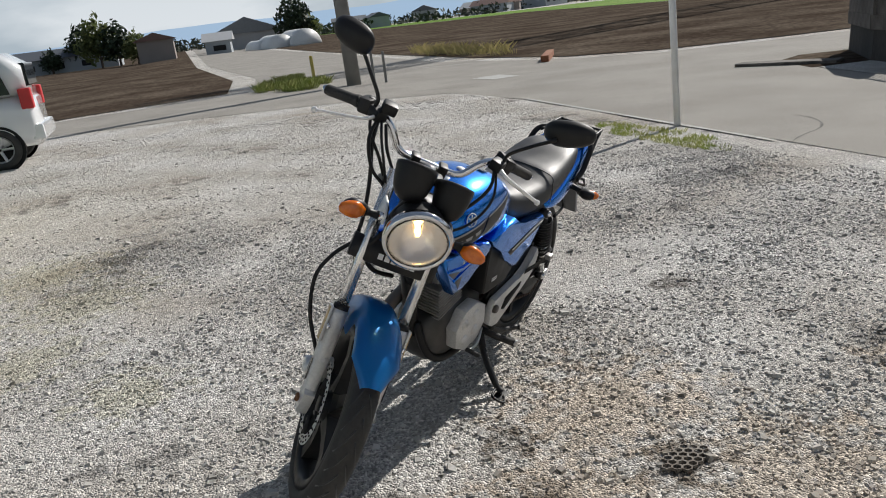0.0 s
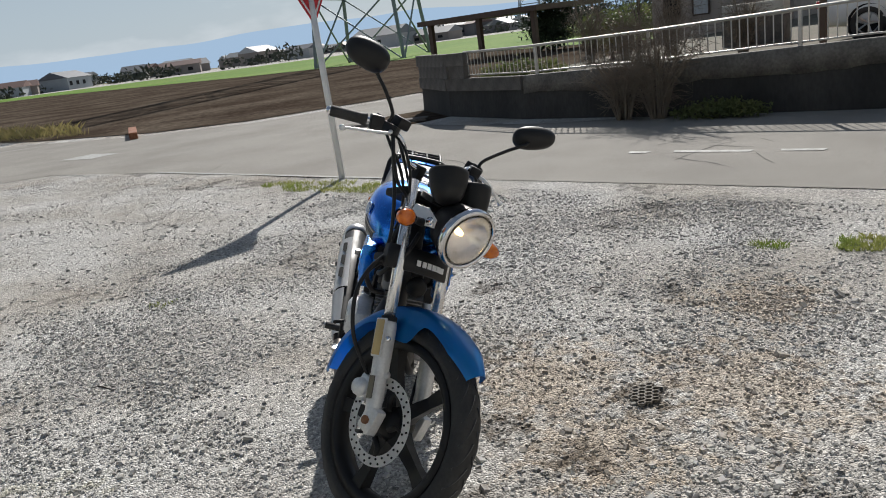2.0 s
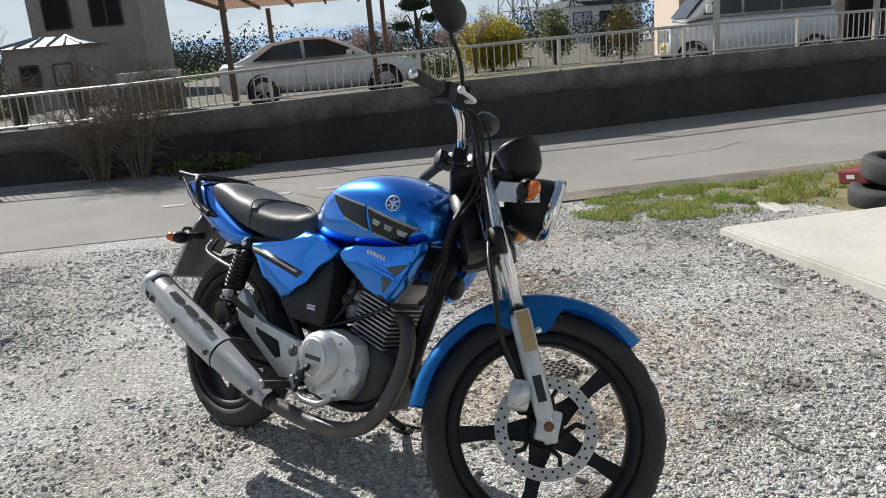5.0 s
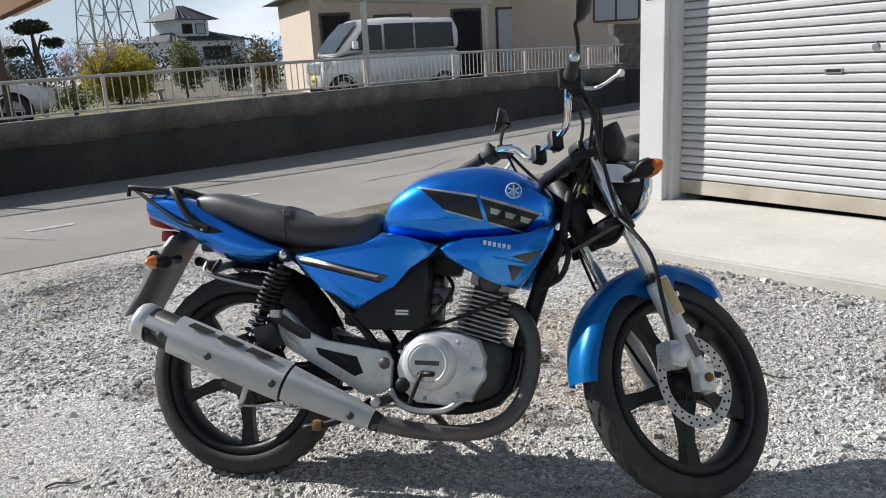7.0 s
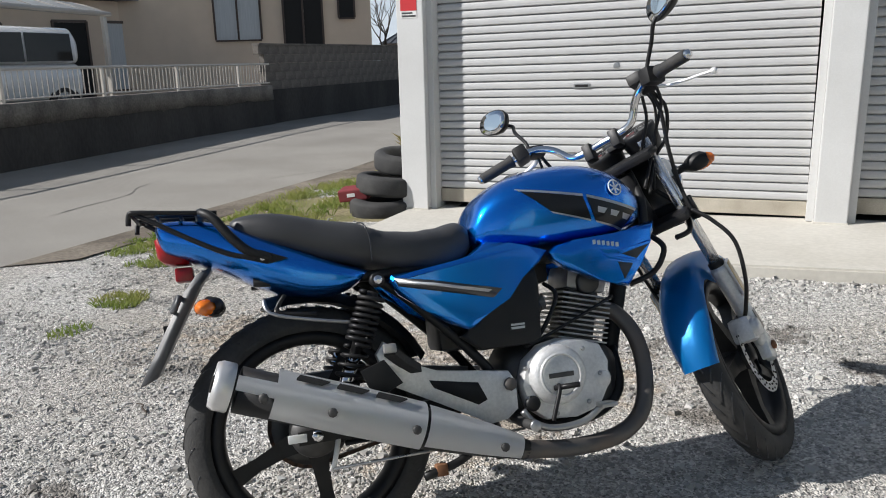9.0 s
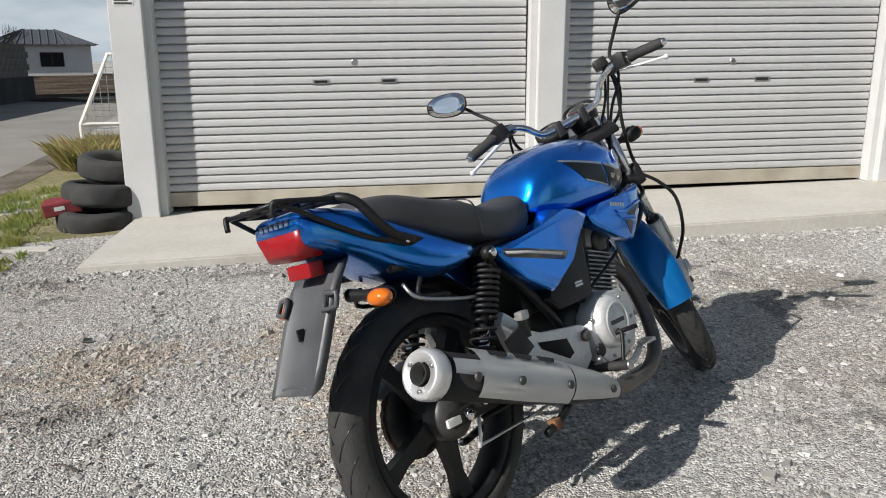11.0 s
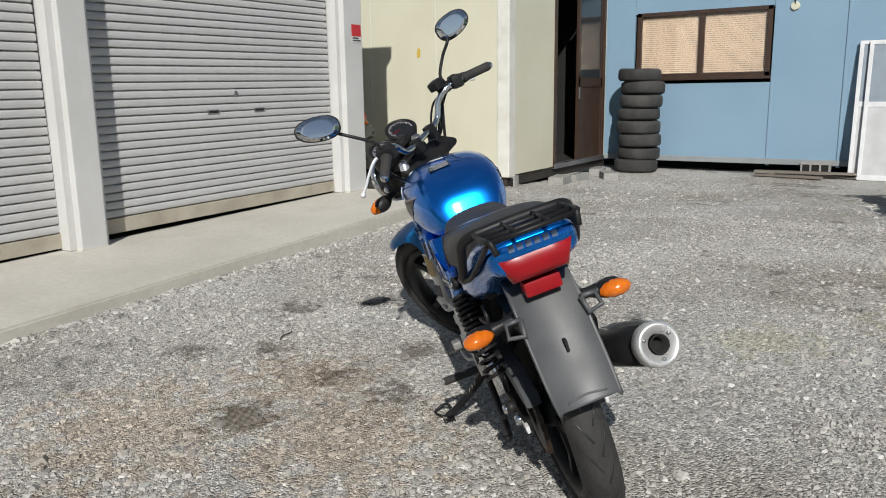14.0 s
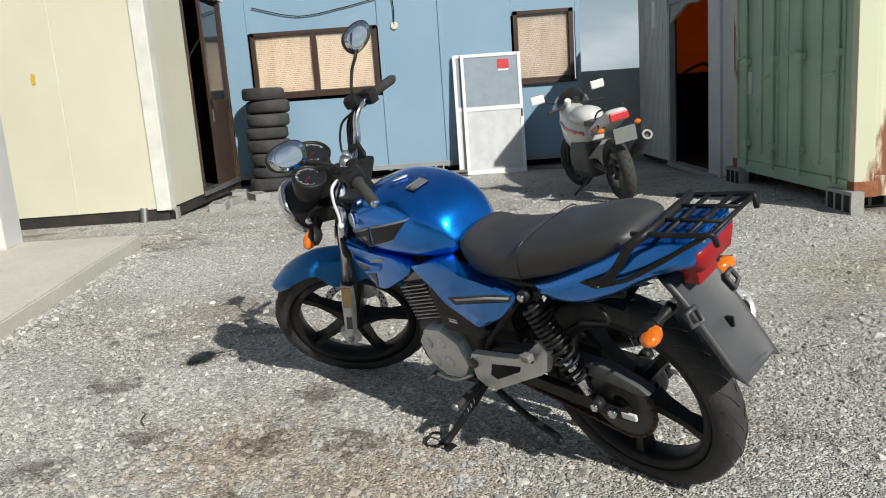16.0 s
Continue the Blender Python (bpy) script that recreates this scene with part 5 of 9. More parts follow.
def car(name, m, label, body, cabin, wheels, R, lamps=True, kei=False, glass_bits=()):
    """Body and cabin as lofts along x (front at +x), each with wheels, glass, lamps and mirrors."""
    c = empty(name, m)
    tagged(c, label, "car")
    part("body", loft([sect(*s) for s in body]), M_carwhite, c, smooth=radians(50))
    part("cabin", loft([sect(*s, 0.5) for s in cabin]), M_carwhite, c, smooth=radians(50))
    for outline, y in glass_bits:
        for s in (1, -1):
            part("side_window", prism(outline, s * y, s * (y + 0.012), 0.002), M_carglass, c)
    for x in wheels:
        for s in (1, -1):
            y = s * (max(b[3] for b in body) - 0.09)
            mm = Matrix.Translation((x, y, R)) @ along((0, 0, 0), (0, s, 0))
            wh = part("wheel", lathe([(R * 0.62, -0.08), (R * 0.9, -0.10), (R, -0.06), (R, 0.06), (R * 0.92, 0.10), (R * 0.66, 0.095), (R * 0.64, 0.05)], 32, m=mm), M_oldrubber, c, smooth=ISL)
            part("rim", lathe([(R * 0.65, 0.095), (R * 0.60, 0.085), (R * 0.58, 0.055)], 28, m=mm), M_rim, wh, smooth=ISL)
            for k in range(5):
                a = 2 * math.pi * k / 5
                part("rim_spoke", tube([mm @ Vector((0.02 * math.cos(a), 0.02 * math.sin(a), 0.085)), mm @ Vector((R * 0.62 * math.cos(a), R * 0.62 * math.sin(a), 0.08))], 0.024, 6, flat=0.6), M_rim, wh)
            part("wheel_well", lathe([(R * 1.16, 0.0), (R * 1.16, 0.098), (0.0, 0.098 - 0.14)], 28, m=mm @ Matrix.Translation((0, 0, -0.012))), M_dark, wh)
    return c


sedan = car("white_sedan", pose(-16.3, 2.3, YZ, 0, 0, 93),
    "white four-door sedan parked behind the fence",
    ((-2.32, 0.42, 0.86, 0.70), (-2.2, 0.28, 0.98, 0.86), (-1.2, 0.22, 0.98, 0.90), (0.0, 0.20, 0.94, 0.90), (1.2, 0.22, 0.92, 0.89), (2.0, 0.26, 0.80, 0.84), (2.25, 0.32, 0.66, 0.70)),
    ((-1.95, 0.88, 0.97, 0.72), (-1.2, 0.88, 1.34, 0.66), (-0.5, 0.88, 1.44, 0.63), (0.15, 0.88, 1.42, 0.63), (0.6, 0.86, 1.24, 0.68), (1.15, 0.86, 0.93, 0.74)),
    (-1.36, 1.40), 0.325, glass_bits=(([(-1.55, 0.98), (-1.05, 1.28), (-0.45, 1.36), (-0.42, 0.97)], 0.70), ([(-0.36, 0.97), (-0.36, 1.365), (0.15, 1.345), (0.62, 1.13), (0.78, 0.97)], 0.70)))
for s in (1, -1):
    part("door_mirror", box((0.55, s * 0.98 - 0.09, 0.96), (0.68, s * 0.98 + 0.06, 1.08), 0.03), M_carwhite, sedan)
    part("head_lamp", box((1.95, s * 0.66 - 0.12, 0.60), (2.22, s * 0.66 + 0.10, 0.74), 0.03), M_lampclear, sedan)
    part("tail_lamp", box((-2.33, s * 0.66 - 0.12, 0.70), (-2.15, s * 0.66 + 0.16, 0.84), 0.02), M_red, sedan)
    part("door_line", box((-0.40, s * 0.905 - 0.003, 0.35), (-0.392, s * 0.905 + 0.003, 0.95)), M_dark, sedan)
    part("side_bumper_trim", box((-1.1, s * 0.905 - 0.006, 0.42), (1.0, s * 0.905 + 0.006, 0.45)), M_carwhite, sedan)
van = car("kei_van", pose(-14.75, 11.95, YZ, 0, 0, -99) @ Matrix.Scale(1.06, 4),
    "small white high-roof van parked under the carport",
    ((-1.68, 0.40, 1.0, 0.70), (-1.62, 0.24, 1.05, 0.74), (0.6, 0.22, 1.05, 0.74), (1.15, 0.24, 1.0, 0.73), (1.55, 0.26, 0.92, 0.70), (1.70, 0.34, 0.80, 0.62)),
    ((-1.66, 1.0, 1.60, 0.66), (-1.58, 1.0, 1.76, 0.67), (0.0, 1.0, 1.80, 0.67), (0.72, 1.0, 1.76, 0.66), (1.06, 1.0, 1.40, 0.68), (1.36, 0.98, 1.06, 0.70)),
    (-1.22, 1.28), 0.28, glass_bits=(([(-1.52, 1.08), (-1.50, 1.62), (-0.55, 1.64), (-0.55, 1.08)], 0.69), ([(-0.50, 1.08), (-0.50, 1.64), (0.22, 1.64), (0.22, 1.08)], 0.69), ([(0.28, 1.08), (0.28, 1.62), (0.66, 1.62), (1.06, 1.10)], 0.69)))
part("windscreen", loft([[Vector((x, y, z)) for y in (-w, -w * 0.5, 0, w * 0.5, w)] for x, z, w in ((1.40, 1.08, 0.66), (1.12, 1.40, 0.64), (0.80, 1.71, 0.60))], closed=False, caps=False), M_carglass, van)
part("grille", box((1.66, -0.42, 0.62), (1.73, 0.42, 0.86), 0.02), M_rim, van)
part("number_plate", box((1.70, -0.16, 0.40), (1.735, 0.16, 0.55), 0.004), M_plate, van, "yellow number plate")
for k in range(3):
    part("plate_bar", box((1.735, -0.12 + 0.085 * k, 0.43), (1.738, -0.06 + 0.085 * k, 0.50)), M_bar, van)
for s in (1, -1):
    part("head_lamp", box((1.48, s * 0.56 - 0.12, 0.72), (1.70, s * 0.56 + 0.12, 0.92), 0.04), M_lampclear, van)
    part("door_mirror", box((0.92, s * 0.84 - 0.07, 1.12), (1.04, s * 0.84 + 0.05, 1.30), 0.03), M_carwhite, van)
hatch = car("white_hatchback", pose(5.12, -7.25, gz(5, -7) + 0.02, 0, 0, 4),
    "white small hatchback parked at the yard edge",
    ((-1.66, 0.36, 0.92, 0.66), (-1.60, 0.24, 0.98, 0.72), (0.5, 0.22, 0.98, 0.74), (1.2, 0.24, 0.94, 0.72), (1.62, 0.32, 0.80, 0.62)),
    ((-1.62, 0.92, 1.40, 0.60), (-1.40, 0.92, 1.56, 0.62), (0.2, 0.92, 1.60, 0.62), (0.75, 0.92, 1.30, 0.66), (1.1, 0.92, 0.98, 0.70)),
    (-1.12, 1.18), 0.28, glass_bits=(([(-1.42, 1.0), (-1.32, 1.42), (-0.85, 1.46), (-0.80, 1.0)], 0.665), ([(-0.72, 1.0), (-0.74, 1.47), (0.1, 1.49), (0.2, 1.0)], 0.665)))
for s in (1, -1):
    part("tail_lamp", box((-1.68, s * 0.60 - 0.05, 0.78), (-1.52, s * 0.60 + 0.125, 1.06), 0.02), M_red, hatch)
    part("door_line", box((-0.78, s * 0.745 - 0.003, 0.4), (-0.772, s * 0.745 + 0.003, 0.98)), M_dark, hatch)
part("rear_window", box((-1.66, -0.48, 1.08), (-1.58, 0.48, 1.40), 0.02), M_carglass, hatch)
part("rear_bumper", box((-1.73, -0.70, 0.34), (-1.55, 0.70, 0.56), 0.04), M_carwhite, hatch)

# ---- houses over the road ----
M_beige = material("beige_siding", (0.56, 0.46, 0.36), 0.8, second=(0.50, 0.41, 0.32), scale=2, amount=0.6, bump=0.1, bump_scale=30)
M_greywall = material("grey_house_wall", (0.36, 0.31, 0.27), 0.85, second=(0.28, 0.245, 0.21), scale=2, amount=0.7)
M_tile = material("dark_roof_tile", (0.055, 0.06, 0.07), 0.65, second=(0.10, 0.105, 0.115), scale=4, amount=0.7)
M_curtain = material("pale_curtain", (0.45, 0.47, 0.48), 0.8, second=(0.35, 0.37, 0.38), scale=8, amount=0.6, stretch=(1, 6, 0.2))
M_poly = material("milky_polycarbonate", (0.80, 0.81, 0.82), 0.4, second=(0.74, 0.75, 0.76), scale=3)
translucent(M_poly, 0.7)


def house(m, label, w, d, h, wall, wins, roof_h=1.2, over=0.5, roof_mat=None, side_wins=()):
    """Walls with glazed openings on the front (x = 0, facing +x), and a hipped roof."""
    o = empty("house", m)
    tagged(o, label, "house")
    part("wall", box((-d, 0, -0.3), (0, w, h)), wall, o)
    rm = roof_mat or M_tile
    bm = bmesh.new()
    a = [bm.verts.new(p) for p in ((over, -over, h), (over, w + over, h), (-d - over, w + over, h), (-d - over, -over, h))]
    e = d / 2
    r = [bm.verts.new(p) for p in ((-e, min(e, w / 2) * 0.8, h + roof_h), (-e, w - min(e, w / 2) * 0.8, h + roof_h))]
    for f in ((a[0], a[1], r[1], r[0]), (a[2], a[3], r[0], r[1]), (a[3], a[0], r[0]), (a[1], a[2], r[1]), tuple(a[::-1])):
        bm.faces.new(f)
    ro = part("roof", bm, rm, o)
    n = int(w / 0.45)
    for k in range(n):
        t = (k + 0.5) / n
        y = -over + (w + 2 * over) * t
        yr = min(max(y, min(e, w / 2) * 0.8), w - min(e, w / 2) * 0.8)
        part("tile_rib", tube([(over - 0.05, y, h + 0.03), (-e, yr, h + roof_h + 0.02)], 0.05, 5), rm, ro)
    for y0, y1, z0, z1, dark in wins:
        wd = part("window", box((-0.02, y0, z0), (0.04, y1, z1)), M_dark if dark else M_curtain, o)
        for y in np.linspace(y0, y1, max(2, round((y1 - y0) / 0.8) + 1)):
            part("frame", box((0.0, y - 0.03, z0), (0.07, y + 0.03, z1)), M_brown, wd)
        part("frame_head", box((0.0, y0, z1 - 0.05), (0.07, y1, z1 + 0.03)), M_brown, wd)
        part("sill", box((0.0, y0, z0 - 0.05), (0.09, y1, z0)), M_brown, wd)
    return o


house(pose(-19.8, 12.6, YZ, 0, 0, -14), "beige house with sliding windows behind the carport", 12.0, 5, 2.9, M_beige,
      ((0.3, 1.2, 0.3, 2.3, True), (2.0, 3.2, 0.9, 2.2, False), (4.6, 5.6, 0.1, 2.3, True), (6.2, 8.7, 0.3, 2.3, False), (9.6, 11.2, 0.9, 2.2, False)))
house(pose(-18.5, 18.9, YZ, 0, 0, -60), "pale beige corner house with dark shutters", 8.0, 6, 5.4, M_beige, ((3.2, 4.6, 1.7, 3.4, False), (5.3, 6.5, 1.5, 3.3, True), (7.0, 7.5, 2.3, 3.3, True)))
house(pose(-26.2, -8.7, 0, 0, 0, 0), "grey rendered house with a low roof", 2.7, 2.2, 2.2, M_greywall, ((0.5, 1.1, 0.9, 1.6, True), (1.6, 2.2, 0.9, 1.6, False)), 0.35, 0.3, M_greytrim)
house(pose(-31.2, -9.4, 0, 0, 0, 0), "taller grey house behind the low one", 4.3, 5, 5.4, M_greywall, ((0.6, 1.6, 3.0, 4.2, True), (2.4, 3.6, 3.0, 4.2, True)), 1.0, 0.3)
house(pose(-68.5, 24.3, 0, 0, 0, 18), "two-storey house with a dark tiled roof", 3.2, 3.4, 5.05, M_whitewall, ((0.4, 1.4, 3.9, 4.7, True), (1.8, 2.8, 3.9, 4.7, False)), 1.3, 0.8)
house(pose(-67.0, 22.9, 0, 0, 0, 18), "low wing of the tiled-roof house", 8.2, 6, 3.2, M_whitewall, ((0.5, 2.5, 1.6, 2.7, False), (3.4, 6.4, 1.6, 2.7, True)), 1.0, 0.6)
house(pose(-27.6, 53.2, 0, 0, 0, -64), "far house with a grey roof beyond the lane", 3.6, 5, 2.3, M_greywall, ((0.5, 1.4, 0.8, 1.8, True), (2.0, 3.2, 0.8, 1.8, False)), 1.2, 0.5)
house(pose(-27.0, 63.5, 0, 0, 0, -70), "far house with a dark tiled roof", 7, 6, 2.2, M_whitewall, ((1, 2.4, 0.6, 1.6, True), (3.4, 5, 0.6, 1.6, True)), 1.2, 0.6)
for i, (x, y, h) in enumerate(((-12.4, 25.2, 3.7), (-11.7, 27.2, 3.2))):
    bare_tree("bare_tree", (x, y, YZ), h, 0.7, 70 + i, "leafless garden tree behind the block wall", levels=4, twigs=4, r0=0.08)

lawn = part("lawn", polysheet([(-8.8, 3.2), (-8.9, 9.6), (-13.6, 9.4), (-22, 10.5), (-24, 4.2), (-15, 4.4)], 0.205), M_grass)
tagged(lawn, "yellowed winter lawn in the raised garden", "lawn", kind="structure")

# carports
cp = empty("carport", pose(-13.3, 9.8, YZ))
tagged(cp, "carport with arched milky roof panels", "carport")
for x, y in ((0.4, 0.6), (-0.9, 5.0)):
    part("post", box((x - 0.05, y - 0.05, -0.1), (x + 0.05, y + 0.05, 2.2), 0.006), M_alu, cp)
part("front_beam", tube([(0.75, -0.6, 2.2), (-0.9, 5.2, 2.2)], 0.06, 8), M_alu, cp)
for k in range(8):
    f = k / 7
    a = Vector((0.75, -0.6, 2.2)).lerp(Vector((-0.9, 5.2, 2.2)), f)
    part("rafter", tube([a, a + Vector((-0.9, -0.25, 0.28)), a + Vector((-2.6, -0.75, 0.36))], 0.025, 6, 4), M_alu, cp)
    if k < 7:
        b = Vector((0.75, -0.6, 2.2)).lerp(Vector((-0.9, 5.2, 2.2)), (k + 1) / 7)
        part("roof_panel", loft([[a + o, b + o] for o in (Vector((0, 0, 0.03)), Vector((-0.9, -0.25, 0.31)), Vector((-2.6, -0.75, 0.39)))], closed=False, caps=False), M_poly, cp)
M_brownsteel = material("brown_steel_post", (0.12, 0.075, 0.05), 0.6)
bp = empty("brown_carport", pose(-13.9, 0.55, YZ))
tagged(bp, "brown steel carport frame over the sedan", "carport")
for x, y in ((0, 0), (0.3, 2.9), (-4.5, 0.5), (-4.2, 3.4)):
    part("post", box((x - 0.055, y - 0.055, -0.1), (x + 0.055, y + 0.055, 2.25), 0.006), M_brownsteel, bp)
for k in range(6):
    part("rafter", box((-4.8, -0.6 + k * 0.85, 2.25), (0.5, -0.55 + k * 0.85, 2.33)), M_brownsteel, bp)
M_tinted = material("brown_tinted_sheet", (0.62, 0.50, 0.42), 0.4)
translucent(M_tinted, 0.75)
part("roof_sheet", box((-4.9, -0.7, 2.33), (0.55, 4.0, 2.36)), M_tinted, bp)
pg = empty("brown_pergola", pose(-33, -23, -0.2))
tagged(pg, "low brown roofed shelter in the distance", "shelter")
part("roof", box((-3, -0.5, 2.1), (3.5, 7.0, 2.35)), M_brownsteel, pg)
for x, y in ((3, 0), (3, 3.2), (3, 6.5)):
    part("post", box((x - 0.12, y - 0.12, 0), (x + 0.12, y + 0.12, 2.1)), M_brownsteel, pg)

# taller block wall at the end of the retaining wall
bw = empty("block_wall", pose(0, 0, 0))
tagged(bw, "tall stained concrete block wall by the lane", "wall")
A, B = Vector((-9.78, 14.7, 0)), Vector((-10.4, 27.0, 0))
dd = (B - A).normalized()
rotz = math.atan2(dd.y, dd.x)
part("footing", box((0, -0.12, -0.2), ((B - A).length, 0.18, 0.62), m=Matrix.Translation(A) @ Matrix.Rotation(rotz, 4, "Z")), M_wall, bw)
bl = bmesh.new()
box((-0.197, -0.07, 0), (0.197, 0.07, 0.187), 0.005, bl)
me2 = bpy.data.meshes.new("block")
bl.to_mesh(me2)
bl.free()
me2.materials.append(M_block)
L = (B - A).length
for r_ in range(5):
    nb = int(L / 0.4)
    for k in range(nb):
        off = (k + (0.5 if r_ % 2 else 0)) * 0.4 + 0.2
        if off < L:
            shared("block", me2, bw, Matrix.Translation(A + dd * off + Vector((0, 0, 0.62 + r_ * 0.19))) @ Matrix.Rotation(rotz, 4, "Z"))
part("coping", box((0, -0.10, 1.57), (L, 0.10, 1.61), 0.004, m=Matrix.Translation(A) @ Matrix.Rotation(rotz, 4, "Z")), M_block, bw)
sheet("field", [(-20, 30), (-5.5, 24), (-2, 30), (10, 60), (-40, 75), (-60, 45)], 0.02, M_soil, "bare brown field beyond the lane", "field")
sheet("grass_strip", [(-10, 28), (-5.2, 22), (-4.4, 22.4), (-8, 29)], 0.03, M_grass, "dry grass strip at the lane's bend", "verge")

# wire-mesh ramp by the garage
cage = empty("mesh_ramp", pose(-3.45, 10.1, 0.0))
tagged(cage, "sloping wire-mesh guard with a pale frame", "guard")
part("frame", tube([(0, 0, 0.42), (0.35, 0.1, 1.22), (1.2, 0.25, 1.22), (1.2, 0.25, 0.42), (0, 0, 0.42)], 0.03, 6), M_cream2, cage)
part("lower_frame", tube([(0, 0, 0.42), (0, 0, -0.1), (1.2, 0.25, -0.1), (1.2, 0.25, 0.42)], 0.03, 6), M_cream2, cage)
bm = bmesh.new()
for k in range(16):
    f = k / 15
    tube([(f * 1.2, f * 0.25, -0.08), (f * 1.2, f * 0.25, 0.42 + min(0.8, f * 1.2 * 2.2))], 0.004, 4, bm=bm)
for k in range(18):
    z = -0.05 + k * 0.07
    x0 = max(0, (z - 0.42) / 2.2)
    tube([(x0, x0 * 0.2, z), (1.2, 0.25, z)], 0.004, 4, bm=bm)
part("wire_mesh", bm, M_steel, cage)

# ---- left of the garage: dumped tyres, a red crate, a kerb stone ----
for i, (x, y, z, rx, ry) in enumerate(((-2.22, 6.52, 0.07, 4, 3), (-2.18, 6.58, 0.24, -3, 5), (-2.12, 6.80, 0.41, 6, 3))):
    t = part("car_tyre", car_tyre(0.29, 0.17, 0.18), M_oldrubber, smooth=ISL)
    t.matrix_basis = pose(x, y, gz(x, y) + z, rx, ry, 20 * i)
    tagged(t, "dumped worn car tyre beside the garage", "tyre", "dumped tyres")
cr = part("red_crate", box((-0.13, -0.09, 0.0), (0.13, 0.09, 0.10), 0.012), material("faded_dark_red_plastic", (0.22, 0.03, 0.035), 0.6, second=(0.14, 0.02, 0.025), scale=12, amount=0.7))
cr.matrix_basis = pose(-2.42, 6.42, gz(-2.5, 6.3) + 0.14, 6, -8, 12)
tagged(cr, "red plastic battery crate on the tyres", "crate")
part("mark_bar", box((-0.05, -0.093, 0.04), (0.02, -0.090, 0.07)), M_signwhite, cr)
kb = part("kerb_stone", box((-0.26, -0.06, -0.06), (0.26, 0.06, 0.025), 0.012), M_slab)
kb.matrix_basis = pose(-2.55, 5.78, gz(-2.5, 5.8), 0, 0, -4)
tagged(kb, "loose concrete kerb stone in the grass", "kerb")
sheet("grass_bank", [(-3.5, 4.9), (-2.9, 4.7), (-2.3, 5.0), (-2.0, 5.6), (-1.98, 9.5), (-3.4, 13), (-4.2, 13), (-3.75, 8), (-3.5, 5)], 0.004, M_grass, "patchy dry grass beside the garage", "grass")
dirt = material("damp_road_edge_dirt", (0.10, 0.08, 0.06), 0.9, second=(0.21, 0.18, 0.14), scale=2.2, amount=1.0, fine=0.3, fine_scale=40)
sheet("road_edge_dirt", [(-3.92, 4.2), (-3.55, 4.5), (-3.6, 8), (-4.1, 13.5), (-4.65, 13.5), (-4.1, 9)], 0.008, dirt, "dark damp dirt along the road edge", "verge")

# ---- poles and signs ----
M_polewhite = material("white_pole_paint", (0.70, 0.70, 0.69), 0.5, second=(0.55, 0.54, 0.52), scale=6, amount=0.6)
M_polegrey = material("concrete_pole", (0.22, 0.215, 0.20), 0.85, second=(0.16, 0.155, 0.145), scale=4, amount=0.7)
stop = empty("stop_sign", pose(-3.83, -2.13, gz(-3.8, -2.1)))
tagged(stop, "white steel pole with a red triangular road sign", "road sign")
part("pole", tube([(0, 0, -0.1), (0.0, -0.02, 1.2), (0.0, -0.04, 2.5)], 0.038, 14), M_polewhite, stop, smooth=ISL)
part("sign_plate", prism([(-0.36, 0.60), (0.36, 0.60), (0.40, 0.55), (0.04, -0.06), (-0.04, -0.06), (-0.40, 0.55)], -0.004, 0.004, m=Matrix.Translation((0.0, -0.03, 1.90)) @ Matrix.Rotation(radians(-6), 4, "Z")), M_red, stop, "red triangular sign plate")
part("sign_border", prism([(-0.33, 0.57), (0.33, 0.57), (0.36, 0.54), (0.03, -0.03), (-0.03, -0.03), (-0.36, 0.54)], -0.0055, 0.0055, m=Matrix.Translation((0.0, -0.03, 1.90)) @ Matrix.Rotation(radians(-6), 4, "Z")), M_signwhite, stop)
part("sign_face", prism([(-0.30, 0.545), (0.30, 0.545), (0.325, 0.52), (0.02, 0.0), (-0.02, 0.0), (-0.325, 0.52)], -0.007, 0.007, m=Matrix.Translation((0.0, -0.03, 1.90)) @ Matrix.Rotation(radians(-6), 4, "Z")), M_red, stop)
up = empty("utility_pole", pose(-2.50, -14.6, gz(-2.3, -14.6)))
tagged(up, "grey concrete utility pole beside the junction", "utility pole")
part("pole", tube([(0, 0, -0.3), (0.06, 0.0, 4), (0.12, 0, 9)], [0.19, 0.17, 0.13], 16), M_polegrey, up, smooth=ISL)
part("small_plate", prism([(-0.25, 0.2), (0.25, 0.2), (0, -0.25)], -0.01, 0.01, m=Matrix.Translation((-0.42, 0.1, 2.55)) @ Matrix.Rotation(radians(20), 4, "Z")), M_greytrim, up)
for x in (-0.45, -0.75):
    part("marker_post", tube([(x, 0.4, -0.1), (x, 0.4, 0.75)], 0.035, 8), M_polegrey, up)
part("stake", tube([(0.55, -3.5, -0.1), (0.55, -3.5, 0.75)], 0.05, 8), material("yellow_stake", (0.45, 0.36, 0.10), 0.7), up)
wb = part("culvert_slab", box((-0.85, -0.16, -0.1), (0.85, 0.16, 0.07), 0.02), M_block)
wb.matrix_basis = pose(-8.3, -5.75, -0.12, 0, 0, 118)
tagged(wb, "stained concrete culvert slab by the branch lane", "slab")
tk = part("low_timber", box((-1.2, -0.1, 0), (1.2, 0.1, 0.18), 0.01), M_rustp)
tk.matrix_basis = pose(-7.9, -14.6, -0.12, 0, 0, 62)
tagged(tk, "rusty low beam at the field edge", "beam")

# ---- lattice tower and distance ----
M_lattice = material("galvanised_lattice", (0.24, 0.27, 0.27), 0.6, 0.3)


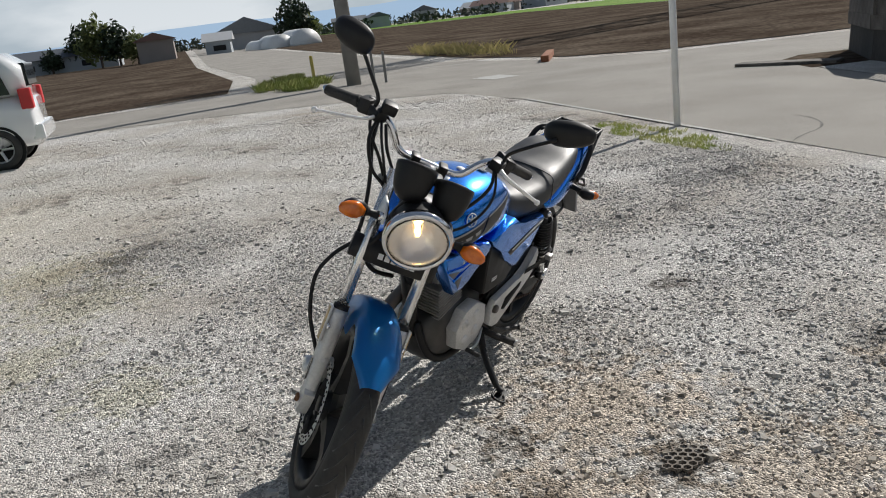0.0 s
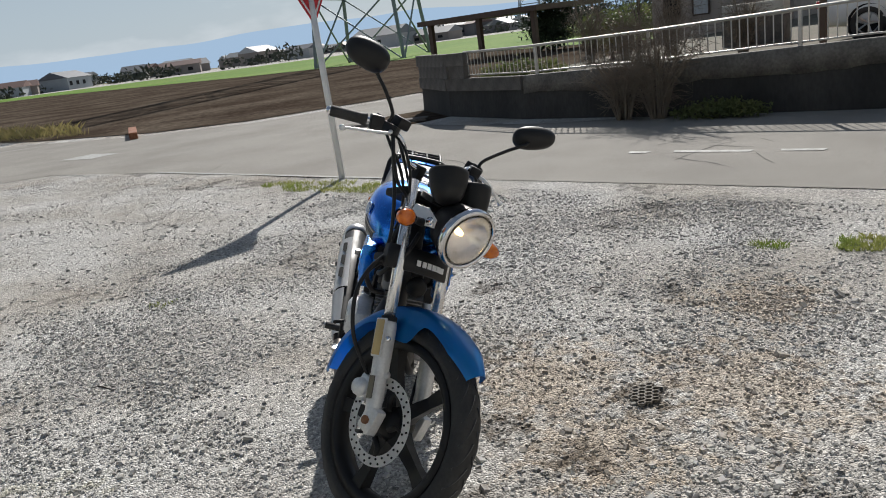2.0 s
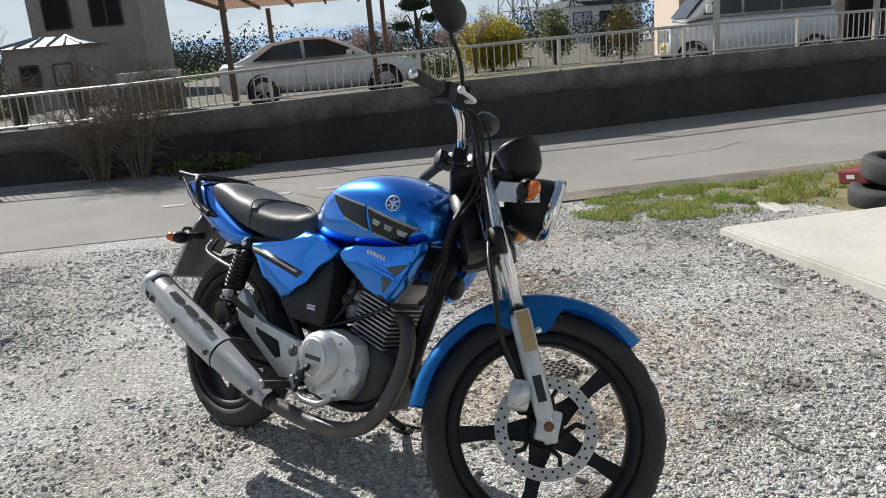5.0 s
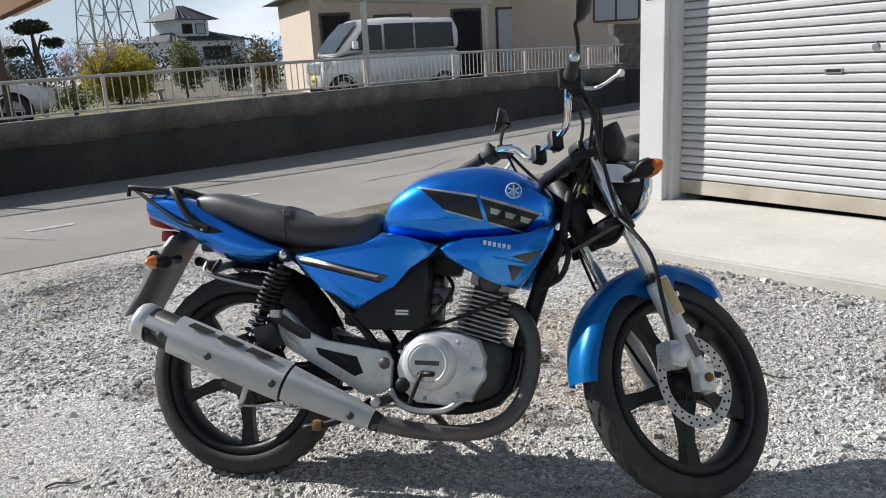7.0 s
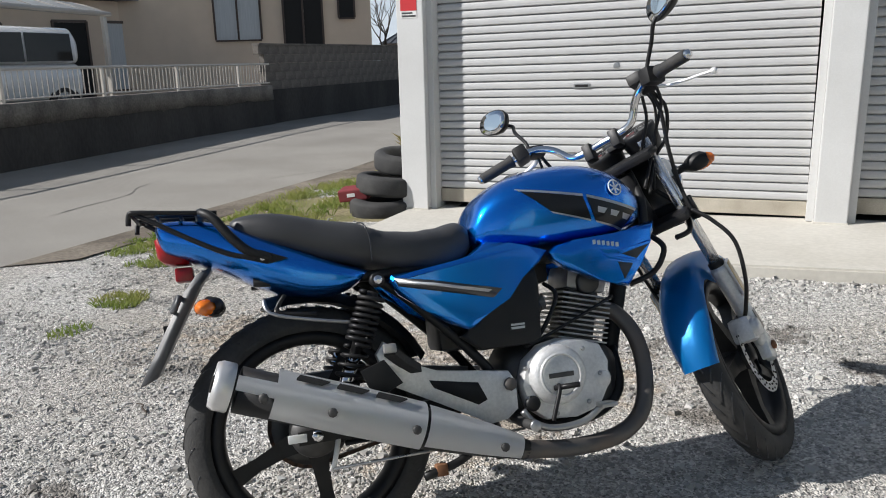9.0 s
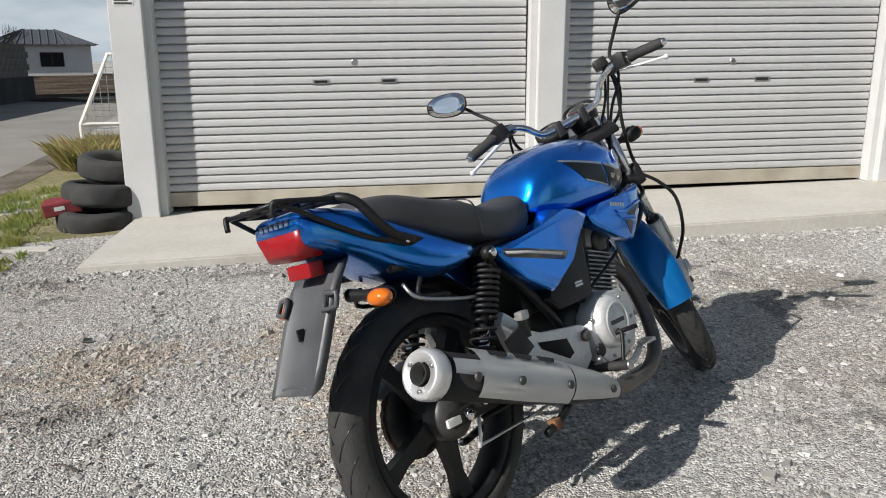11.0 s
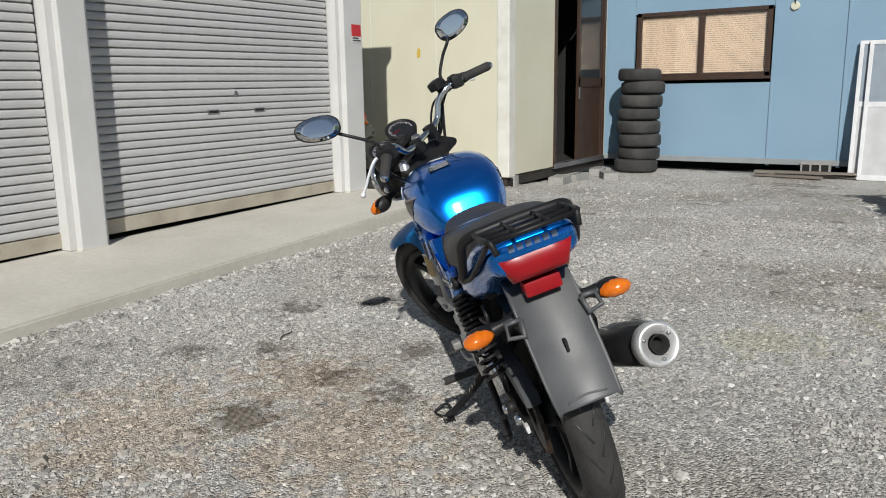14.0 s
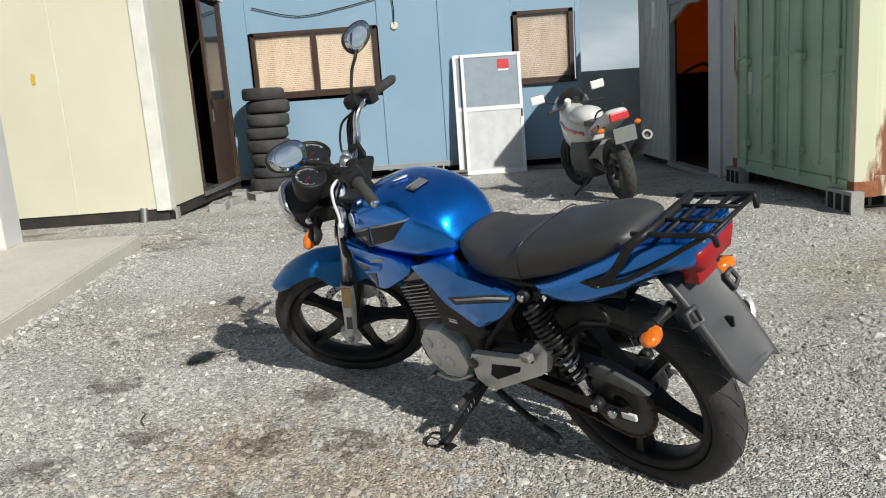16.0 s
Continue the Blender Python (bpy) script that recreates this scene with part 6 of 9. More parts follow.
def lattice_tower(m, w, h, label, levels=9, r=0.14):
    t = empty("power_tower", m)
    tagged(t, label, "power tower")
    def corner(i, f):
        s = w / 2 * (1 - 0.82 * f)
        sx, sy = ((1, 1), (-1, 1), (-1, -1), (1, -1))[i % 4]
        return Vector((sx * s, sy * s, h * f))
    fs = [1 - (1 - k / levels) ** 1.35 for k in range(levels + 1)]
    for i in range(4):
        part("leg", tube([corner(i, f) for f in fs], r, 6), M_lattice, t)
        bm = bmesh.new()
        for f0, f1 in zip(fs, fs[1:]):
            tube([corner(i, f0), corner(i + 1, f1)], r * 0.5, 4, bm=bm)
            tube([corner(i + 1, f0), corner(i, f1)], r * 0.5, 4, bm=bm)
            tube([corner(i, f1), corner(i + 1, f1)], r * 0.55, 4, bm=bm)
        tagged(part("bracing", bm, M_lattice, t), kind="stuff")
    for f in (0.62, 0.76, 0.9):
        part("cross_arm", tube([(-w * 0.75, 0, h * f), (0, 0, h * f + 0.5), (w * 0.75, 0, h * f)], r * 0.8, 5), M_lattice, t)
    return t


lattice_tower(pose(-51, -48.5, -0.3, 0, 0, 25), 8.5, 42, "tall grey lattice power tower standing in the crop field", r=0.17)
for x, y, h in ((-242, 56, 44), (-240, 63, 46), (-255, 80, 42), (-230, -150, 40)):
    lattice_tower(pose(x, y, 0, 0, 0, 30), 8, h, "distant lattice power tower", 7, 0.2)
M_farwood = material("far_trees", (0.045, 0.055, 0.04), 0.9, second=(0.08, 0.085, 0.06), scale=0.3, amount=0.8)
RN = random.Random(5)
FARW = [material("far_wall_%d" % k, c, 0.8, second=tuple(v * 0.8 for v in c), scale=0.5, amount=0.5) for k, c in enumerate(((0.42, 0.42, 0.42), (0.25, 0.22, 0.20), (0.33, 0.36, 0.38), (0.16, 0.15, 0.15)))]
FARR = [material("far_roof_%d" % k, c, 0.6) for k, c in enumerate(((0.10, 0.11, 0.13), (0.20, 0.21, 0.22), (0.42, 0.43, 0.44), (0.17, 0.10, 0.08)))]


def far_house(x, y, w, d, h, r, wm, rm, label="small distant farm building with a pitched roof"):
    o = empty("far_building", pose(x, y, -0.3, 0, 0, r))
    tagged(o, label, "building")
    part("wall", box((-w / 2, -d / 2, 0), (w / 2, d / 2, h)), wm, o)
    part("roof", prism([(-w / 2 - 0.5, h), (w / 2 + 0.5, h), (w / 2, h + 0.2), (0, h + w * 0.22), (-w / 2, h + 0.2)], -d / 2 - 0.4, d / 2 + 0.4), rm, o)
    for k in range(max(1, int(d / 4))):
        part("window", box((w / 2, -d / 2 + 1 + k * 4, h * 0.35), (w / 2 + 0.05, -d / 2 + 2.6 + k * 4, h * 0.7)), M_dark, o)


for k in range(46):
    a = radians(RN.uniform(150, 232))
    r = RN.uniform(230, 420)
    x, y = 2 - math.sin(a) * -1 * r * -1, 4 + math.cos(a) * r
    x = 2 - r * math.sin(radians(RN.uniform(4, 62)))
    y = 4 - math.sqrt(max(1, r * r - (x - 2) ** 2))
    far_house(x, y, RN.uniform(6, 11), RN.uniform(8, 16), RN.uniform(2.2, 4.2), RN.uniform(0, 180), RN.choice(FARW), RN.choice(FARR))
far_house(6.6, -104, 4.4, 5, 2.9, 0, FARW[1], FARR[3], "brown barn at the far end of the field")
far_house(-1.2, -106, 5, 3.2, 1.9, 85, FARW[2], FARR[2], "long low shed with a white roof")
far_house(-6.0, -126, 11, 5, 2.6, 0, FARW[0], FARR[1], "grey storehouse beyond the fields")
far_house(22, -124, 6, 18, 2.3, 88, FARW[2], FARR[0], "long dark shed behind the ploughed field")
for x, y, w in ((-7.6, -95, 3.2), (-10.5, -94.5, 3.8), (-6.0, -99, 2.4)):
    g = empty("greenhouse", pose(x, y, -0.3, 0, 0, 12))
    tagged(g, "white plastic tunnel greenhouse", "greenhouse")
    part("tunnel", loft([[Vector((w / 2 * math.cos(t), yy, w * 0.55 * math.sin(t))) for t in (math.pi * i / 12 for i in range(13))] for yy in (-3, -1, 1, 3)], closed=True), M_signwhite, g, smooth=ISL)
for i, (x, y, h) in enumerate(((12, -112, 6.5), (14.5, -113, 7.5), (17.5, -122, 7), (9.5, -110, 5), (-12.5, -114, 7.5), (-14.5, -115, 5), (22, -120, 4), (30, -116, 4.5))):
    plant("far_tree", (x, y, -0.3), [(0, 0, h * 0.55, h * 0.28, h * 0.28, h * 0.40), (h * 0.18, 0, h * 0.4, h * 0.22, h * 0.22, h * 0.28), (-h * 0.2, 0, h * 0.45, h * 0.2, h * 0.2, h * 0.3)], 900, h * 0.055, M_leaf if i % 2 else M_pine, "distant round-headed evergreen tree", "tree", height=h * 0.5, tr=0.2)
blobs = []
for k in range(150):
    r = RN.uniform(240, 420)
    th = radians(RN.uniform(-12, 80))
    blobs.append((2 - r * math.sin(th), 4 - r * math.cos(th), RN.uniform(0.6, 2.0), RN.uniform(3, 9), RN.uniform(3, 9), RN.uniform(1.2, 3.2)))
q, f = leaf_cloud(blobs, 9000, 0.9)
tagged(new("far_woods", raw_mesh("far_woods", q, f, M_farwood)), "low dark woods along the horizon", "woods", kind="stuff")
blobs = []
for k in range(60):
    y = RN.uniform(-40, 60)
    blobs.append((RN.uniform(-75, -50), y, 1.2, 4, 4, RN.uniform(1.0, 2.6)))
q, f = leaf_cloud(blobs, 48000, 0.13)
tagged(new("garden_woods", raw_mesh("garden_woods", q, f, M_farwood)), "garden trees and hedges far behind the houses", "woods", kind="stuff")
# Haze and daylight are put into a flat blue glow that takes no sun.
M_mount = bpy.data.materials.new("mountain_haze_glow")
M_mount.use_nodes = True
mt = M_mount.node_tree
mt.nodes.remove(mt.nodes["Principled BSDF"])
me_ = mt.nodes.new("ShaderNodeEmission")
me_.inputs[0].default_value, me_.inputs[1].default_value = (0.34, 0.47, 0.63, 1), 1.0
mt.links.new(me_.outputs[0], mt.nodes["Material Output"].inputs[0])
bm = bmesh.new()
prev = None
for k in range(181):
    th = radians(-40 + k)
    r = 2600
    hh = 92 + 45 * noise.noise(Vector((k * 0.055, 3.3, 0))) + 18 * noise.noise(Vector((k * 0.21, 1.3, 0))) + 34 * math.exp(-((k - 82) / 26) ** 2)
    x, y = 2 - r * math.sin(th), 4 - r * math.cos(th)
    a, b = bm.verts.new((x, y, -20)), bm.verts.new((x * 1.06, y * 1.06, max(14, hh * 0.66)))
    if prev:
        bm.faces.new((prev[0], a, b, prev[1]))
    prev = (a, b)
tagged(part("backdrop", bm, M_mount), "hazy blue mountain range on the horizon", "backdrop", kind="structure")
sheet("far_land", [(-400, -300), (-60, -330), (8, -330), (110, -200), (400, -200), (400, -410), (-400, -410)], 0.06, M_grass, "dull far farmland", "land")

# ---- the blue motorcycle ----
M_blue = material("blue_metallic_paint", (0.001, 0.215, 0.80), 0.26, 0.93, second=(0.001, 0.198, 0.73), scale=5, amount=0.5, coat=1.0, spec=0.5)
M_black = material("black_plastic", (0.012, 0.012, 0.013), 0.46, spec=0.3, second=(0.022, 0.021, 0.020), scale=14, amount=0.6, rough_var=0.12)
M_frame = material("black_frame_paint", (0.010, 0.010, 0.011), 0.48, spec=0.3, second=(0.02, 0.019, 0.018), scale=20, amount=0.6, rough_var=0.1)
M_greyplastic = material("faded_grey_plastic", (0.062, 0.065, 0.070), 0.5, second=(0.09, 0.092, 0.095), scale=7, amount=0.8, fine=0.05, rough_var=0.1)
M_vinyl = material("black_seat_vinyl", (0.036, 0.036, 0.038), 0.50, second=(0.055, 0.055, 0.057), scale=9, amount=0.6, bump=0.06, bump_scale=320, rough_var=0.12)
M_rubber = material("tyre_rubber", (0.022, 0.022, 0.022), 0.75, second=(0.05, 0.047, 0.043), scale=10, amount=0.7, fine=0.15, bump=0.15, bump_scale=150)
M_chrome = material("chrome", (0.75, 0.75, 0.76), 0.08, 1.0, second=(0.6, 0.6, 0.6), scale=15, amount=0.4, rough_var=0.05)
M_alu_cast = material("cast_aluminium", (0.70, 0.70, 0.695), 0.42, 0.35, second=(0.57, 0.565, 0.55), scale=12, amount=0.7, fine=0.08, bump=0.12, bump_scale=180, rough_var=0.1)
M_silver = material("silver_paint", (0.84, 0.84, 0.835), 0.42, 0.25, second=(0.76, 0.755, 0.75), scale=6, amount=0.7, coat=0.3, rough_var=0.08)
M_pipe = material("heat_dulled_pipe", (0.105, 0.098, 0.092), 0.5, 0.45, second=(0.17, 0.135, 0.11), scale=9, amount=0.8, rough_var=0.12)
M_engine = material("dark_engine_metal", (0.06, 0.06, 0.06), 0.5, 0.6, second=(0.12, 0.115, 0.11), scale=18, amount=0.7, rough_var=0.1)
M_fin = material("bare_alloy_fin", (0.40, 0.39, 0.38), 0.42, 0.5, second=(0.26, 0.25, 0.24), scale=22, amount=0.7, rough_var=0.1)
M_amber = material("amber_lens", (0.58, 0.12, 0.006), 0.15, coat=0.7, second=(0.80, 0.22, 0.01), scale=60, amount=0.6)
M_redlens = material("red_lens", (0.30, 0.003, 0.008), 0.34, coat=0.15, second=(0.22, 0.002, 0.006), scale=40, amount=0.5)
M_reflector = material("faded_reflector", (0.50, 0.36, 0.15), 0.3, coat=0.6, second=(0.42, 0.28, 0.10), scale=20, amount=0.6)
M_decal_black = material("black_decal", (0.018, 0.018, 0.02), 0.3, coat=0.6)
M_decal_silver = material("silver_decal", (0.62, 0.63, 0.64), 0.3, 0.5)
M_decal_white = material("white_decal", (0.78, 0.78, 0.78), 0.35)
M_chain = material("oily_rusty_chain", (0.035, 0.028, 0.024), 0.6, 0.5, second=(0.12, 0.06, 0.035), scale=60, amount=0.7)
M_rust = material("rusty_steel", (0.16, 0.07, 0.035), 0.8, 0.3, second=(0.28, 0.14, 0.07), scale=25, amount=0.8)
M_forkchrome = material("bright_fork_chrome", (0.82, 0.82, 0.82), 0.22, 0.8, second=(0.74, 0.74, 0.74), scale=15, amount=0.4)
M_mirror = bpy.data.materials.new("mirror_glass")
M_mirror.use_nodes = True
mb = M_mirror.node_tree.nodes["Principled BSDF"]
mb.inputs["Base Color"].default_value, mb.inputs["Metallic"].default_value, mb.inputs["Roughness"].default_value = (0.82, 0.86, 0.9, 1), 1, 0.02
M_lens = glass("headlamp_glass", (0.97, 0.98, 1.0), 0.12)

PHI, LEAN = radians(41.15), radians(18.4)
dv = Vector((math.cos(PHI), math.sin(PHI), 0))
rh = Vector((math.sin(PHI), -math.cos(PHI), 0))
rv = rh * math.cos(LEAN) + Vector((0, 0, math.sin(LEAN)))
uv = Vector((0, 0, math.cos(LEAN))) - rh * math.sin(LEAN)
BIKE = Matrix.Translation((-0.053, 2.278, 0.004)) @ Matrix((dv, -rv, uv)).transposed().to_4x4() @ Matrix.Scale(1.03, 4)
bike = empty("motorcycle", BIKE)
tagged(bike, "blue motorcycle leaning on its side stand on the gravel", "motorcycle")
AX0, AXD = Vector((1.38, 0, 0)), Vector((-0.444, 0, 0.896)).normalized()
ST = Matrix.Translation(AX0) @ Matrix.Rotation(radians(41.8), 4, AXD) @ Matrix.Translation(-AX0)


def oval(x, zb, zt, w, n=24, p=2.4, q=2.4, y=0.0):
    """A ring across x: width 2w, from zb to zt, with a squarish or round shape."""
    zc, h = (zb + zt) / 2, (zt - zb) / 2
    pts = []
    for i in range(n):
        a = 2 * math.pi * i / n
        c, s = math.cos(a), math.sin(a)
        e = p if s > 0 else q
        pts.append(Vector((x, y + w * math.copysign(abs(c) ** (2 / e), c), zc + h * math.copysign(abs(s) ** (2 / e), s))))
    return pts


def fill(table, k=5):
    """More stations between the given ones, smoothly."""
    return [tuple(v) for v in curve3(table, k)]


def curve3(table, k):
    t = [np.array(r, float) for r in table]
    out = []
    for i in range(len(t) - 1):
        a, b, c, d = t[max(0, i - 1)], t[i], t[i + 1], t[min(len(t) - 1, i + 2)]
        for j in range(k):
            f = j / k
            out.append(0.5 * (2 * b + (c - a) * f + (2 * a - 5 * b + 4 * c - d) * f * f + (3 * b - a - 3 * c + d) * f ** 3))
    out.append(t[-1])
    return out


def put(name, bm, mat, parent=None, label="", smooth=ISL, st=False):
    if st:
        bm.transform(ST)
    return part(name, bm, mat, parent or bike, label, smooth)


def bolt(p, d, r=0.008, mat=None, parent=None, st=False, h=0.006):
    return put("bolt", lathe([(0.0, h), (r * 0.85, h), (r, h * 0.6), (r, 0.0)], 8, m=along(p, d)), mat or M_chrome, parent, st=st)


# -- wheels --
def wheel(cx, cz, R, w, st, rear):
    m = along((cx, 0, cz), (0, 1, 0))
    wh = put("rear_wheel" if rear else "front_wheel", lathe([(R * 0.70, -w * 0.36), (R * 0.735, -w * 0.44), (R * 0.80, -w * 0.43), (R * 0.785, -w * 0.30), (R * 0.72, -w * 0.22), (R * 0.70, 0), (R * 0.72, w * 0.22), (R * 0.785, w * 0.30), (R * 0.80, w * 0.43), (R * 0.735, w * 0.44), (R * 0.70, w * 0.36), (R * 0.685, 0)], 56, m=m, close=True), M_frame, label="black cast alloy wheel with five spokes", st=st)
    prof = []
    for i in range(15):
        a = math.pi * (i / 14)
        prof.append((R - w * 0.62 + w * 0.62 * math.sin(a) ** 0.85, -w * 0.5 * math.copysign(abs(math.cos(a)) ** 0.8, math.cos(a))))
    prof = [(R * 0.79, -w * 0.36)] + prof + [(R * 0.79, w * 0.36)]
    put("tyre", lathe(prof, 72, m=m, close=True), M_rubber, wh, "worn black road tyre", st=st)
    # raised tread blocks between curved grooves
    bm = bmesh.new()
    n = 26 if rear else 30
    for k in range(n):
        for side in (-1, 1):
            a0 = 2 * math.pi * (k + (0.5 if side > 0 else 0)) / n
            pts = []
            for j in range(6):
                f = j / 5
                ang = a0 + f * 0.26
                off = side * w * (0.05 + 0.38 * f)
                rr = R + 0.0012 - 0.62 * w * (1 - math.sqrt(max(0, 1 - (off / (w * 0.5)) ** 2))) * 0.92
                pts.append(m @ Vector((rr * math.cos(ang), rr * math.sin(ang), off)))
            tube(pts, 0.0028, 4, bm=bm)
    put("tread_groove", bm, M_decal_black, wh, st=st)
    for k in range(5):
        a = 2 * math.pi * k / 5 + (0.838 if rear else 0.942)
        ca, sa = math.cos(a), math.sin(a)
        rings = []
        for rr, wid, th in ((0.045, 0.030, 0.030), (0.09, 0.021, 0.022), (R * 0.5, 0.017, 0.018), (R * 0.72, 0.023, 0.026)):
            c = Vector((rr * ca, rr * sa, 0))
            t = Vector((-sa, ca, 0)) * wid
            rings.append([m @ (c + t + Vector((0, 0, -th))), m @ (c + t * 0.6 + Vector((0, 0, th))), m @ (c - t * 0.6 + Vector((0, 0, th))), m @ (c - t + Vector((0, 0, -th)))])
        put("spoke", loft(rings), M_frame, wh, st=st, smooth=None)
    hubw = 0.07 if rear else 0.055
    put("hub", lathe([(0.0, -hubw), (0.03, -hubw), (0.05, -hubw * 0.5), (0.05, hubw * 0.5), (0.03, hubw), (0.0, hubw)], 24, m=m), M_frame, wh, st=st)
    return wh, m


RX, RZ, RR = -0.006, 0.297, 0.311
FX, FZ, FR = 1.295, 0.317, 0.309
RW, RM = wheel(RX, RZ, RR, 0.098, False, True)
FW, FM = wheel(FX, FZ, FR, 0.084, True, False)
# rear drum, sprocket and chain
put("brake_drum", lathe([(0.0, -0.086), (0.028, -0.084), (0.058, -0.070), (0.062, -0.055), (0.062, -0.02)], 32, m=RM), M_engine, RW, "dull aluminium brake drum")
bm = lathe([(0.030, 0.070), (0.100, 0.070), (0.104, 0.074), (0.100, 0.078), (0.030, 0.078)], 42, m=RM, close=True)
put("sprocket", bm, M_engine, RW, "steel chain sprocket")
chain = []
for a in range(0, 13):
    t = math.pi / 2 + math.pi * a / 12
    chain.append((RX + 0.105 * math.cos(t), 0.074, RZ + 0.105 * math.sin(t)))
for a in range(0, 7):
    t = -math.pi / 2 + math.pi * a / 6
    chain.append((0.53 + 0.035 * math.cos(t), 0.074, 0.335 + 0.035 * math.sin(t)))
bm = bmesh.new()
loop = [Vector(p) for p in chain]
links = []
for a, b in zip(loop, loop[1:] + loop[:1]):
    n = max(1, int((b - a).length / 0.0135))
    links += [a.lerp(b, k / n) for k in range(n)]
for i, p in enumerate(links):
    d = (links[(i + 1) % len(links)] - p)
    if d.length < 1e-5:
        continue
    r = math.atan2(d.z, d.x)
    box((-0.0075, -0.0045 - 0.002 * (i % 2), -0.0048), (0.0075, 0.0045 + 0.002 * (i % 2), 0.0048), 0, bm, Matrix.Translation(p + d / 2) @ Matrix.Rotation(-r, 4, "Y"))
put("chain", bm, M_chain, label="rusty drive chain", smooth=None)
for s in (1, -1):
    put("swingarm", loft([[Vector((x, s * (y - wy), z - hz)), Vector((x, s * (y + wy), z - hz)), Vector((x, s * (y + wy), z + hz)), Vector((x, s * (y - wy), z + hz))] for x, y, z, wy, hz in ((0.50, 0.085, 0.335, 0.016, 0.022), (0.30, 0.098, 0.322, 0.013, 0.020), (0.06, 0.100, RZ + 0.003, 0.012, 0.019), (RX - 0.045, 0.100, RZ - 0.004, 0.010, 0.016))]), M_frame, smooth=None)
    bolt((RX, s * 0.112, RZ), (0, s, 0), 0.015, M_chrome, h=0.014)
    put("chain_adjuster", box((RX - 0.07, s * 0.108 - 0.005, RZ - 0.012), (RX - 0.025, s * 0.108 + 0.005, RZ + 0.008), 0.003), M_silver)
bm = prism([(0.44, 0.395), (0.30, 0.415), (0.13, 0.435), (0.00, 0.433), (-0.10, 0.395), (-0.125, 0.375), (-0.10, 0.365), (0.0, 0.395), (0.13, 0.398), (0.44, 0.365)], 0.058, 0.100, 0.008)
put("chain_guard", bm, M_greyplastic, label="grey chain guard")
# brake rod, arm and torque link
put("brake_arm", tube([(0.05, -0.095, 0.300), (0.03, -0.098, 0.225), (0.02, -0.098, 0.205)], 0.009, 8, flat=0.5), M_silver)
put("brake_rod", tube([(0.02, -0.100, 0.210), (0.26, -0.105, 0.215), (0.52, -0.115, 0.235)], 0.004, 6), M_steel)
put("torque_link", tube([(0.06, -0.092, 0.265), (0.36, -0.100, 0.275)], 0.008, 8, flat=0.5), M_frame)

# -- shock absorbers --
for s in (1, -1):
    a, b = Vector((0.172, s * 0.135, 0.652)), Vector((0.035, s * 0.120, 0.318))
    d = (b - a).normalized()
    sh = put("shock_absorber", tube([a + d * 0.03, a + d * 0.20], 0.014, 12), M_black, label="twin rear shock absorber with black spring")
    put("damper_body", tube([a + d * 0.19, b - d * 0.04], 0.0175, 14), M_chrome, sh)
    side = d.orthogonal().normalized()
    up = d.cross(side)
    for name, t0, t1, turns, r, wire, mt in (("upper_spring", 0.035, 0.165, 9, 0.030, 0.0055, M_black), ("lower_spring", 0.17, 0.275, 4.5, 0.029, 0.005, M_frame)):
        pts = []
        for i in range(int(turns * 14)):
            f = i / (turns * 14)
            an = f * turns * 2 * math.pi
            pts.append(a + d * (t0 + (t1 - t0) * f) + (side * math.cos(an) + up * math.sin(an)) * r)
        put(name, tube(pts, wire, 6), mt, sh)
    for p in (a, b):
        put("eye", lathe([(0.008, -0.014), (0.018, -0.014), (0.018, 0.014), (0.008, 0.014)], 16, m=along(p, (0, 1, 0)), close=True), M_black, sh)
        bolt(p + Vector((0, s * 0.014, 0)), (0, s, 0), 0.012, M_chrome, sh, h=0.009)

# -- frame --
put("down_tube", tube([(0.955, 0, 0.735), (0.905, 0, 0.60), (0.85, 0, 0.42), (0.835, 0, 0.35)], 0.024, 12), M_frame)
put("backbone", tube([(0.95, 0, 0.79), (0.70, 0, 0.745), (0.50, 0, 0.70)], 0.026, 10), M_frame)
put("steering_head", tube([AX0 + AXD * 0.80, AX0 + AXD * 0.98], 0.036, 16), M_frame)
for s in (1, -1):
    put("seat_rail", tube([(0.56, s * 0.06, 0.68), (0.30, s * 0.095, 0.675), (0.16, s * 0.105, 0.665), (-0.12, s * 0.09, 0.68)], 0.014, 8, 4), M_frame)
    put("rear_stay", tube([(0.47, s * 0.09, 0.36), (0.40, s * 0.10, 0.45), (0.25, s * 0.103, 0.60), (0.17, s * 0.106, 0.66)], 0.013, 8, 4), M_frame)
    put("cradle_tube", tube([(0.84, s * 0.02, 0.40), (0.82, s * 0.07, 0.29), (0.72, s * 0.09, 0.235), (0.55, s * 0.09, 0.24), (0.47, s * 0.09, 0.33)], 0.014, 8, 4), M_frame)
put("grab_wire", tube([(-0.10, -0.10, 0.635), (-0.09, -0.125, 0.60), (0.0, -0.128, 0.575), (0.11, -0.125, 0.555)], 0.005, 6, 4), M_steel)
put("inner_fender", loft([[Vector((RX + (0.345 + 0.008 * abs(j - 4) * -1) * math.cos(t), 0.017 * (j - 4), RZ + 0.008 + (0.345 - 0.008 * abs(j - 4)) * math.sin(t))) for j in range(9)] for t in (radians(25 + i * 10) for i in range(9))], closed=False, caps=False), M_black)

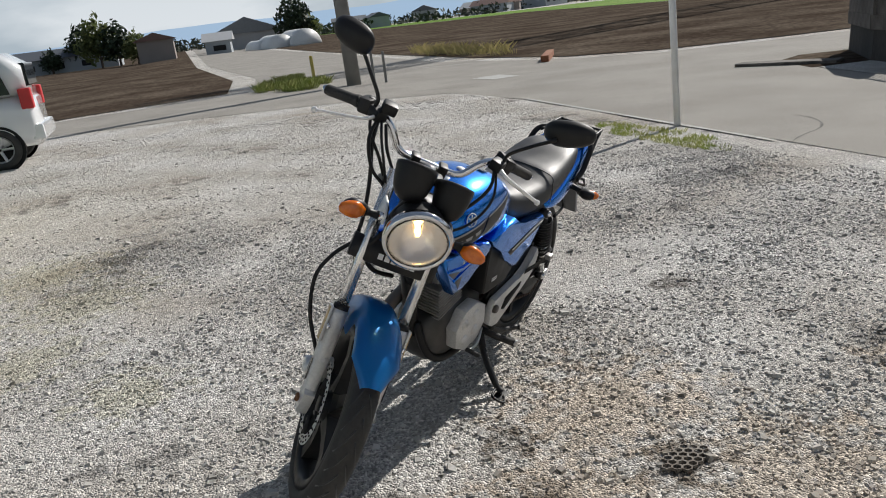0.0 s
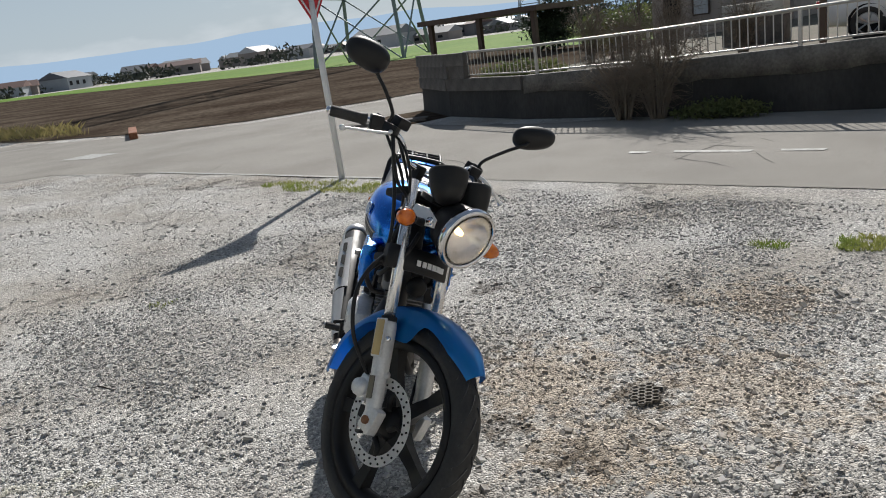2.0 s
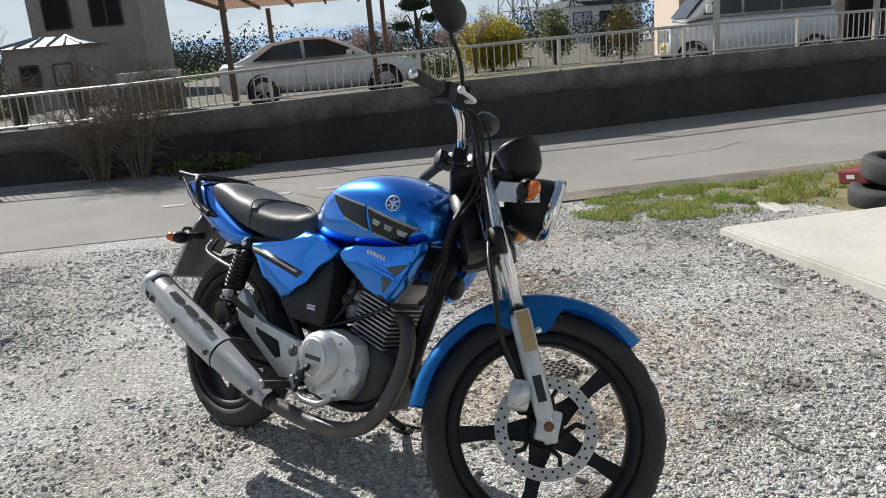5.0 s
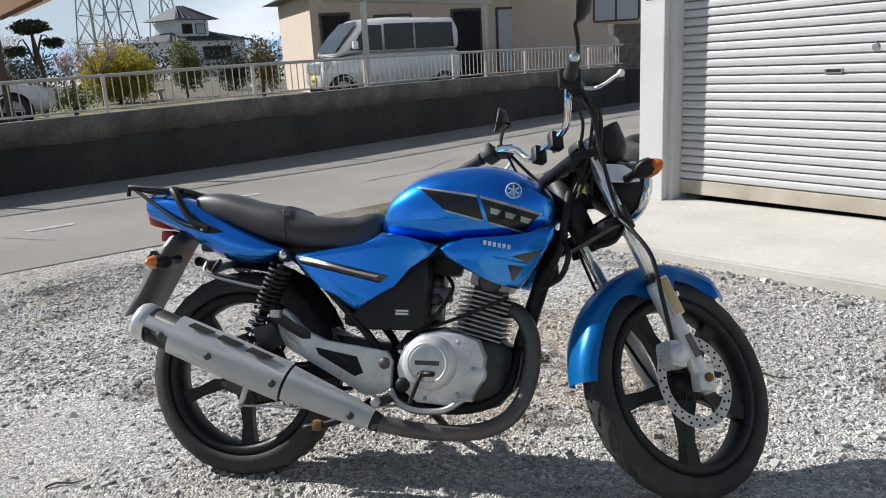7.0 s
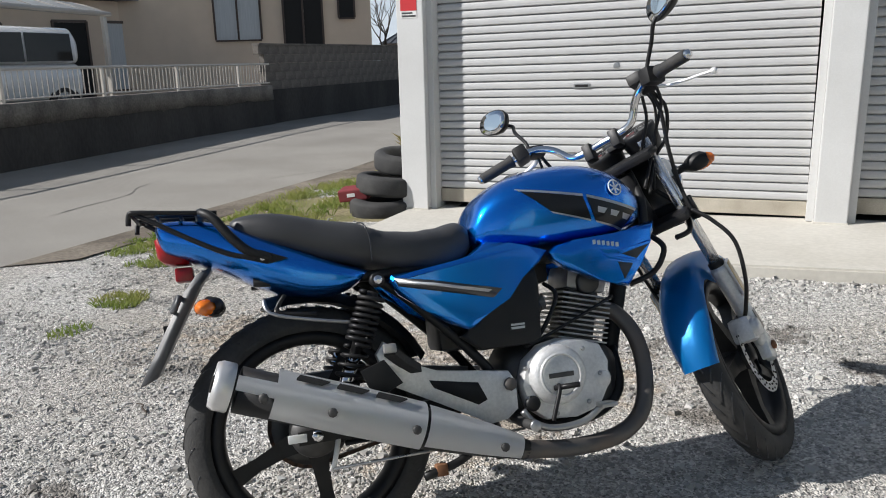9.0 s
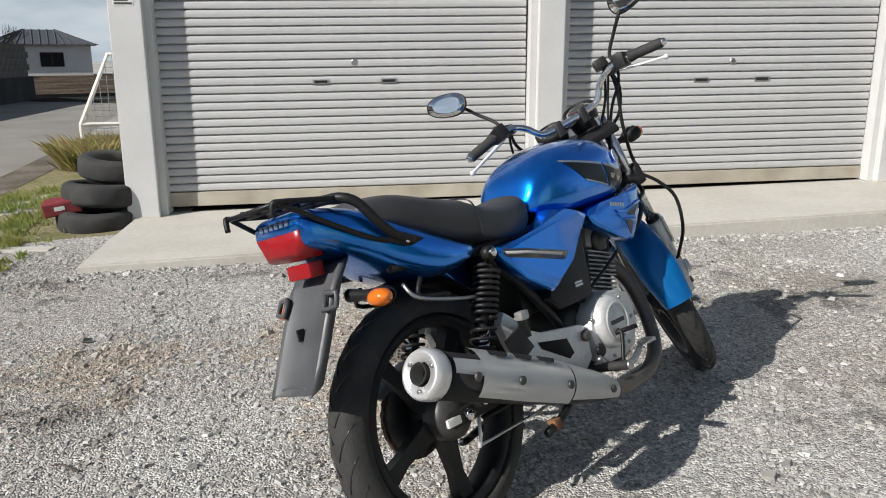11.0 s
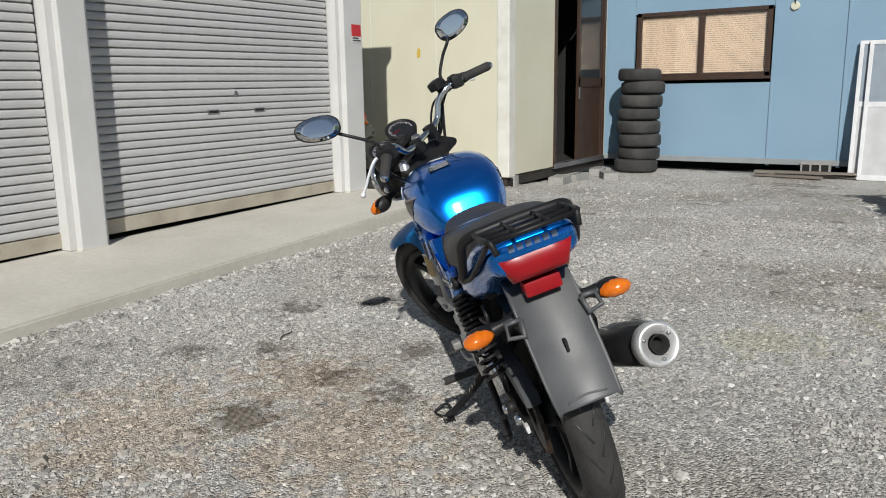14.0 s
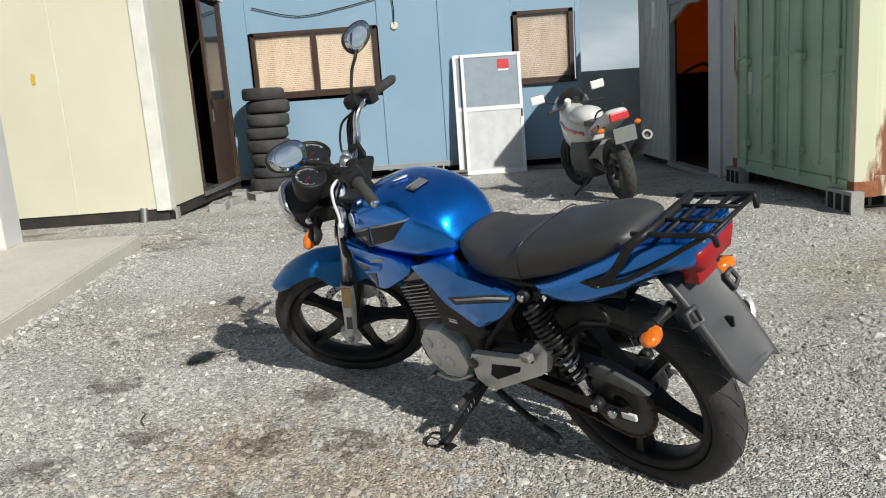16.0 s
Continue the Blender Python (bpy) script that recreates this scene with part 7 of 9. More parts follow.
# -- engine --
eng = put("engine", loft([oval(x, zb, zt, w, 20, 4, 4) for x, zb, zt, w in ((0.49, 0.28, 0.40, 0.075), (0.52, 0.235, 0.44, 0.09), (0.62, 0.215, 0.455, 0.095), (0.72, 0.215, 0.445, 0.095), (0.79, 0.235, 0.43, 0.085), (0.825, 0.28, 0.40, 0.06))]), M_engine, label="air-cooled single cylinder engine")
put("clutch_cover", prism([(0.515, 0.345), (0.535, 0.405), (0.58, 0.44), (0.64, 0.452), (0.70, 0.44), (0.745, 0.425), (0.765, 0.38), (0.755, 0.31), (0.725, 0.262), (0.66, 0.245), (0.575, 0.25), (0.53, 0.285)], -0.145, -0.085, 0.014), M_alu_cast, eng, "silver clutch cover")
put("clutch_dome", lathe([(0.0, 0.030), (0.062, 0.028), (0.074, 0.018), (0.078, 0.0)], 36, m=along((0.612, -0.145, 0.362), (0, -1, 0))), M_alu_cast, eng)
put("dome_ring", lathe([(0.050, 0.0), (0.052, 0.003), (0.056, 0.003), (0.058, 0.0)], 32, m=along((0.612, -0.1745, 0.362), (0, -1, 0))), M_alu_cast, eng)
put("cover_mark", box((0.578, -0.1765, 0.357), (0.646, -0.1735, 0.369)), M_engine, eng)
put("oil_plug", lathe([(0.0, 0.012), (0.014, 0.012), (0.020, 0.006), (0.020, 0.0)], 20, m=along((0.537, -0.143, 0.298), (0, -1, 0))), M_frame, eng)
put("oil_filter_cover", lathe([(0.0, 0.016), (0.022, 0.015), (0.030, 0.006), (0.032, 0.0)], 20, m=along((0.738, -0.130, 0.335), (0, -1, 0))), M_alu_cast, eng)
for k in range(7):
    a = 2 * math.pi * k / 7
    bolt((0.625 + 0.108 * math.cos(a), -0.144, 0.350 + 0.088 * math.sin(a)), (0, -1, 0), 0.006, M_steel, eng)
put("generator_cover", prism([(0.53, 0.32), (0.55, 0.40), (0.62, 0.44), (0.70, 0.43), (0.75, 0.37), (0.73, 0.29), (0.66, 0.25), (0.57, 0.26)], 0.085, 0.135, 0.014), M_alu_cast, eng, "silver generator cover")
for k in range(4):
    put("cover_plug", lathe([(0.0, 0.010), (0.014, 0.010), (0.020, 0.004), (0.022, 0.0)], 18, m=along((0.655 + 0.05 * math.cos(k * 1.57 + 0.6), 0.133, 0.35 + 0.05 * math.sin(k * 1.57 + 0.6)), (0, 1, 0))), M_alu_cast, eng)
CY = Matrix.Translation((0.725, 0, 0.43)) @ Matrix.Rotation(radians(14), 4, "Y")
put("cylinder", box((-0.045, -0.055, -0.02), (0.045, 0.055, 0.15), 0.01, m=CY), M_engine, eng)
for k in range(10):
    bm = box((-0.072, -0.082, 0.004 + k * 0.0135), (0.072, 0.082, 0.0085 + k * 0.0135), 0.0, m=CY)
    put("cooling_fin", bm, M_fin, eng, smooth=None)
put("cylinder_head", box((-0.06, -0.070, 0.14), (0.06, 0.070, 0.205), 0.015, m=CY), M_fin, eng)
put("head_cover", lathe([(0.0, 0.012), (0.028, 0.012), (0.034, 0.004), (0.034, -0.01)], 20, m=CY @ along((0.0, -0.072, 0.165), (0, -1, 0))), M_engine, eng)
put("spark_plug_cap", tube([CY @ Vector((0.02, 0.07, 0.16)), CY @ Vector((0.03, 0.10, 0.18)), CY @ Vector((0.02, 0.10, 0.23))], 0.010, 8, 4), M_black, eng)
carb = put("carburettor", lathe([(0.0, -0.045), (0.022, -0.045), (0.024, -0.01), (0.034, -0.008), (0.034, 0.012), (0.024, 0.014), (0.022, 0.045), (0, 0.045)], 20, m=along((0.60, -0.03, 0.545), (1, 0, 0.1))), M_fin, label="small carburettor")
put("float_bowl", tube([(0.60, -0.03, 0.525), (0.60, -0.03, 0.475)], [0.024, 0.020], 14), M_alu_cast, carb)
put("diaphragm_cap", tube([(0.60, -0.03, 0.57), (0.60, -0.03, 0.60)], [0.026, 0.022], 14), M_engine, carb)
put("side_knob", lathe([(0, 0.03), (0.016, 0.03), (0.018, 0)], 14, m=along((0.605, -0.05, 0.535), (0, -1, 0))), M_engine, carb)
put("breather_hose", tube([(0.64, -0.06, 0.60), (0.66, -0.09, 0.56), (0.60, -0.10, 0.47), (0.55, -0.10, 0.44)], 0.006, 6, 5), M_black)
put("vacuum_hose", tube([(0.82, -0.10, 0.545), (0.74, -0.10, 0.51), (0.64, -0.10, 0.47), (0.55, -0.115, 0.44)], 0.005, 6, 5), M_black)
put("horn", lathe([(0.0, 0.012), (0.03, 0.012), (0.036, 0.0), (0.03, -0.012), (0, -0.014)], 20, m=along((0.93, 0.045, 0.62), (1, 0.2, 0))), M_frame)

# -- exhaust --
ex = put("exhaust_pipe", tube([(0.79, -0.03, 0.515), (0.845, -0.045, 0.50), (0.885, -0.075, 0.43), (0.885, -0.105, 0.33), (0.845, -0.135, 0.235), (0.76, -0.155, 0.187), (0.62, -0.170, 0.178), (0.47, -0.195, 0.20)], 0.0225, 16, 6), M_pipe, label="dark heat-stained exhaust pipe")
ma, mc = Vector((0.49, -0.190, 0.196)), Vector((-0.232, -0.228, 0.459))
md = (mc - ma).normalized()
mu = Vector((0, 0, 1)) - md * md.z
mu.normalize()
ms = md.cross(mu)


def mring(f, r, a0=0.0, a1=2 * math.pi, n=24, flat=1.0):
    c = ma + (mc - ma) * f
    return [c + (ms * math.cos(a0 + (a1 - a0) * i / (n if a1 - a0 > 6 else n - 1)) * flat + mu * math.sin(a0 + (a1 - a0) * i / (n if a1 - a0 > 6 else n - 1))) * r for i in range(n)]


muf = put("muffler", loft([mring(f, r) for f, r in ((0.0, 0.024), (0.06, 0.030), (0.16, 0.039), (0.35, 0.049), (0.6, 0.052), (0.93, 0.052))]), M_black, label="long silver-shielded muffler")
sgn = -1 if ms.y > 0 else 1
ang0 = 0.0 if ms.y < 0 else math.pi


def shield(name, f0, f1, w0, w1, lift, mat, n=14, k=8, cut=None):
    """A shell on the outer side of the muffler, between two stations."""
    outer = []
    for i in range(k + 1):
        f = f0 + (f1 - f0) * i / k
        r = float(np.interp(f, (0, 0.06, 0.16, 0.35, 0.6, 0.93, 1), (0.024, 0.030, 0.040, 0.052, 0.057, 0.057, 0.057))) + lift
        w = w0 + (w1 - w0) * i / k
        outer.append(mring(f, r, ang0 - w + sgn * 0.30, ang0 + w + sgn * 0.30, n))
    bm = loft(outer, closed=False, caps=False)
    bmesh.ops.solidify(bm, geom=bm.faces[:], thickness=0.003)
    return put(name, bm, mat, muf)


shield("front_shield", 0.03, 0.36, 1.0, 1.0, 0.007, M_silver)
shield("rear_shield", 0.37, 0.83, 1.20, 1.05, 0.008, M_silver)
shield("lower_strip", 0.80, 0.94, 0.30, 0.28, 0.004, M_silver)
M_capmetal = material("dull_chrome_cap", (0.72, 0.72, 0.715), 0.34, 0.6, second=(0.58, 0.57, 0.56), scale=14, amount=0.7, rough_var=0.12)
for f in (0.44, 0.56, 0.68):
    c = ma + (mc - ma) * f
    r = 0.0692
    bm = bmesh.new()
    ringa = [mring(f, r, ang0 + sgn * 0.98, ang0 + sgn * 1.06, 5), mring(f + 0.025, r, ang0 + sgn * 0.76, ang0 + sgn * 1.08, 5), mring(f + 0.090, r, ang0 + sgn * 0.76, ang0 + sgn * 1.08, 5), mring(f + 0.100, r, ang0 + sgn * 0.76, ang0 + sgn * 0.86, 5)]
    put("slot", loft(ringa, closed=False, caps=False), M_dark, muf)
put("end_cap", loft([mring(f, r) for f, r in ((0.945, 0.053), (0.95, 0.0555), (0.985, 0.0555), (1.0, 0.050), (1.001, 0.043), (0.992, 0.039), (0.992, 0.026), (0.96, 0.024))], caps=False), M_capmetal, muf, "silver muffler end cap")
put("outlet", loft([mring(f, r) for f, r in ((1.004, 0.024), (1.004, 0.019), (0.96, 0.019), (0.955, 0.001))], caps=False), M_dark, muf)
for k in range(3):
    a = 0.6 + k * 2.09
    bolt(ma + (mc - ma) * 0.992 + (ms * math.cos(a) + mu * math.sin(a)) * 0.036, md, 0.005, M_steel, muf)
for f in (0.10, 0.40, 0.66, 0.86):
    r = float(np.interp(f, (0, 0.06, 0.16, 0.35, 0.6, 0.93), (0.024, 0.030, 0.040, 0.052, 0.057, 0.057))) + 0.009
    dd = ms * math.cos(ang0 - sgn * 0.05) + mu * math.sin(ang0 - sgn * 0.05)
    bolt(ma + (mc - ma) * f + dd * r, dd, 0.011, M_engine, muf)
put("muffler_bracket", prism([(0.10, 0.44), (0.16, 0.46), (0.20, 0.40), (0.13, 0.37)], -0.19, -0.18, 0.003), M_frame)

# -- bodywork --
seat = put("seat", loft([oval(x, zb, zt, w, 28, 3.2, 3.5) for x, zb, zt, w in fill(((-0.165, 0.800, 0.830, 0.070), (-0.145, 0.785, 0.846, 0.095), (-0.08, 0.755, 0.850, 0.118), (0.0, 0.730, 0.836, 0.130), (0.09, 0.700, 0.815, 0.138), (0.15, 0.685, 0.803, 0.140), (0.21, 0.672, 0.782, 0.138), (0.29, 0.663, 0.772, 0.128), (0.36, 0.660, 0.776, 0.112), (0.41, 0.672, 0.786, 0.098), (0.435, 0.695, 0.775, 0.085), (0.445, 0.715, 0.755, 0.06)), 4)]), M_vinyl, label="long black vinyl seat with creased cover")
for v in seat.data.vertices:
    n = noise.noise(v.co * 11) * 0.004 + noise.noise(Vector((v.co.x * 40, v.co.y * 9, v.co.z * 14))) * 0.0025 * (1 if v.co.x > 0.15 else 0.35)
    v.co.z += n
put("seat_seam", tube([(0.165, 0.141, 0.70), (0.165, 0.138, 0.76), (0.155, 0.115, 0.797), (0.15, 0.0, 0.806), (0.155, -0.115, 0.797), (0.165, -0.138, 0.76), (0.165, -0.141, 0.70)], 0.0022, 5, 6), M_decal_black, seat)
TANK = ((0.440, 0.728, 0.752, 0.055), (0.452, 0.712, 0.785, 0.088), (0.480, 0.702, 0.838, 0.112), (0.54, 0.692, 0.882, 0.138), (0.62, 0.688, 0.909, 0.154), (0.73, 0.692, 0.920, 0.162), (0.81, 0.698, 0.910, 0.158), (0.88, 0.711, 0.882, 0.138), (0.93, 0.733, 0.838, 0.104), (0.948, 0.757, 0.80, 0.06))
TANK_FINE = fill(TANK, 5)
tank = put("fuel_tank", loft([oval(x, zb, zt, w, 72, 2.7, 3.0) for x, zb, zt, w in TANK_FINE]), M_blue, label="glossy blue metallic fuel tank")


def on_tank(x, z, side, out=0.0):
    """The place on the side of the tank at x and z."""
    tab = TANK_FINE
    X = [r[0] for r in tab]
    zb, zt, w = (float(np.interp(x, X, [r[i] for r in tab])) for i in (1, 2, 3))
    zc, h = (zb + zt) / 2, (zt - zb) / 2
    e = 2.7 if z > zc else 3.0
    s = min(0.999, abs(z - zc) / h)
    return Vector((x, side * (w * (1 - s ** e) ** (1 / e) + out), z))


def tank_patch(name, outline, out, mat, side, parent, n=18):
    """A decal of four corners, laid on the tank's side."""
    (ax, az), (bx, bz), (cx, cz), (dx, dz) = outline
    rows = []
    for i in range(n + 1):
        u = i / n
        rows.append([on_tank((ax + (bx - ax) * u) * (1 - k / 8) + (dx + (cx - dx) * u) * k / 8, (az + (bz - az) * u) * (1 - k / 8) + (dz + (cz - dz) * u) * k / 8, side, out) for k in range(9)])
    bm = loft(rows, closed=False, caps=False)
    bmesh.ops.solidify(bm, geom=bm.faces[:], thickness=0.0006)
    return put(name, bm, mat, parent)


for s in (1, -1):
    tank_patch("dark_stripe", ((0.575, 0.842), (0.738, 0.815), (0.758, 0.752), (0.648, 0.782)), 0.0022, M_decal_black, s, tank)
    tank_patch("dark_stripe", ((0.750, 0.812), (0.907, 0.770), (0.866, 0.724), (0.771, 0.748)), 0.0022, M_decal_black, s, tank)
    for q in (((0.560, 0.851), (0.738, 0.822), (0.739, 0.815), (0.570, 0.844)), ((0.748, 0.820), (0.915, 0.775), (0.909, 0.768), (0.750, 0.812)), ((0.645, 0.783), (0.757, 0.753), (0.757, 0.748), (0.652, 0.777)), ((0.772, 0.749), (0.868, 0.724), (0.866, 0.719), (0.774, 0.744))):
        tank_patch("silver_line", q, 0.0026, M_decal_silver, s, tank)
    for k in range(3):
        x0 = 0.774 + 0.040 * k
        z0 = 0.789 - 0.0105 * k
        tank_patch("model_mark", ((x0 + 0.004, z0 - 0.003), (x0 + 0.033, z0 - 0.0105), (x0 + 0.022, z0 - 0.0235), (x0 + 0.003, z0 - 0.018)), 0.0036, M_decal_silver, s, tank, 6)
    c = on_tank(0.837, 0.832, s, 0.0)
    nn = (on_tank(0.845, 0.832, s) - on_tank(0.829, 0.832, s)).cross(on_tank(0.837, 0.840, s) - on_tank(0.837, 0.824, s)).normalized()
    nn = (nn if nn.y * s > 0 else -nn)
    c = c + nn * 0.0025
    em = put("emblem", lathe([(0.0, 0.003), (0.021, 0.003), (0.0215, 0.0)], 24, m=along(c, nn)), M_blue, tank, "round white-edged emblem")
    put("emblem_ring", lathe([(0.0195, 0.002), (0.0195, 0.0042), (0.0225, 0.0042), (0.0225, 0.002)], 28, m=along(c, nn), close=True), M_decal_white, em)
    for k in range(3):
        bm = box((-0.0022, -0.017, 0.003), (0.0022, 0.017, 0.0042), 0, m=along(c, nn) @ Matrix.Rotation(k * math.pi / 3, 4, "Z"))
        put("emblem_bar", bm, M_decal_white, em)
cap = put("fuel_cap", lathe([(0.0, 0.012), (0.028, 0.012), (0.034, 0.006), (0.037, 0.0)], 28, m=along((0.795, 0, 0.902), (0.18, 0, 1))), M_chrome, tank, "chrome fuel cap")
put("cap_bezel", lathe([(0.037, 0.0), (0.040, 0.005), (0.047, 0.004), (0.050, -0.004)], 28, m=along((0.795, 0, 0.902), (0.18, 0, 1))), M_black, tank)
put("white_sticker", prism([(-0.02, -0.012), (0.02, -0.012), (0.026, 0.0), (0.018, 0.011), (-0.016, 0.012), (-0.026, 0.0)], -0.0006, 0.0008, m=Matrix.Translation((0.700, 0.020, 0.9225)) @ Matrix.Rotation(radians(90), 4, "X") @ Matrix.Rotation(radians(60), 4, "Y")), M_decal_white, tank)
stk = Matrix.Translation((0.612, 0.030, 0.9095)) @ Matrix.Rotation(radians(-14), 4, "Y") @ Matrix.Rotation(radians(-3), 4, "X")
lab = put("caution_label", box((-0.020, -0.035, 0.0), (0.020, 0.035, 0.001), m=stk), M_decal_black, tank, "dark caution label with fine print")
for k in range(4):
    put("print_bar", box((0.013 - 0.010 * k, -0.031, 0.001), (0.0165 - 0.010 * k, 0.031 - 0.012 * (k % 2), 0.0016), m=stk), M_decal_silver, lab)
for s in (1, -1):
    def panel(name, outline, y0, y1, mat, bevel=0.012, label="", curvein=0.0):
        bm = prism(outline, s * y0, s * y1, bevel, seg=3)
        for v in bm.verts:
            v.co.y -= s * curvein * ((v.co.x - 0.4) ** 2)
        return put(name, bm, mat, label=label)
    sc = panel("tank_scoop", [(0.634, 0.676), (0.655, 0.694), (0.701, 0.703), (0.826, 0.712), (0.950, 0.738), (0.945, 0.708), (0.930, 0.682), (0.891, 0.620), (0.852, 0.566), (0.812, 0.576), (0.769, 0.591), (0.679, 0.631), (0.645, 0.656)], 0.100, 0.150, M_blue, 0.016, "blue air scoop below the tank")
    put("vent", prism([(0.836, 0.655), (0.924, 0.676), (0.880, 0.638)], s * 0.1405, s * 0.1515, 0.001), M_decal_black, sc)
    put("vent", prism([(0.824, 0.634), (0.868, 0.626), (0.838, 0.586)], s * 0.1405, s * 0.1515, 0.001), M_decal_black, sc)
    put("vent_rib", prism([(0.780, 0.658), (0.878, 0.637), (0.880, 0.628), (0.795, 0.645)], s * 0.146, s * 0.1555, 0.002), M_blue, sc)
    put("vent_rib", prism([(0.775, 0.672), (0.835, 0.664), (0.925, 0.684), (0.926, 0.676), (0.836, 0.654), (0.785, 0.660)], s * 0.146, s * 0.1555, 0.002), M_blue, sc)
    for k in range(6):
        put("brand_bar", box((0.757 + 0.0132 * k, s * 0.1502 - 0.0012, 0.6865 - 0.0024 * k), (0.7655 + 0.0132 * k, s * 0.1502 + 0.0012, 0.6985 - 0.0024 * k), 0.0), M_decal_silver, sc)
    cv = panel("side_cover", [(0.200, 0.643), (0.208, 0.660), (0.273, 0.665), (0.385, 0.663), (0.418, 0.690), (0.466, 0.722), (0.520, 0.713), (0.575, 0.699), (0.630, 0.684), (0.604, 0.655), (0.550, 0.620), (0.497, 0.585), (0.450, 0.540), (0.413, 0.508), (0.390, 0.503), (0.350, 0.520), (0.290, 0.560), (0.224, 0.610)], 0.085, 0.150, M_blue, 0.018, "blue side cover with a dark stripe")
    put("dark_stripe", prism([(0.212, 0.652), (0.300, 0.639), (0.490, 0.598), (0.464, 0.577), (0.300, 0.613), (0.222, 0.630)], s * 0.1495, s * 0.1512, 0.0), M_decal_black, cv)
    put("silver_line", prism([(0.220, 0.645), (0.31, 0.631), (0.462, 0.598), (0.452, 0.592), (0.31, 0.623), (0.224, 0.637)], s * 0.151, s * 0.1520, 0.0), M_decal_silver, cv)
    bs = panel("battery_cover", [(0.392, 0.500), (0.450, 0.542), (0.497, 0.588), (0.555, 0.626), (0.594, 0.648), (0.600, 0.600), (0.590, 0.458), (0.572, 0.447), (0.424, 0.446), (0.370, 0.487)], 0.06, 0.132, M_black, 0.012, "black plastic side panel")
    lb = put("info_label", box((0.505, s * 0.1325 - 0.0008, 0.487), (0.548, s * 0.1325 + 0.0008, 0.506)), M_decal_black, bs)
    put("print_bar", box((0.508, s * 0.1336 - 0.0006, 0.490), (0.545, s * 0.1336 + 0.0006, 0.496)), M_decal_silver, lb)
    put("print_bar", box((0.508, s * 0.1336 - 0.0006, 0.499), (0.545, s * 0.1336 + 0.0006, 0.504)), M_decal_silver, lb)
put("frame_filler", box((0.55, -0.04, 0.60), (0.67, 0.04, 0.69), 0.02), M_black)
put("under_tank_tray", box((0.52, -0.085, 0.655), (0.90, 0.085, 0.725), 0.02), M_black)
put("airbox", box((0.33, -0.075, 0.45), (0.57, 0.075, 0.66), 0.02), M_black)
put("air_duct", tube([(0.53, -0.01, 0.57), (0.59, -0.02, 0.548)], 0.024, 14), M_black)
tail = put("tail_cowl", loft([oval(x, zb, zt, w, 28, 3.5, 3.0) for x, zb, zt, w in fill(((-0.332, 0.800, 0.836, 0.076), (-0.316, 0.764, 0.847, 0.097), (-0.26, 0.742, 0.846, 0.108), (-0.18, 0.706, 0.832, 0.118), (-0.10, 0.662, 0.798, 0.128), (0.0, 0.627, 0.752, 0.135), (0.08, 0.628, 0.715, 0.135), (0.13, 0.645, 0.695, 0.127), (0.158, 0.665, 0.682, 0.11)), 5)]), M_blue, label="blue tail cowl with brand bars")
M_tailmark = material("dull_tail_mark", (0.16, 0.22, 0.34), 0.35, 0.4)
for k in range(6):
    y = 0.048 - 0.0192 * k
    put("brand_bar", box((-0.3355, y - 0.0066, 0.818), (-0.3295, y + 0.0066, 0.832), 0.001), M_tailmark, tail)
tl = put("tail_lamp", loft([[Vector((x + 0.012 * (1 - abs(y) / w), y, z)) for y, z in ((-w, z1), (-w * 0.5, z1 + 0.004), (0, z1 + 0.006), (w * 0.5, z1 + 0.004), (w, z1), (w * 0.74, z0), (0, z0 - 0.004), (-w * 0.74, z0))] for x, w, z0, z1 in ((-0.272, 0.084, 0.744, 0.806), (-0.312, 0.086, 0.745, 0.808), (-0.330, 0.082, 0.752, 0.806), (-0.338, 0.068, 0.760, 0.800))]), M_redlens, label="wide red tail lamp")
put("rear_reflector", box((-0.300, -0.042, 0.700), (-0.258, 0.042, 0.734), 0.006), M_redlens, label="red rear reflector")
pl = put("mud_guard", loft([[Vector((x - 0.010, -w, z - 0.004)), Vector((x, -w * 0.93, z + 0.002)), Vector((x, w * 0.93, z + 0.002)), Vector((x - 0.010, w, z - 0.004)), Vector((x + 0.028, w, z + 0.012)), Vector((x + 0.028, -w, z + 0.012))] for x, z, w in ((-0.240, 0.715, 0.074), (-0.272, 0.675, 0.076), (-0.314, 0.600, 0.076), (-0.354, 0.525, 0.075), (-0.384, 0.470, 0.073), (-0.386, 0.464, 0.067))]), M_greyplastic, label="long faded grey rear mudguard")
put("slot_hole", box((-0.340, -0.003, 0.572), (-0.322, 0.003, 0.598)), M_dark, pl)
put("raised_lip", tube([(-0.379, -0.045, 0.478), (-0.376, 0.0, 0.484), (-0.379, 0.045, 0.478)], 0.003, 6, 4), M_greyplastic, pl)
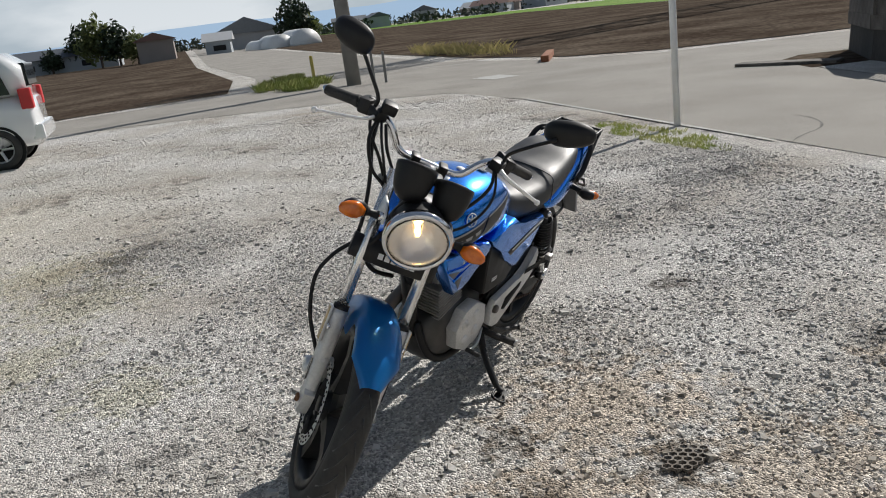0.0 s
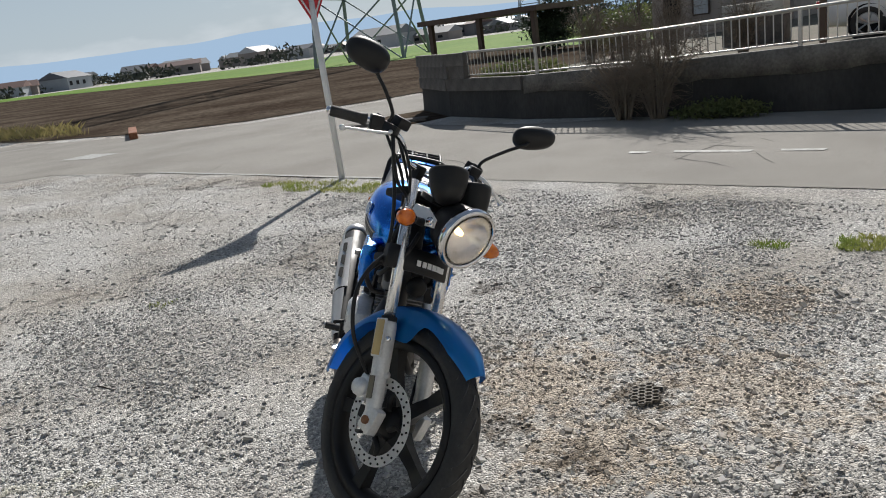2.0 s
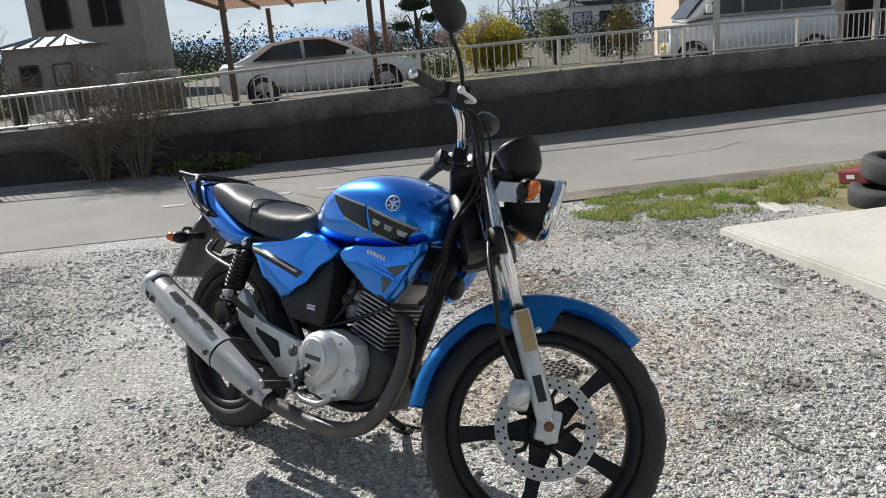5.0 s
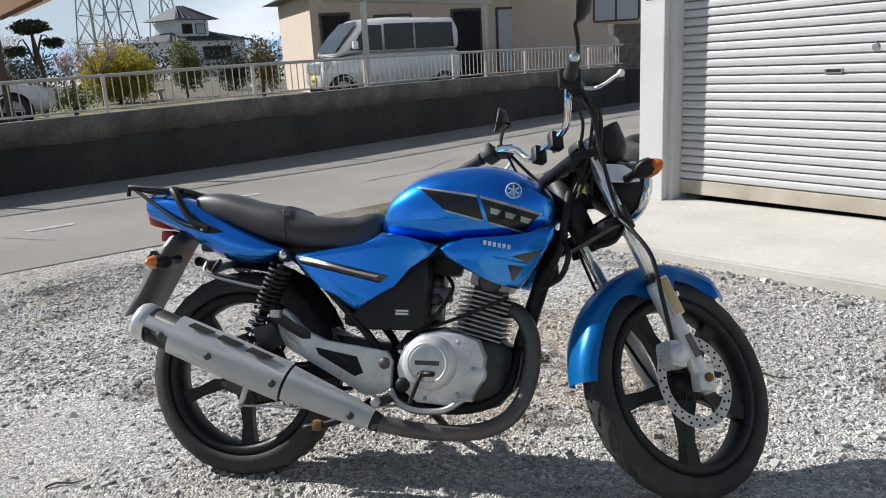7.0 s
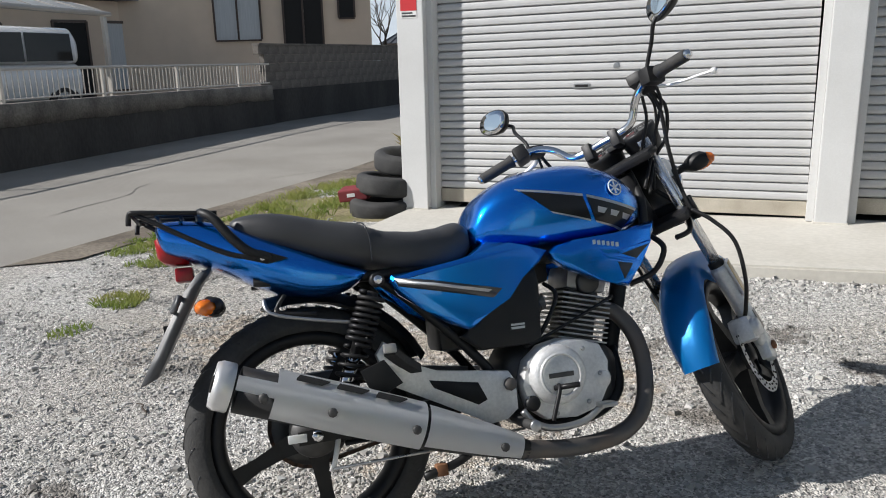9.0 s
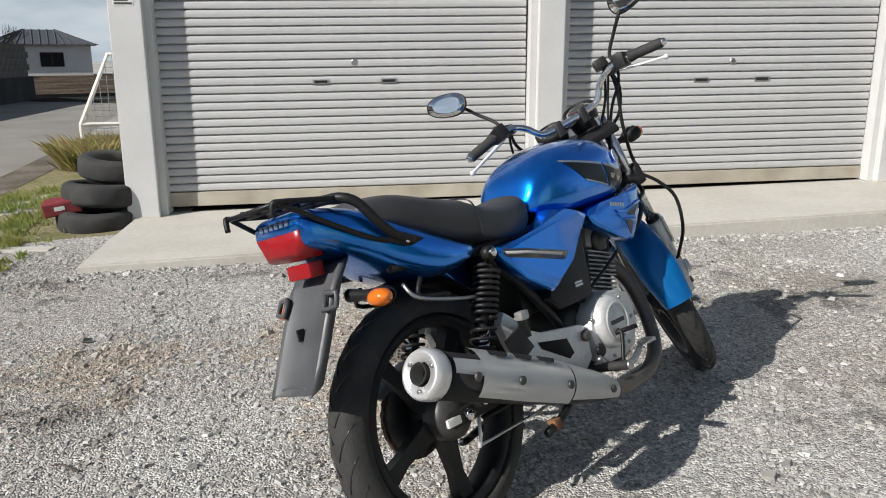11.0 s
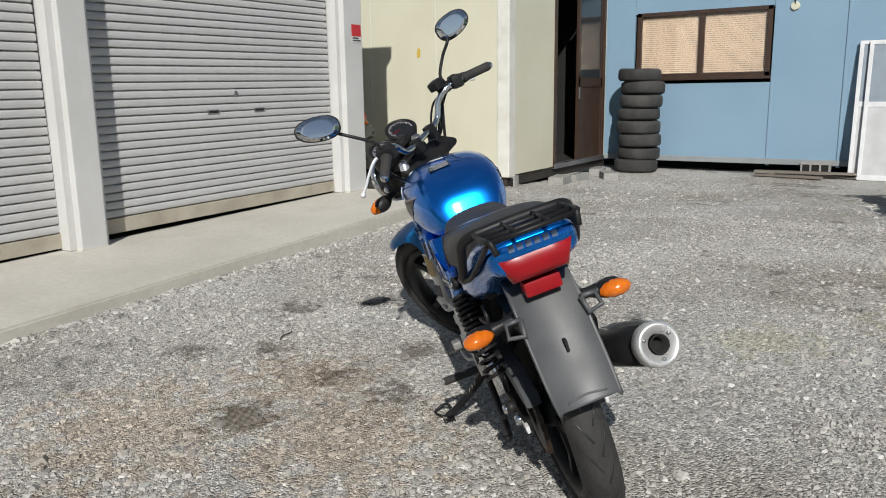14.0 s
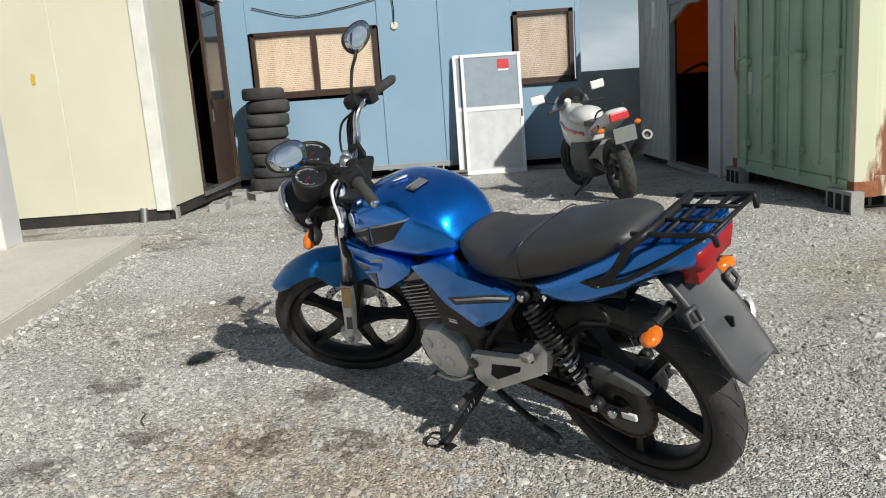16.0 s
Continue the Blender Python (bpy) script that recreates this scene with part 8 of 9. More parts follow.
for s in (1, -1):
    br = put("plate_bracket", tube([(-0.296, s * 0.070, 0.662), (-0.290, s * 0.104, 0.660), (-0.304, s * 0.108, 0.632), (-0.312, s * 0.074, 0.628), (-0.296, s * 0.070, 0.662)], 0.0065, 8), M_greyplastic, label="flat loop bracket on the mudguard")
    sg = put("rear_indicator", tube([(-0.225, s * 0.06, 0.642), (-0.222, s * 0.105, 0.637), (-0.218, s * 0.125, 0.632)], [0.016, 0.012, 0.018], 12, 4), M_black, label="orange rear turn signal on a black stalk")
    put("lens", lathe([(0.0, -0.032), (0.014, -0.028), (0.023, -0.014), (0.0265, 0.004), (0.024, 0.024), (0.015, 0.040), (0.0, 0.046)], 20, m=along((-0.228, s * 0.158, 0.628), (-0.35, s * 1, 0)) @ Matrix.Diagonal((1.0, 0.78, 1, 1))), M_amber, sg)
    put("lens_back", lathe([(0.0, -0.034), (0.016, -0.03), (0.025, -0.012), (0.0275, 0.004), (0.025, 0.022), (0.014, 0.034)], 20, m=along((-0.217, s * 0.154, 0.629), (-0.2, s * 1, 0)) @ Matrix.Diagonal((1.0, 0.82, 1, 1))), M_black, sg)
    put("hanger_hook", tube([(-0.05, s * 0.11, 0.64), (-0.07, s * 0.115, 0.60), (0.02, s * 0.12, 0.585)], 0.006, 6, 4), M_frame)
# luggage rack and grab rail
rk = put("grab_rail", tube([(-0.075, 0.140, 0.728), (-0.125, 0.140, 0.750), (-0.165, 0.136, 0.790), (-0.198, 0.128, 0.835), (-0.222, 0.108, 0.853), (-0.230, 0.07, 0.857), (-0.232, 0.0, 0.859), (-0.230, -0.07, 0.857), (-0.222, -0.108, 0.853), (-0.198, -0.128, 0.835), (-0.165, -0.136, 0.790), (-0.125, -0.140, 0.750), (-0.075, -0.140, 0.728)], 0.0115, 10, 6), M_frame, label="black grab rail and luggage rack")
for s in (1, -1):
    put("rack_rail", tube([(-0.190, s * 0.098, 0.852), (-0.30, s * 0.100, 0.860), (-0.37, s * 0.098, 0.866), (-0.386, s * 0.092, 0.864), (-0.390, s * 0.088, 0.838)], 0.0065, 8, 4), M_frame, rk)
    put("rack_rail", tube([(-0.228, s * 0.035, 0.859), (-0.382, s * 0.035, 0.867)], 0.005, 8), M_frame, rk)
    put("rack_strut", tube([(-0.37, s * 0.095, 0.862), (-0.32, s * 0.104, 0.832), (-0.25, s * 0.118, 0.790), (-0.17, s * 0.132, 0.748), (-0.115, s * 0.138, 0.735)], 0.006, 8, 5), M_frame, rk)
    put("mount_plate", prism([(-0.145, 0.735), (-0.085, 0.716), (-0.035, 0.726), (-0.10, 0.752)], s * 0.136, s * 0.142, 0.002), M_frame, rk)
    bolt((-0.095, s * 0.143, 0.733), (0, s, 0), 0.009, M_chrome, rk)
for x in (-0.275, -0.33, -0.382):
    put("rack_bar", tube([(x, 0.097, 0.855 - (x + 0.2) * 0.05), (x, -0.097, 0.855 - (x + 0.2) * 0.05)], 0.0055, 8), M_frame, rk)

# -- foot controls --
def foot_bracket(s):
    ol = [(0.150, 0.470), (0.172, 0.500), (0.20, 0.480), (0.245, 0.428), (0.30, 0.412), (0.485, 0.388), (0.502, 0.36), (0.50, 0.290), (0.470, 0.268), (0.425, 0.262), (0.30, 0.330), (0.20, 0.388), (0.175, 0.395), (0.165, 0.425)]
    fb = put("footrest_bracket", prism(ol, s * 0.112, s * 0.140, 0.006), M_alu_cast, label="cast aluminium footrest bracket")
    put("bracket_window", prism([(0.275, 0.392), (0.40, 0.370), (0.42, 0.325), (0.395, 0.315), (0.285, 0.372)], s * 0.1385, s * 0.1415, 0.0), M_dark, fb)
    bolt((0.483, s * 0.141, 0.355), (0, s, 0), 0.017, M_pipe, fb, h=0.012)
    pg = put("passenger_peg", loft([[Vector((x + a * 0.014, s * y, z + b * 0.010)) for a, b in ((-1, -1), (1, -1), (1, 1), (-1, 1))] for x, y, z in ((0.245, 0.14, 0.425), (0.205, 0.165, 0.452), (0.175, 0.185, 0.478))]), M_rubber, smooth=None)
    put("peg_end", box((0.160, s * 0.192 - 0.012, 0.474), (0.190, s * 0.192 + 0.012, 0.496), 0.004), M_fin, pg)
    fp = put("footrest", tube([(0.50, s * 0.10, 0.262), (0.50, s * 0.17, 0.258), (0.495, s * 0.255, 0.262)], 0.013, 10), M_rubber, label="rubber footrest")
    bolt((0.495, s * 0.255, 0.262), (0, s, 0), 0.014, M_steel, fp)


for s in (1, -1):
    foot_bracket(s)
put("brake_pedal", tube([(0.505, -0.155, 0.285), (0.53, -0.160, 0.252), (0.58, -0.165, 0.232), (0.66, -0.170, 0.238), (0.715, -0.172, 0.270), (0.735, -0.172, 0.272)], 0.009, 8, 5), M_steel, label="bent steel brake pedal")
put("pedal_pad", box((0.700, -0.205, 0.268), (0.745, -0.165, 0.280), 0.004), M_steel)
put("kick_lever", tube([(0.595, -0.150, 0.325), (0.60, -0.185, 0.335), (0.575, -0.190, 0.270), (0.57, -0.190, 0.255)], 0.006, 8, 4), M_frame)
put("kick_pad", tube([(0.590, -0.172, 0.332), (0.640, -0.215, 0.338)], 0.007, 8), M_frame)
put("gear_lever", tube([(0.53, 0.125, 0.285), (0.60, 0.150, 0.262), (0.68, 0.160, 0.275)], 0.006, 8, 4), M_steel, label="gear change lever")
put("toe_peg", tube([(0.68, 0.150, 0.275), (0.68, 0.205, 0.275)], 0.008, 8), M_rubber)
sdst = put("side_stand", tube([(0.50, 0.105, 0.255), (0.540, 0.165, 0.188), (0.578, 0.245, 0.122), (0.588, 0.282, 0.104)], [0.016, 0.013, 0.012, 0.011], 10, 4), M_frame, label="black side stand resting on the gravel")
put("stand_foot", box((0.555, 0.262, 0.086), (0.622, 0.318, 0.096), 0.003), M_frame, sdst)
put("stand_loop", tube([(0.602, 0.300, 0.102), (0.645, 0.318, 0.108), (0.652, 0.275, 0.118), (0.608, 0.262, 0.120)], 0.005, 6, 4), M_frame, sdst)
put("stand_spring", tube([(0.505 + 0.07 * t + 0.006 * math.cos(t * 60), 0.120 + 0.115 * t, 0.245 - 0.115 * t + 0.006 * math.sin(t * 60)) for t in (i / 90 for i in range(91))], 0.0018, 5), M_steel, sdst)
put("centre_stand", tube([(0.44, 0.12, 0.245), (0.34, 0.125, 0.185), (0.22, 0.135, 0.15), (0.20, 0.15, 0.148)], 0.011, 8, 4), M_frame, label="folded centre stand")
put("centre_stand_leg", tube([(0.44, -0.12, 0.245), (0.34, -0.125, 0.185), (0.24, -0.13, 0.16)], 0.011, 8, 4), M_frame)
put("rust_bracket", box((0.27, -0.14, 0.155), (0.30, -0.11, 0.185), 0.006), M_rust)

# -- front end, turned to the left --
for s in (1, -1):
    a = Vector((FX, s * 0.096, FZ))
    leg = put("fork_leg", tube([a - AXD * 0.04, a - AXD * 0.015, a + AXD * 0.05, a + AXD * 0.14, a + AXD * 0.27, a + AXD * 0.285], [0.016, 0.022, 0.024, 0.026, 0.027, 0.024], 16), M_alu_cast, label="silver fork leg", st=True)
    put("axle_lug", box((FX - 0.028, s * 0.096 - 0.018, FZ - 0.035), (FX + 0.028, s * 0.096 + 0.018, FZ + 0.042), 0.008), M_alu_cast, leg, st=True)
    bolt(a + Vector((0, s * 0.02, 0)), (0, s, 0), 0.013, M_rust if s < 0 else M_steel, leg, st=True, h=0.010)
    put("fork_tube", tube([a + AXD * 0.27, a + AXD * 0.72], 0.0178, 16), M_forkchrome, leg, "chrome fork tube", st=True)
    put("dust_seal", tube([a + AXD * 0.280, a + AXD * 0.300], 0.0235, 16), M_black, leg, st=True)
    rfl = a + AXD * 0.235 + Vector((0.002, s * 0.030, 0.001))
    rm = Matrix.Translation(rfl) @ Matrix.Rotation(-math.atan2(0.444, 0.896), 4, "Y")
    rb = put("fork_reflector", box((-0.017, -0.004, -0.052), (0.017, 0.004, 0.052), 0.004, m=rm), M_reflector, leg, "faded amber fork reflector", st=True)
    put("reflector_frame", box((-0.020, -0.005 - s * 0.003, -0.056), (0.020, 0.003 - s * 0.003, 0.056), 0.003, m=rm), M_alu_cast, leg, st=True)
    put("leg_label", box((-0.011, s * 0.025 - 0.001, 0.06), (0.011, s * 0.025 + 0.0012, 0.125), m=Matrix.Translation(a) @ Matrix.Rotation(-math.atan2(0.444, 0.896), 4, "Y")), M_decal_black, leg, st=True)
    bolt(a + AXD * 0.235 + Vector((0.03, s * 0.02, 0.012)), (0.3, s, 0), 0.009, M_chrome, leg, st=True)
for dist, nm in ((0.80, "lower_clamp"), (1.005, "upper_clamp")):
    c = AX0 + AXD * dist
    m2 = Matrix.Translation(c) @ Matrix.Rotation(-math.atan2(0.444, 0.896), 4, "Y")
    put(nm, box((-0.028, -0.122, -0.013), (0.070, 0.122, 0.013), 0.010, m=m2), M_frame, st=True)
# fork cover band below the headlamp
c = AX0 + AXD * 0.80
m2 = Matrix.Translation(c) @ Matrix.Rotation(-math.atan2(0.444, 0.896), 4, "Y")
bm = loft([[m2 @ Vector((0.055 + 0.045 * (1 - (y / 0.135) ** 2) + e, y, z)) for e, z in ((0, -0.036), (0.004, -0.034), (0.006, 0.034), (0.0, 0.036), (-0.02, 0.034), (-0.02, -0.034))] for y in (-0.135, -0.12, -0.08, -0.04, 0, 0.04, 0.08, 0.12, 0.135)])
band = put("fork_band", bm, M_black, label="black fork band with white brand bars", st=True)
for k in range(6):
    y = -0.05 + 0.02 * k
    put("brand_bar", box((0.0, -0.0075, -0.008), (0.003, 0.0075, 0.009), m=m2 @ Matrix.Translation((0.106 - 0.045 * (y / 0.135) ** 2, y, -0.008))), M_decal_white, band, st=True)
# fender
rows = []
for i in range(45):
    deg = 55 + (184 - 55) * i / 44
    t = radians(deg)
    wide = 0.068 * min(1, 0.40 + i * 0.12) if i < 6 else (0.068 if i < 38 else 0.068 - 0.0025 * (i - 37))
    skirt = 0.075 / (1 + math.exp(-(deg - 97) / 1.6)) / (1 + math.exp((deg - 126) / 4.0))
    row = []
    for j in range(15):
        f = (j - 7) / 7
        r = 0.347 - 0.030 * abs(f) ** 3 - (skirt + 0.008) * max(0, abs(f) - 0.70) / 0.30
        row.append(Vector((FX + r * math.cos(t), wide * math.copysign(min(1, abs(f) * 1.12), f), FZ + r * math.sin(t))))
    rows.append(row)
bm = loft(rows, closed=False, caps=False)
bmesh.ops.solidify(bm, geom=bm.faces[:], thickness=0.003)
M_fenderblue = material("blue_fender_plastic", (0.006, 0.265, 0.70), 0.30, 0.38, second=(0.006, 0.24, 0.64), scale=5, amount=0.5, coat=0.8)
put("front_fender", bm, M_fenderblue, label="blue front fender", st=True, smooth=radians(50))
# brake disc and caliper on the wheel's right side
dm = along((FX, -0.066, FZ), (0, -1, 0))
bm = bmesh.new()
seg = 120
inn = [bm.verts.new(dm @ Vector((0.096 * math.cos(2 * math.pi * k / seg), 0.096 * math.sin(2 * math.pi * k / seg), 0))) for k in range(seg)]
outr = [bm.verts.new(dm @ Vector((0.1275 * math.cos(2 * math.pi * k / seg), 0.1275 * math.sin(2 * math.pi * k / seg), 0))) for k in range(seg)]
for k in range(seg):
    bm.faces.new((inn[k], inn[(k + 1) % seg], outr[(k + 1) % seg], outr[k]))
bmesh.ops.solidify(bm, geom=bm.faces[:], thickness=0.004)
disc = put("brake_disc", bm, material("worn_disc_steel", (0.86, 0.85, 0.83), 0.5, 0.10, second=(0.76, 0.75, 0.73), scale=30, amount=0.6), FW, "drilled steel brake disc", st=True, smooth=None)
bm = bmesh.new()
for k in range(26):
    a = 2 * math.pi * k / 26
    for rr, off in ((0.105, 0), (0.119, 0.08)):
        lathe([(0.0, 0.0026), (0.0034, 0.0026), (0.0034, -0.006), (0, -0.006)], 6, bm, dm @ Matrix.Translation((rr * math.cos(a + off), rr * math.sin(a + off), 0)))
put("drill_holes", bm, M_dark, disc, st=True)
for k in range(5):
    a = 2 * math.pi * k / 5
    put("disc_arm", tube([dm @ Vector((0.045 * math.cos(a), 0.045 * math.sin(a), -0.002)), dm @ Vector((0.075 * math.cos(a + 0.35), 0.075 * math.sin(a + 0.35), 0)), dm @ Vector((0.097 * math.cos(a + 0.25), 0.097 * math.sin(a + 0.25), 0))], 0.009, 8, flat=0.4), M_frame, disc, st=True)
cal = put("brake_caliper", box((FX - 0.11, -0.112, FZ + 0.022), (FX - 0.055, -0.045, FZ + 0.097), 0.014), M_alu_cast, label="aluminium front brake caliper", st=True)
put("caliper_piston", lathe([(0.0, 0.02), (0.024, 0.018), (0.028, 0.0)], 20, m=along((FX - 0.085, -0.110, FZ + 0.057), (0, -1, 0))), M_alu_cast, cal, st=True)
put("caliper_arm", tube([(FX - 0.065, -0.085, FZ + 0.097), (FX - 0.035, -0.09, FZ + 0.132)], 0.012, 8), M_alu_cast, cal, st=True)
# headlamp
hl = along((1.196, 0, 0.889), (1, 0, -0.10))
lamp = put("headlamp", lathe([(0.0, -0.135), (0.045, -0.125), (0.075, -0.085), (0.086, -0.035), (0.088, 0.0)], 36, m=hl), M_black, label="round headlamp with chrome rim", st=True)
put("rim", lathe([(0.086, -0.02), (0.097, -0.014), (0.0985, 0.0), (0.094, 0.012), (0.086, 0.014), (0.084, 0.004)], 40, m=hl, close=True), M_chrome, lamp, "chrome headlamp rim", st=True)
put("reflector", lathe([(0.012, -0.065), (0.035, -0.058), (0.062, -0.035), (0.080, -0.002), (0.084, 0.004)], 36, m=hl), M_forkchrome, lamp, st=True)
M_bulb = bpy.data.materials.new("lit_bulb")
M_bulb.use_nodes = True
bb = M_bulb.node_tree.nodes["Principled BSDF"]
bb.inputs["Base Color"].default_value = (1, 0.75, 0.4, 1)
bb.inputs["Emission Color"].default_value, bb.inputs["Emission Strength"].default_value = (1.0, 0.62, 0.22, 1), 9.0
put("bulb", lathe([(0.0, -0.028), (0.007, -0.030), (0.009, -0.045), (0.008, -0.066), (0.0, -0.066)], 16, m=hl @ Matrix.Translation((0, 0, 0))), M_bulb, lamp, "lit yellow bulb", st=True)
lens = put("lens", lathe([(0.0, 0.022), (0.03, 0.020), (0.06, 0.013), (0.080, 0.004), (0.085, 0.0), (0.085, -0.003), (0.060, 0.009), (0.03, 0.016), (0.0, 0.018)], 40, m=hl), M_lens, lamp, "clear headlamp glass", st=True)
lens.visible_shadow = False
for s in (1, -1):
    put("headlamp_stay", prism([(1.03, 0.850), (1.04, 0.908), (1.10, 0.918), (1.150, 0.900), (1.155, 0.875), (1.10, 0.862)], s * 0.096, s * 0.104, 0.004), M_frame if s > 0 else M_silver, label="headlamp stay", st=True)
    bolt((1.135, s * 0.104, 0.888), (0, s, 0), 0.013, M_chrome, st=True, h=0.01)
    sg = put("front_indicator", tube([(1.105, s * 0.10, 0.871), (1.106, s * 0.135, 0.871), (1.108, s * 0.150, 0.871)], [0.013, 0.011, 0.018], 12, 3), M_black, label="orange front turn signal on a black stalk", st=True)
    put("lens", lathe([(0.0, -0.030), (0.014, -0.028), (0.024, -0.012), (0.0265, 0.004), (0.023, 0.024), (0.014, 0.042), (0.0, 0.048)], 20, m=along((1.122, s * 0.180, 0.871), (0.30, s * 1, 0)) @ Matrix.Diagonal((0.8, 1, 1, 1))), M_amber, sg, st=True)
    put("lens_back", lathe([(0.0, -0.034), (0.016, -0.030), (0.026, -0.012), (0.0275, 0.004), (0.025, 0.022), (0.014, 0.036)], 20, m=along((1.109, s * 0.176, 0.871), (0.15, s * 1, 0)) @ Matrix.Diagonal((0.8, 1, 1, 1))), M_black, sg, st=True)
# instruments
M_face = material("gauge_face", (0.012, 0.012, 0.014), 0.35, coat=0.8)
for s, zz, R in ((1, 1.000, 0.053), (-1, 1.012, 0.056)):
    gm = along((1.066, s * 0.061, zz + 0.012), (-0.55, 0, 0.84))
    g = put("speedometer" if s < 0 else "tachometer", lathe([(0.0, -0.092), (R * 0.35, -0.089), (R * 0.66, -0.078), (R * 0.88, -0.058), (R * 1.0, -0.030), (R * 1.05, -0.008), (R * 1.08, 0.0), (R * 1.08, 0.012), (R * 0.93, 0.014), (R * 0.90, 0.006)], 32, m=gm), M_black, label="black round instrument pod with white scale", st=True)
    put("dial", lathe([(0.0, 0.007), (R * 0.91, 0.007)], 32, m=gm), M_face, g, st=True)
    bm = bmesh.new()
    for k in range(29):
        a = radians(-35 + 250 * k / 28)
        r0 = R * (0.66 if k % 4 == 0 else 0.75)
        box((r0, -0.0008, 0.0072), (R * 0.84, 0.0008, 0.0078), 0, bm, gm @ Matrix.Rotation(a, 4, "Z"))
    put("scale_ticks", bm, M_decal_white, g, st=True, smooth=None)
    put("needle", box((-0.006, -0.001, 0.0085), (R * 0.68, 0.001, 0.0095), 0, m=gm @ Matrix.Rotation(2.9, 4, "Z")), M_redlens, g, st=True)
    put("needle_hub", lathe([(0, 0.011), (0.006, 0.011), (0.007, 0.007)], 12, m=gm), M_black, g, st=True)
put("warning_panel", box((1.005, -0.028, 0.990), (1.050, 0.028, 1.018), 0.008), M_black, st=True)
put("instrument_bracket", box((1.01, -0.08, 0.930), (1.07, 0.08, 0.950), 0.008), M_frame, st=True)
put("ignition_lock", lathe([(0.0, 0.02), (0.016, 0.02), (0.02, 0.0)], 18, m=along((0.955, 0, 0.985), AXD)), M_steel, st=True)
# handlebar
BAR = [(0.783, 0.347, 1.030), (0.824, 0.275, 1.050), (0.868, 0.195, 1.064), (0.897, 0.145, 1.045), (0.912, 0.105, 1.000), (0.915, 0.06, 0.990)]
hb = put("handlebar", tube(BAR + [(0.915, 0, 0.990)] + [(x, -y, z) for x, y, z in BAR[::-1]], 0.0112, 12, 6), M_chrome, label="chrome handlebar turned to full left lock", st=True)
for s in (1, -1):
    put("bar_clamp", box((0.895, s * 0.045 - 0.014, 0.955), (0.935, s * 0.045 + 0.014, 1.008), 0.006), M_frame, hb, st=True)
    g0, g1 = Vector((0.836, s * 0.252, 1.0555)), Vector((0.783, s * 0.347, 1.030))
    gd = (g1 - g0).normalized()
    put("grip", tube([g0, g0 + gd * 0.004, g0 + gd * 0.02, g1 - gd * 0.006, g1], [0.020, 0.020, 0.0165, 0.0165, 0.014], 14), M_rubber, hb, "black rubber grip", st=True)
    put("bar_end", lathe([(0.0, 0.012), (0.010, 0.010), (0.013, 0.004), (0.013, 0.0)], 14, m=along(g1, gd)), M_chrome, hb, st=True)
    put("switch_housing", box((-0.030, -0.024, -0.021), (0.030, 0.024, 0.021), 0.009, m=along(g0 - gd * 0.030, gd)), M_black, hb, st=True)
    put("switch_button", box((-0.010, -0.006, 0.018), (0.010, 0.010, 0.028), 0.003, m=Matrix.Translation(g0 - gd * 0.03)), M_black, hb, st=True)
    pc = Vector((0.874, s * 0.200, 1.064))
    put("lever_perch", box((-0.022, -0.020, -0.017), (0.030, 0.020, 0.017), 0.007, m=Matrix.Translation(pc + Vector((0.012, 0, 0))) @ Matrix.Rotation(s * -0.55, 4, "Z")), M_black, hb, st=True)
    put("lever", tube([pc + Vector((0.03, s * 0.004, -0.004)), pc + Vector((0.056, s * 0.030, -0.012)), pc + Vector((0.052, s * 0.080, -0.028)), pc + Vector((0.038, s * 0.130, -0.045)), pc + Vector((0.033, s * 0.162, -0.055))], [0.008, 0.0075, 0.0065, 0.006, 0.006], 10, 5, flat=0.7), M_silver, hb, "silver hand lever", st=True)
    put("lever_ball", lathe([(0.0, 0.010), (0.007, 0.007), (0.010, 0.0), (0.007, -0.007), (0.0, -0.010)], 12, m=Matrix.Translation(pc + Vector((0.032, s * 0.167, -0.057)))), M_silver, hb, st=True)
    st1 = pc + Vector((0.01, s * 0.012, 0.017))
    mc2 = Vector((0.938, 0.326, 1.259)) if s > 0 else Vector((0.816, -0.340, 1.226))
    mir = put("mirror", tube([st1, st1 + Vector((0.002, s * 0.004, 0.030)), st1.lerp(mc2, 0.45) + Vector((0.010, -s * 0.010, 0.012)), mc2 + Vector((0.022, -s * 0.052, -0.040)), mc2 + Vector((0.020, -s * 0.036, -0.026))], 0.0058, 10, 5), M_black, label="black rear-view mirror on a thin stem", st=True)
    ringpts = []
    for i in range(36):
        a = 2 * math.pi * i / 36
        ca, sa = math.cos(a), math.sin(a)
        w2, h2 = (0.077, 0.041 * (1.0 + 0.10 * ca)) if s > 0 else (0.068, 0.043 * (1.0 - 0.10 * ca))
        ringpts.append((w2 * math.copysign(abs(ca) ** 0.84, ca), h2 * math.copysign(abs(sa) ** 0.84, sa)))
    fx = Vector((0.30 if s > 0 else -0.30, -1, 0)).normalized()
    fz = Vector((-0.85, 0.32, 0.15) if s > 0 else (-0.80, 0.52, 0.10)).normalized()
    fx = (fx - fz * fx.dot(fz)).normalized()
    fy = fz.cross(fx)
    if fy.z < 0:
        fy, fx = -fy, -fx
    if s > 0:
        fx, fy = fx * math.cos(radians(33)) - fy * math.sin(radians(33)), fx * math.sin(radians(33)) + fy * math.cos(radians(33))
    shell = [[mc2 + fx * (px * k) + fy * (py * k) + fz * zz for px, py in ringpts] for k, zz in ((0.30, -0.036), (0.62, -0.031), (0.88, -0.018), (0.99, -0.004), (1.0, 0.003), (0.955, 0.004))]
    put("shell", loft(shell), M_black, mir, "black mirror shell", st=True)
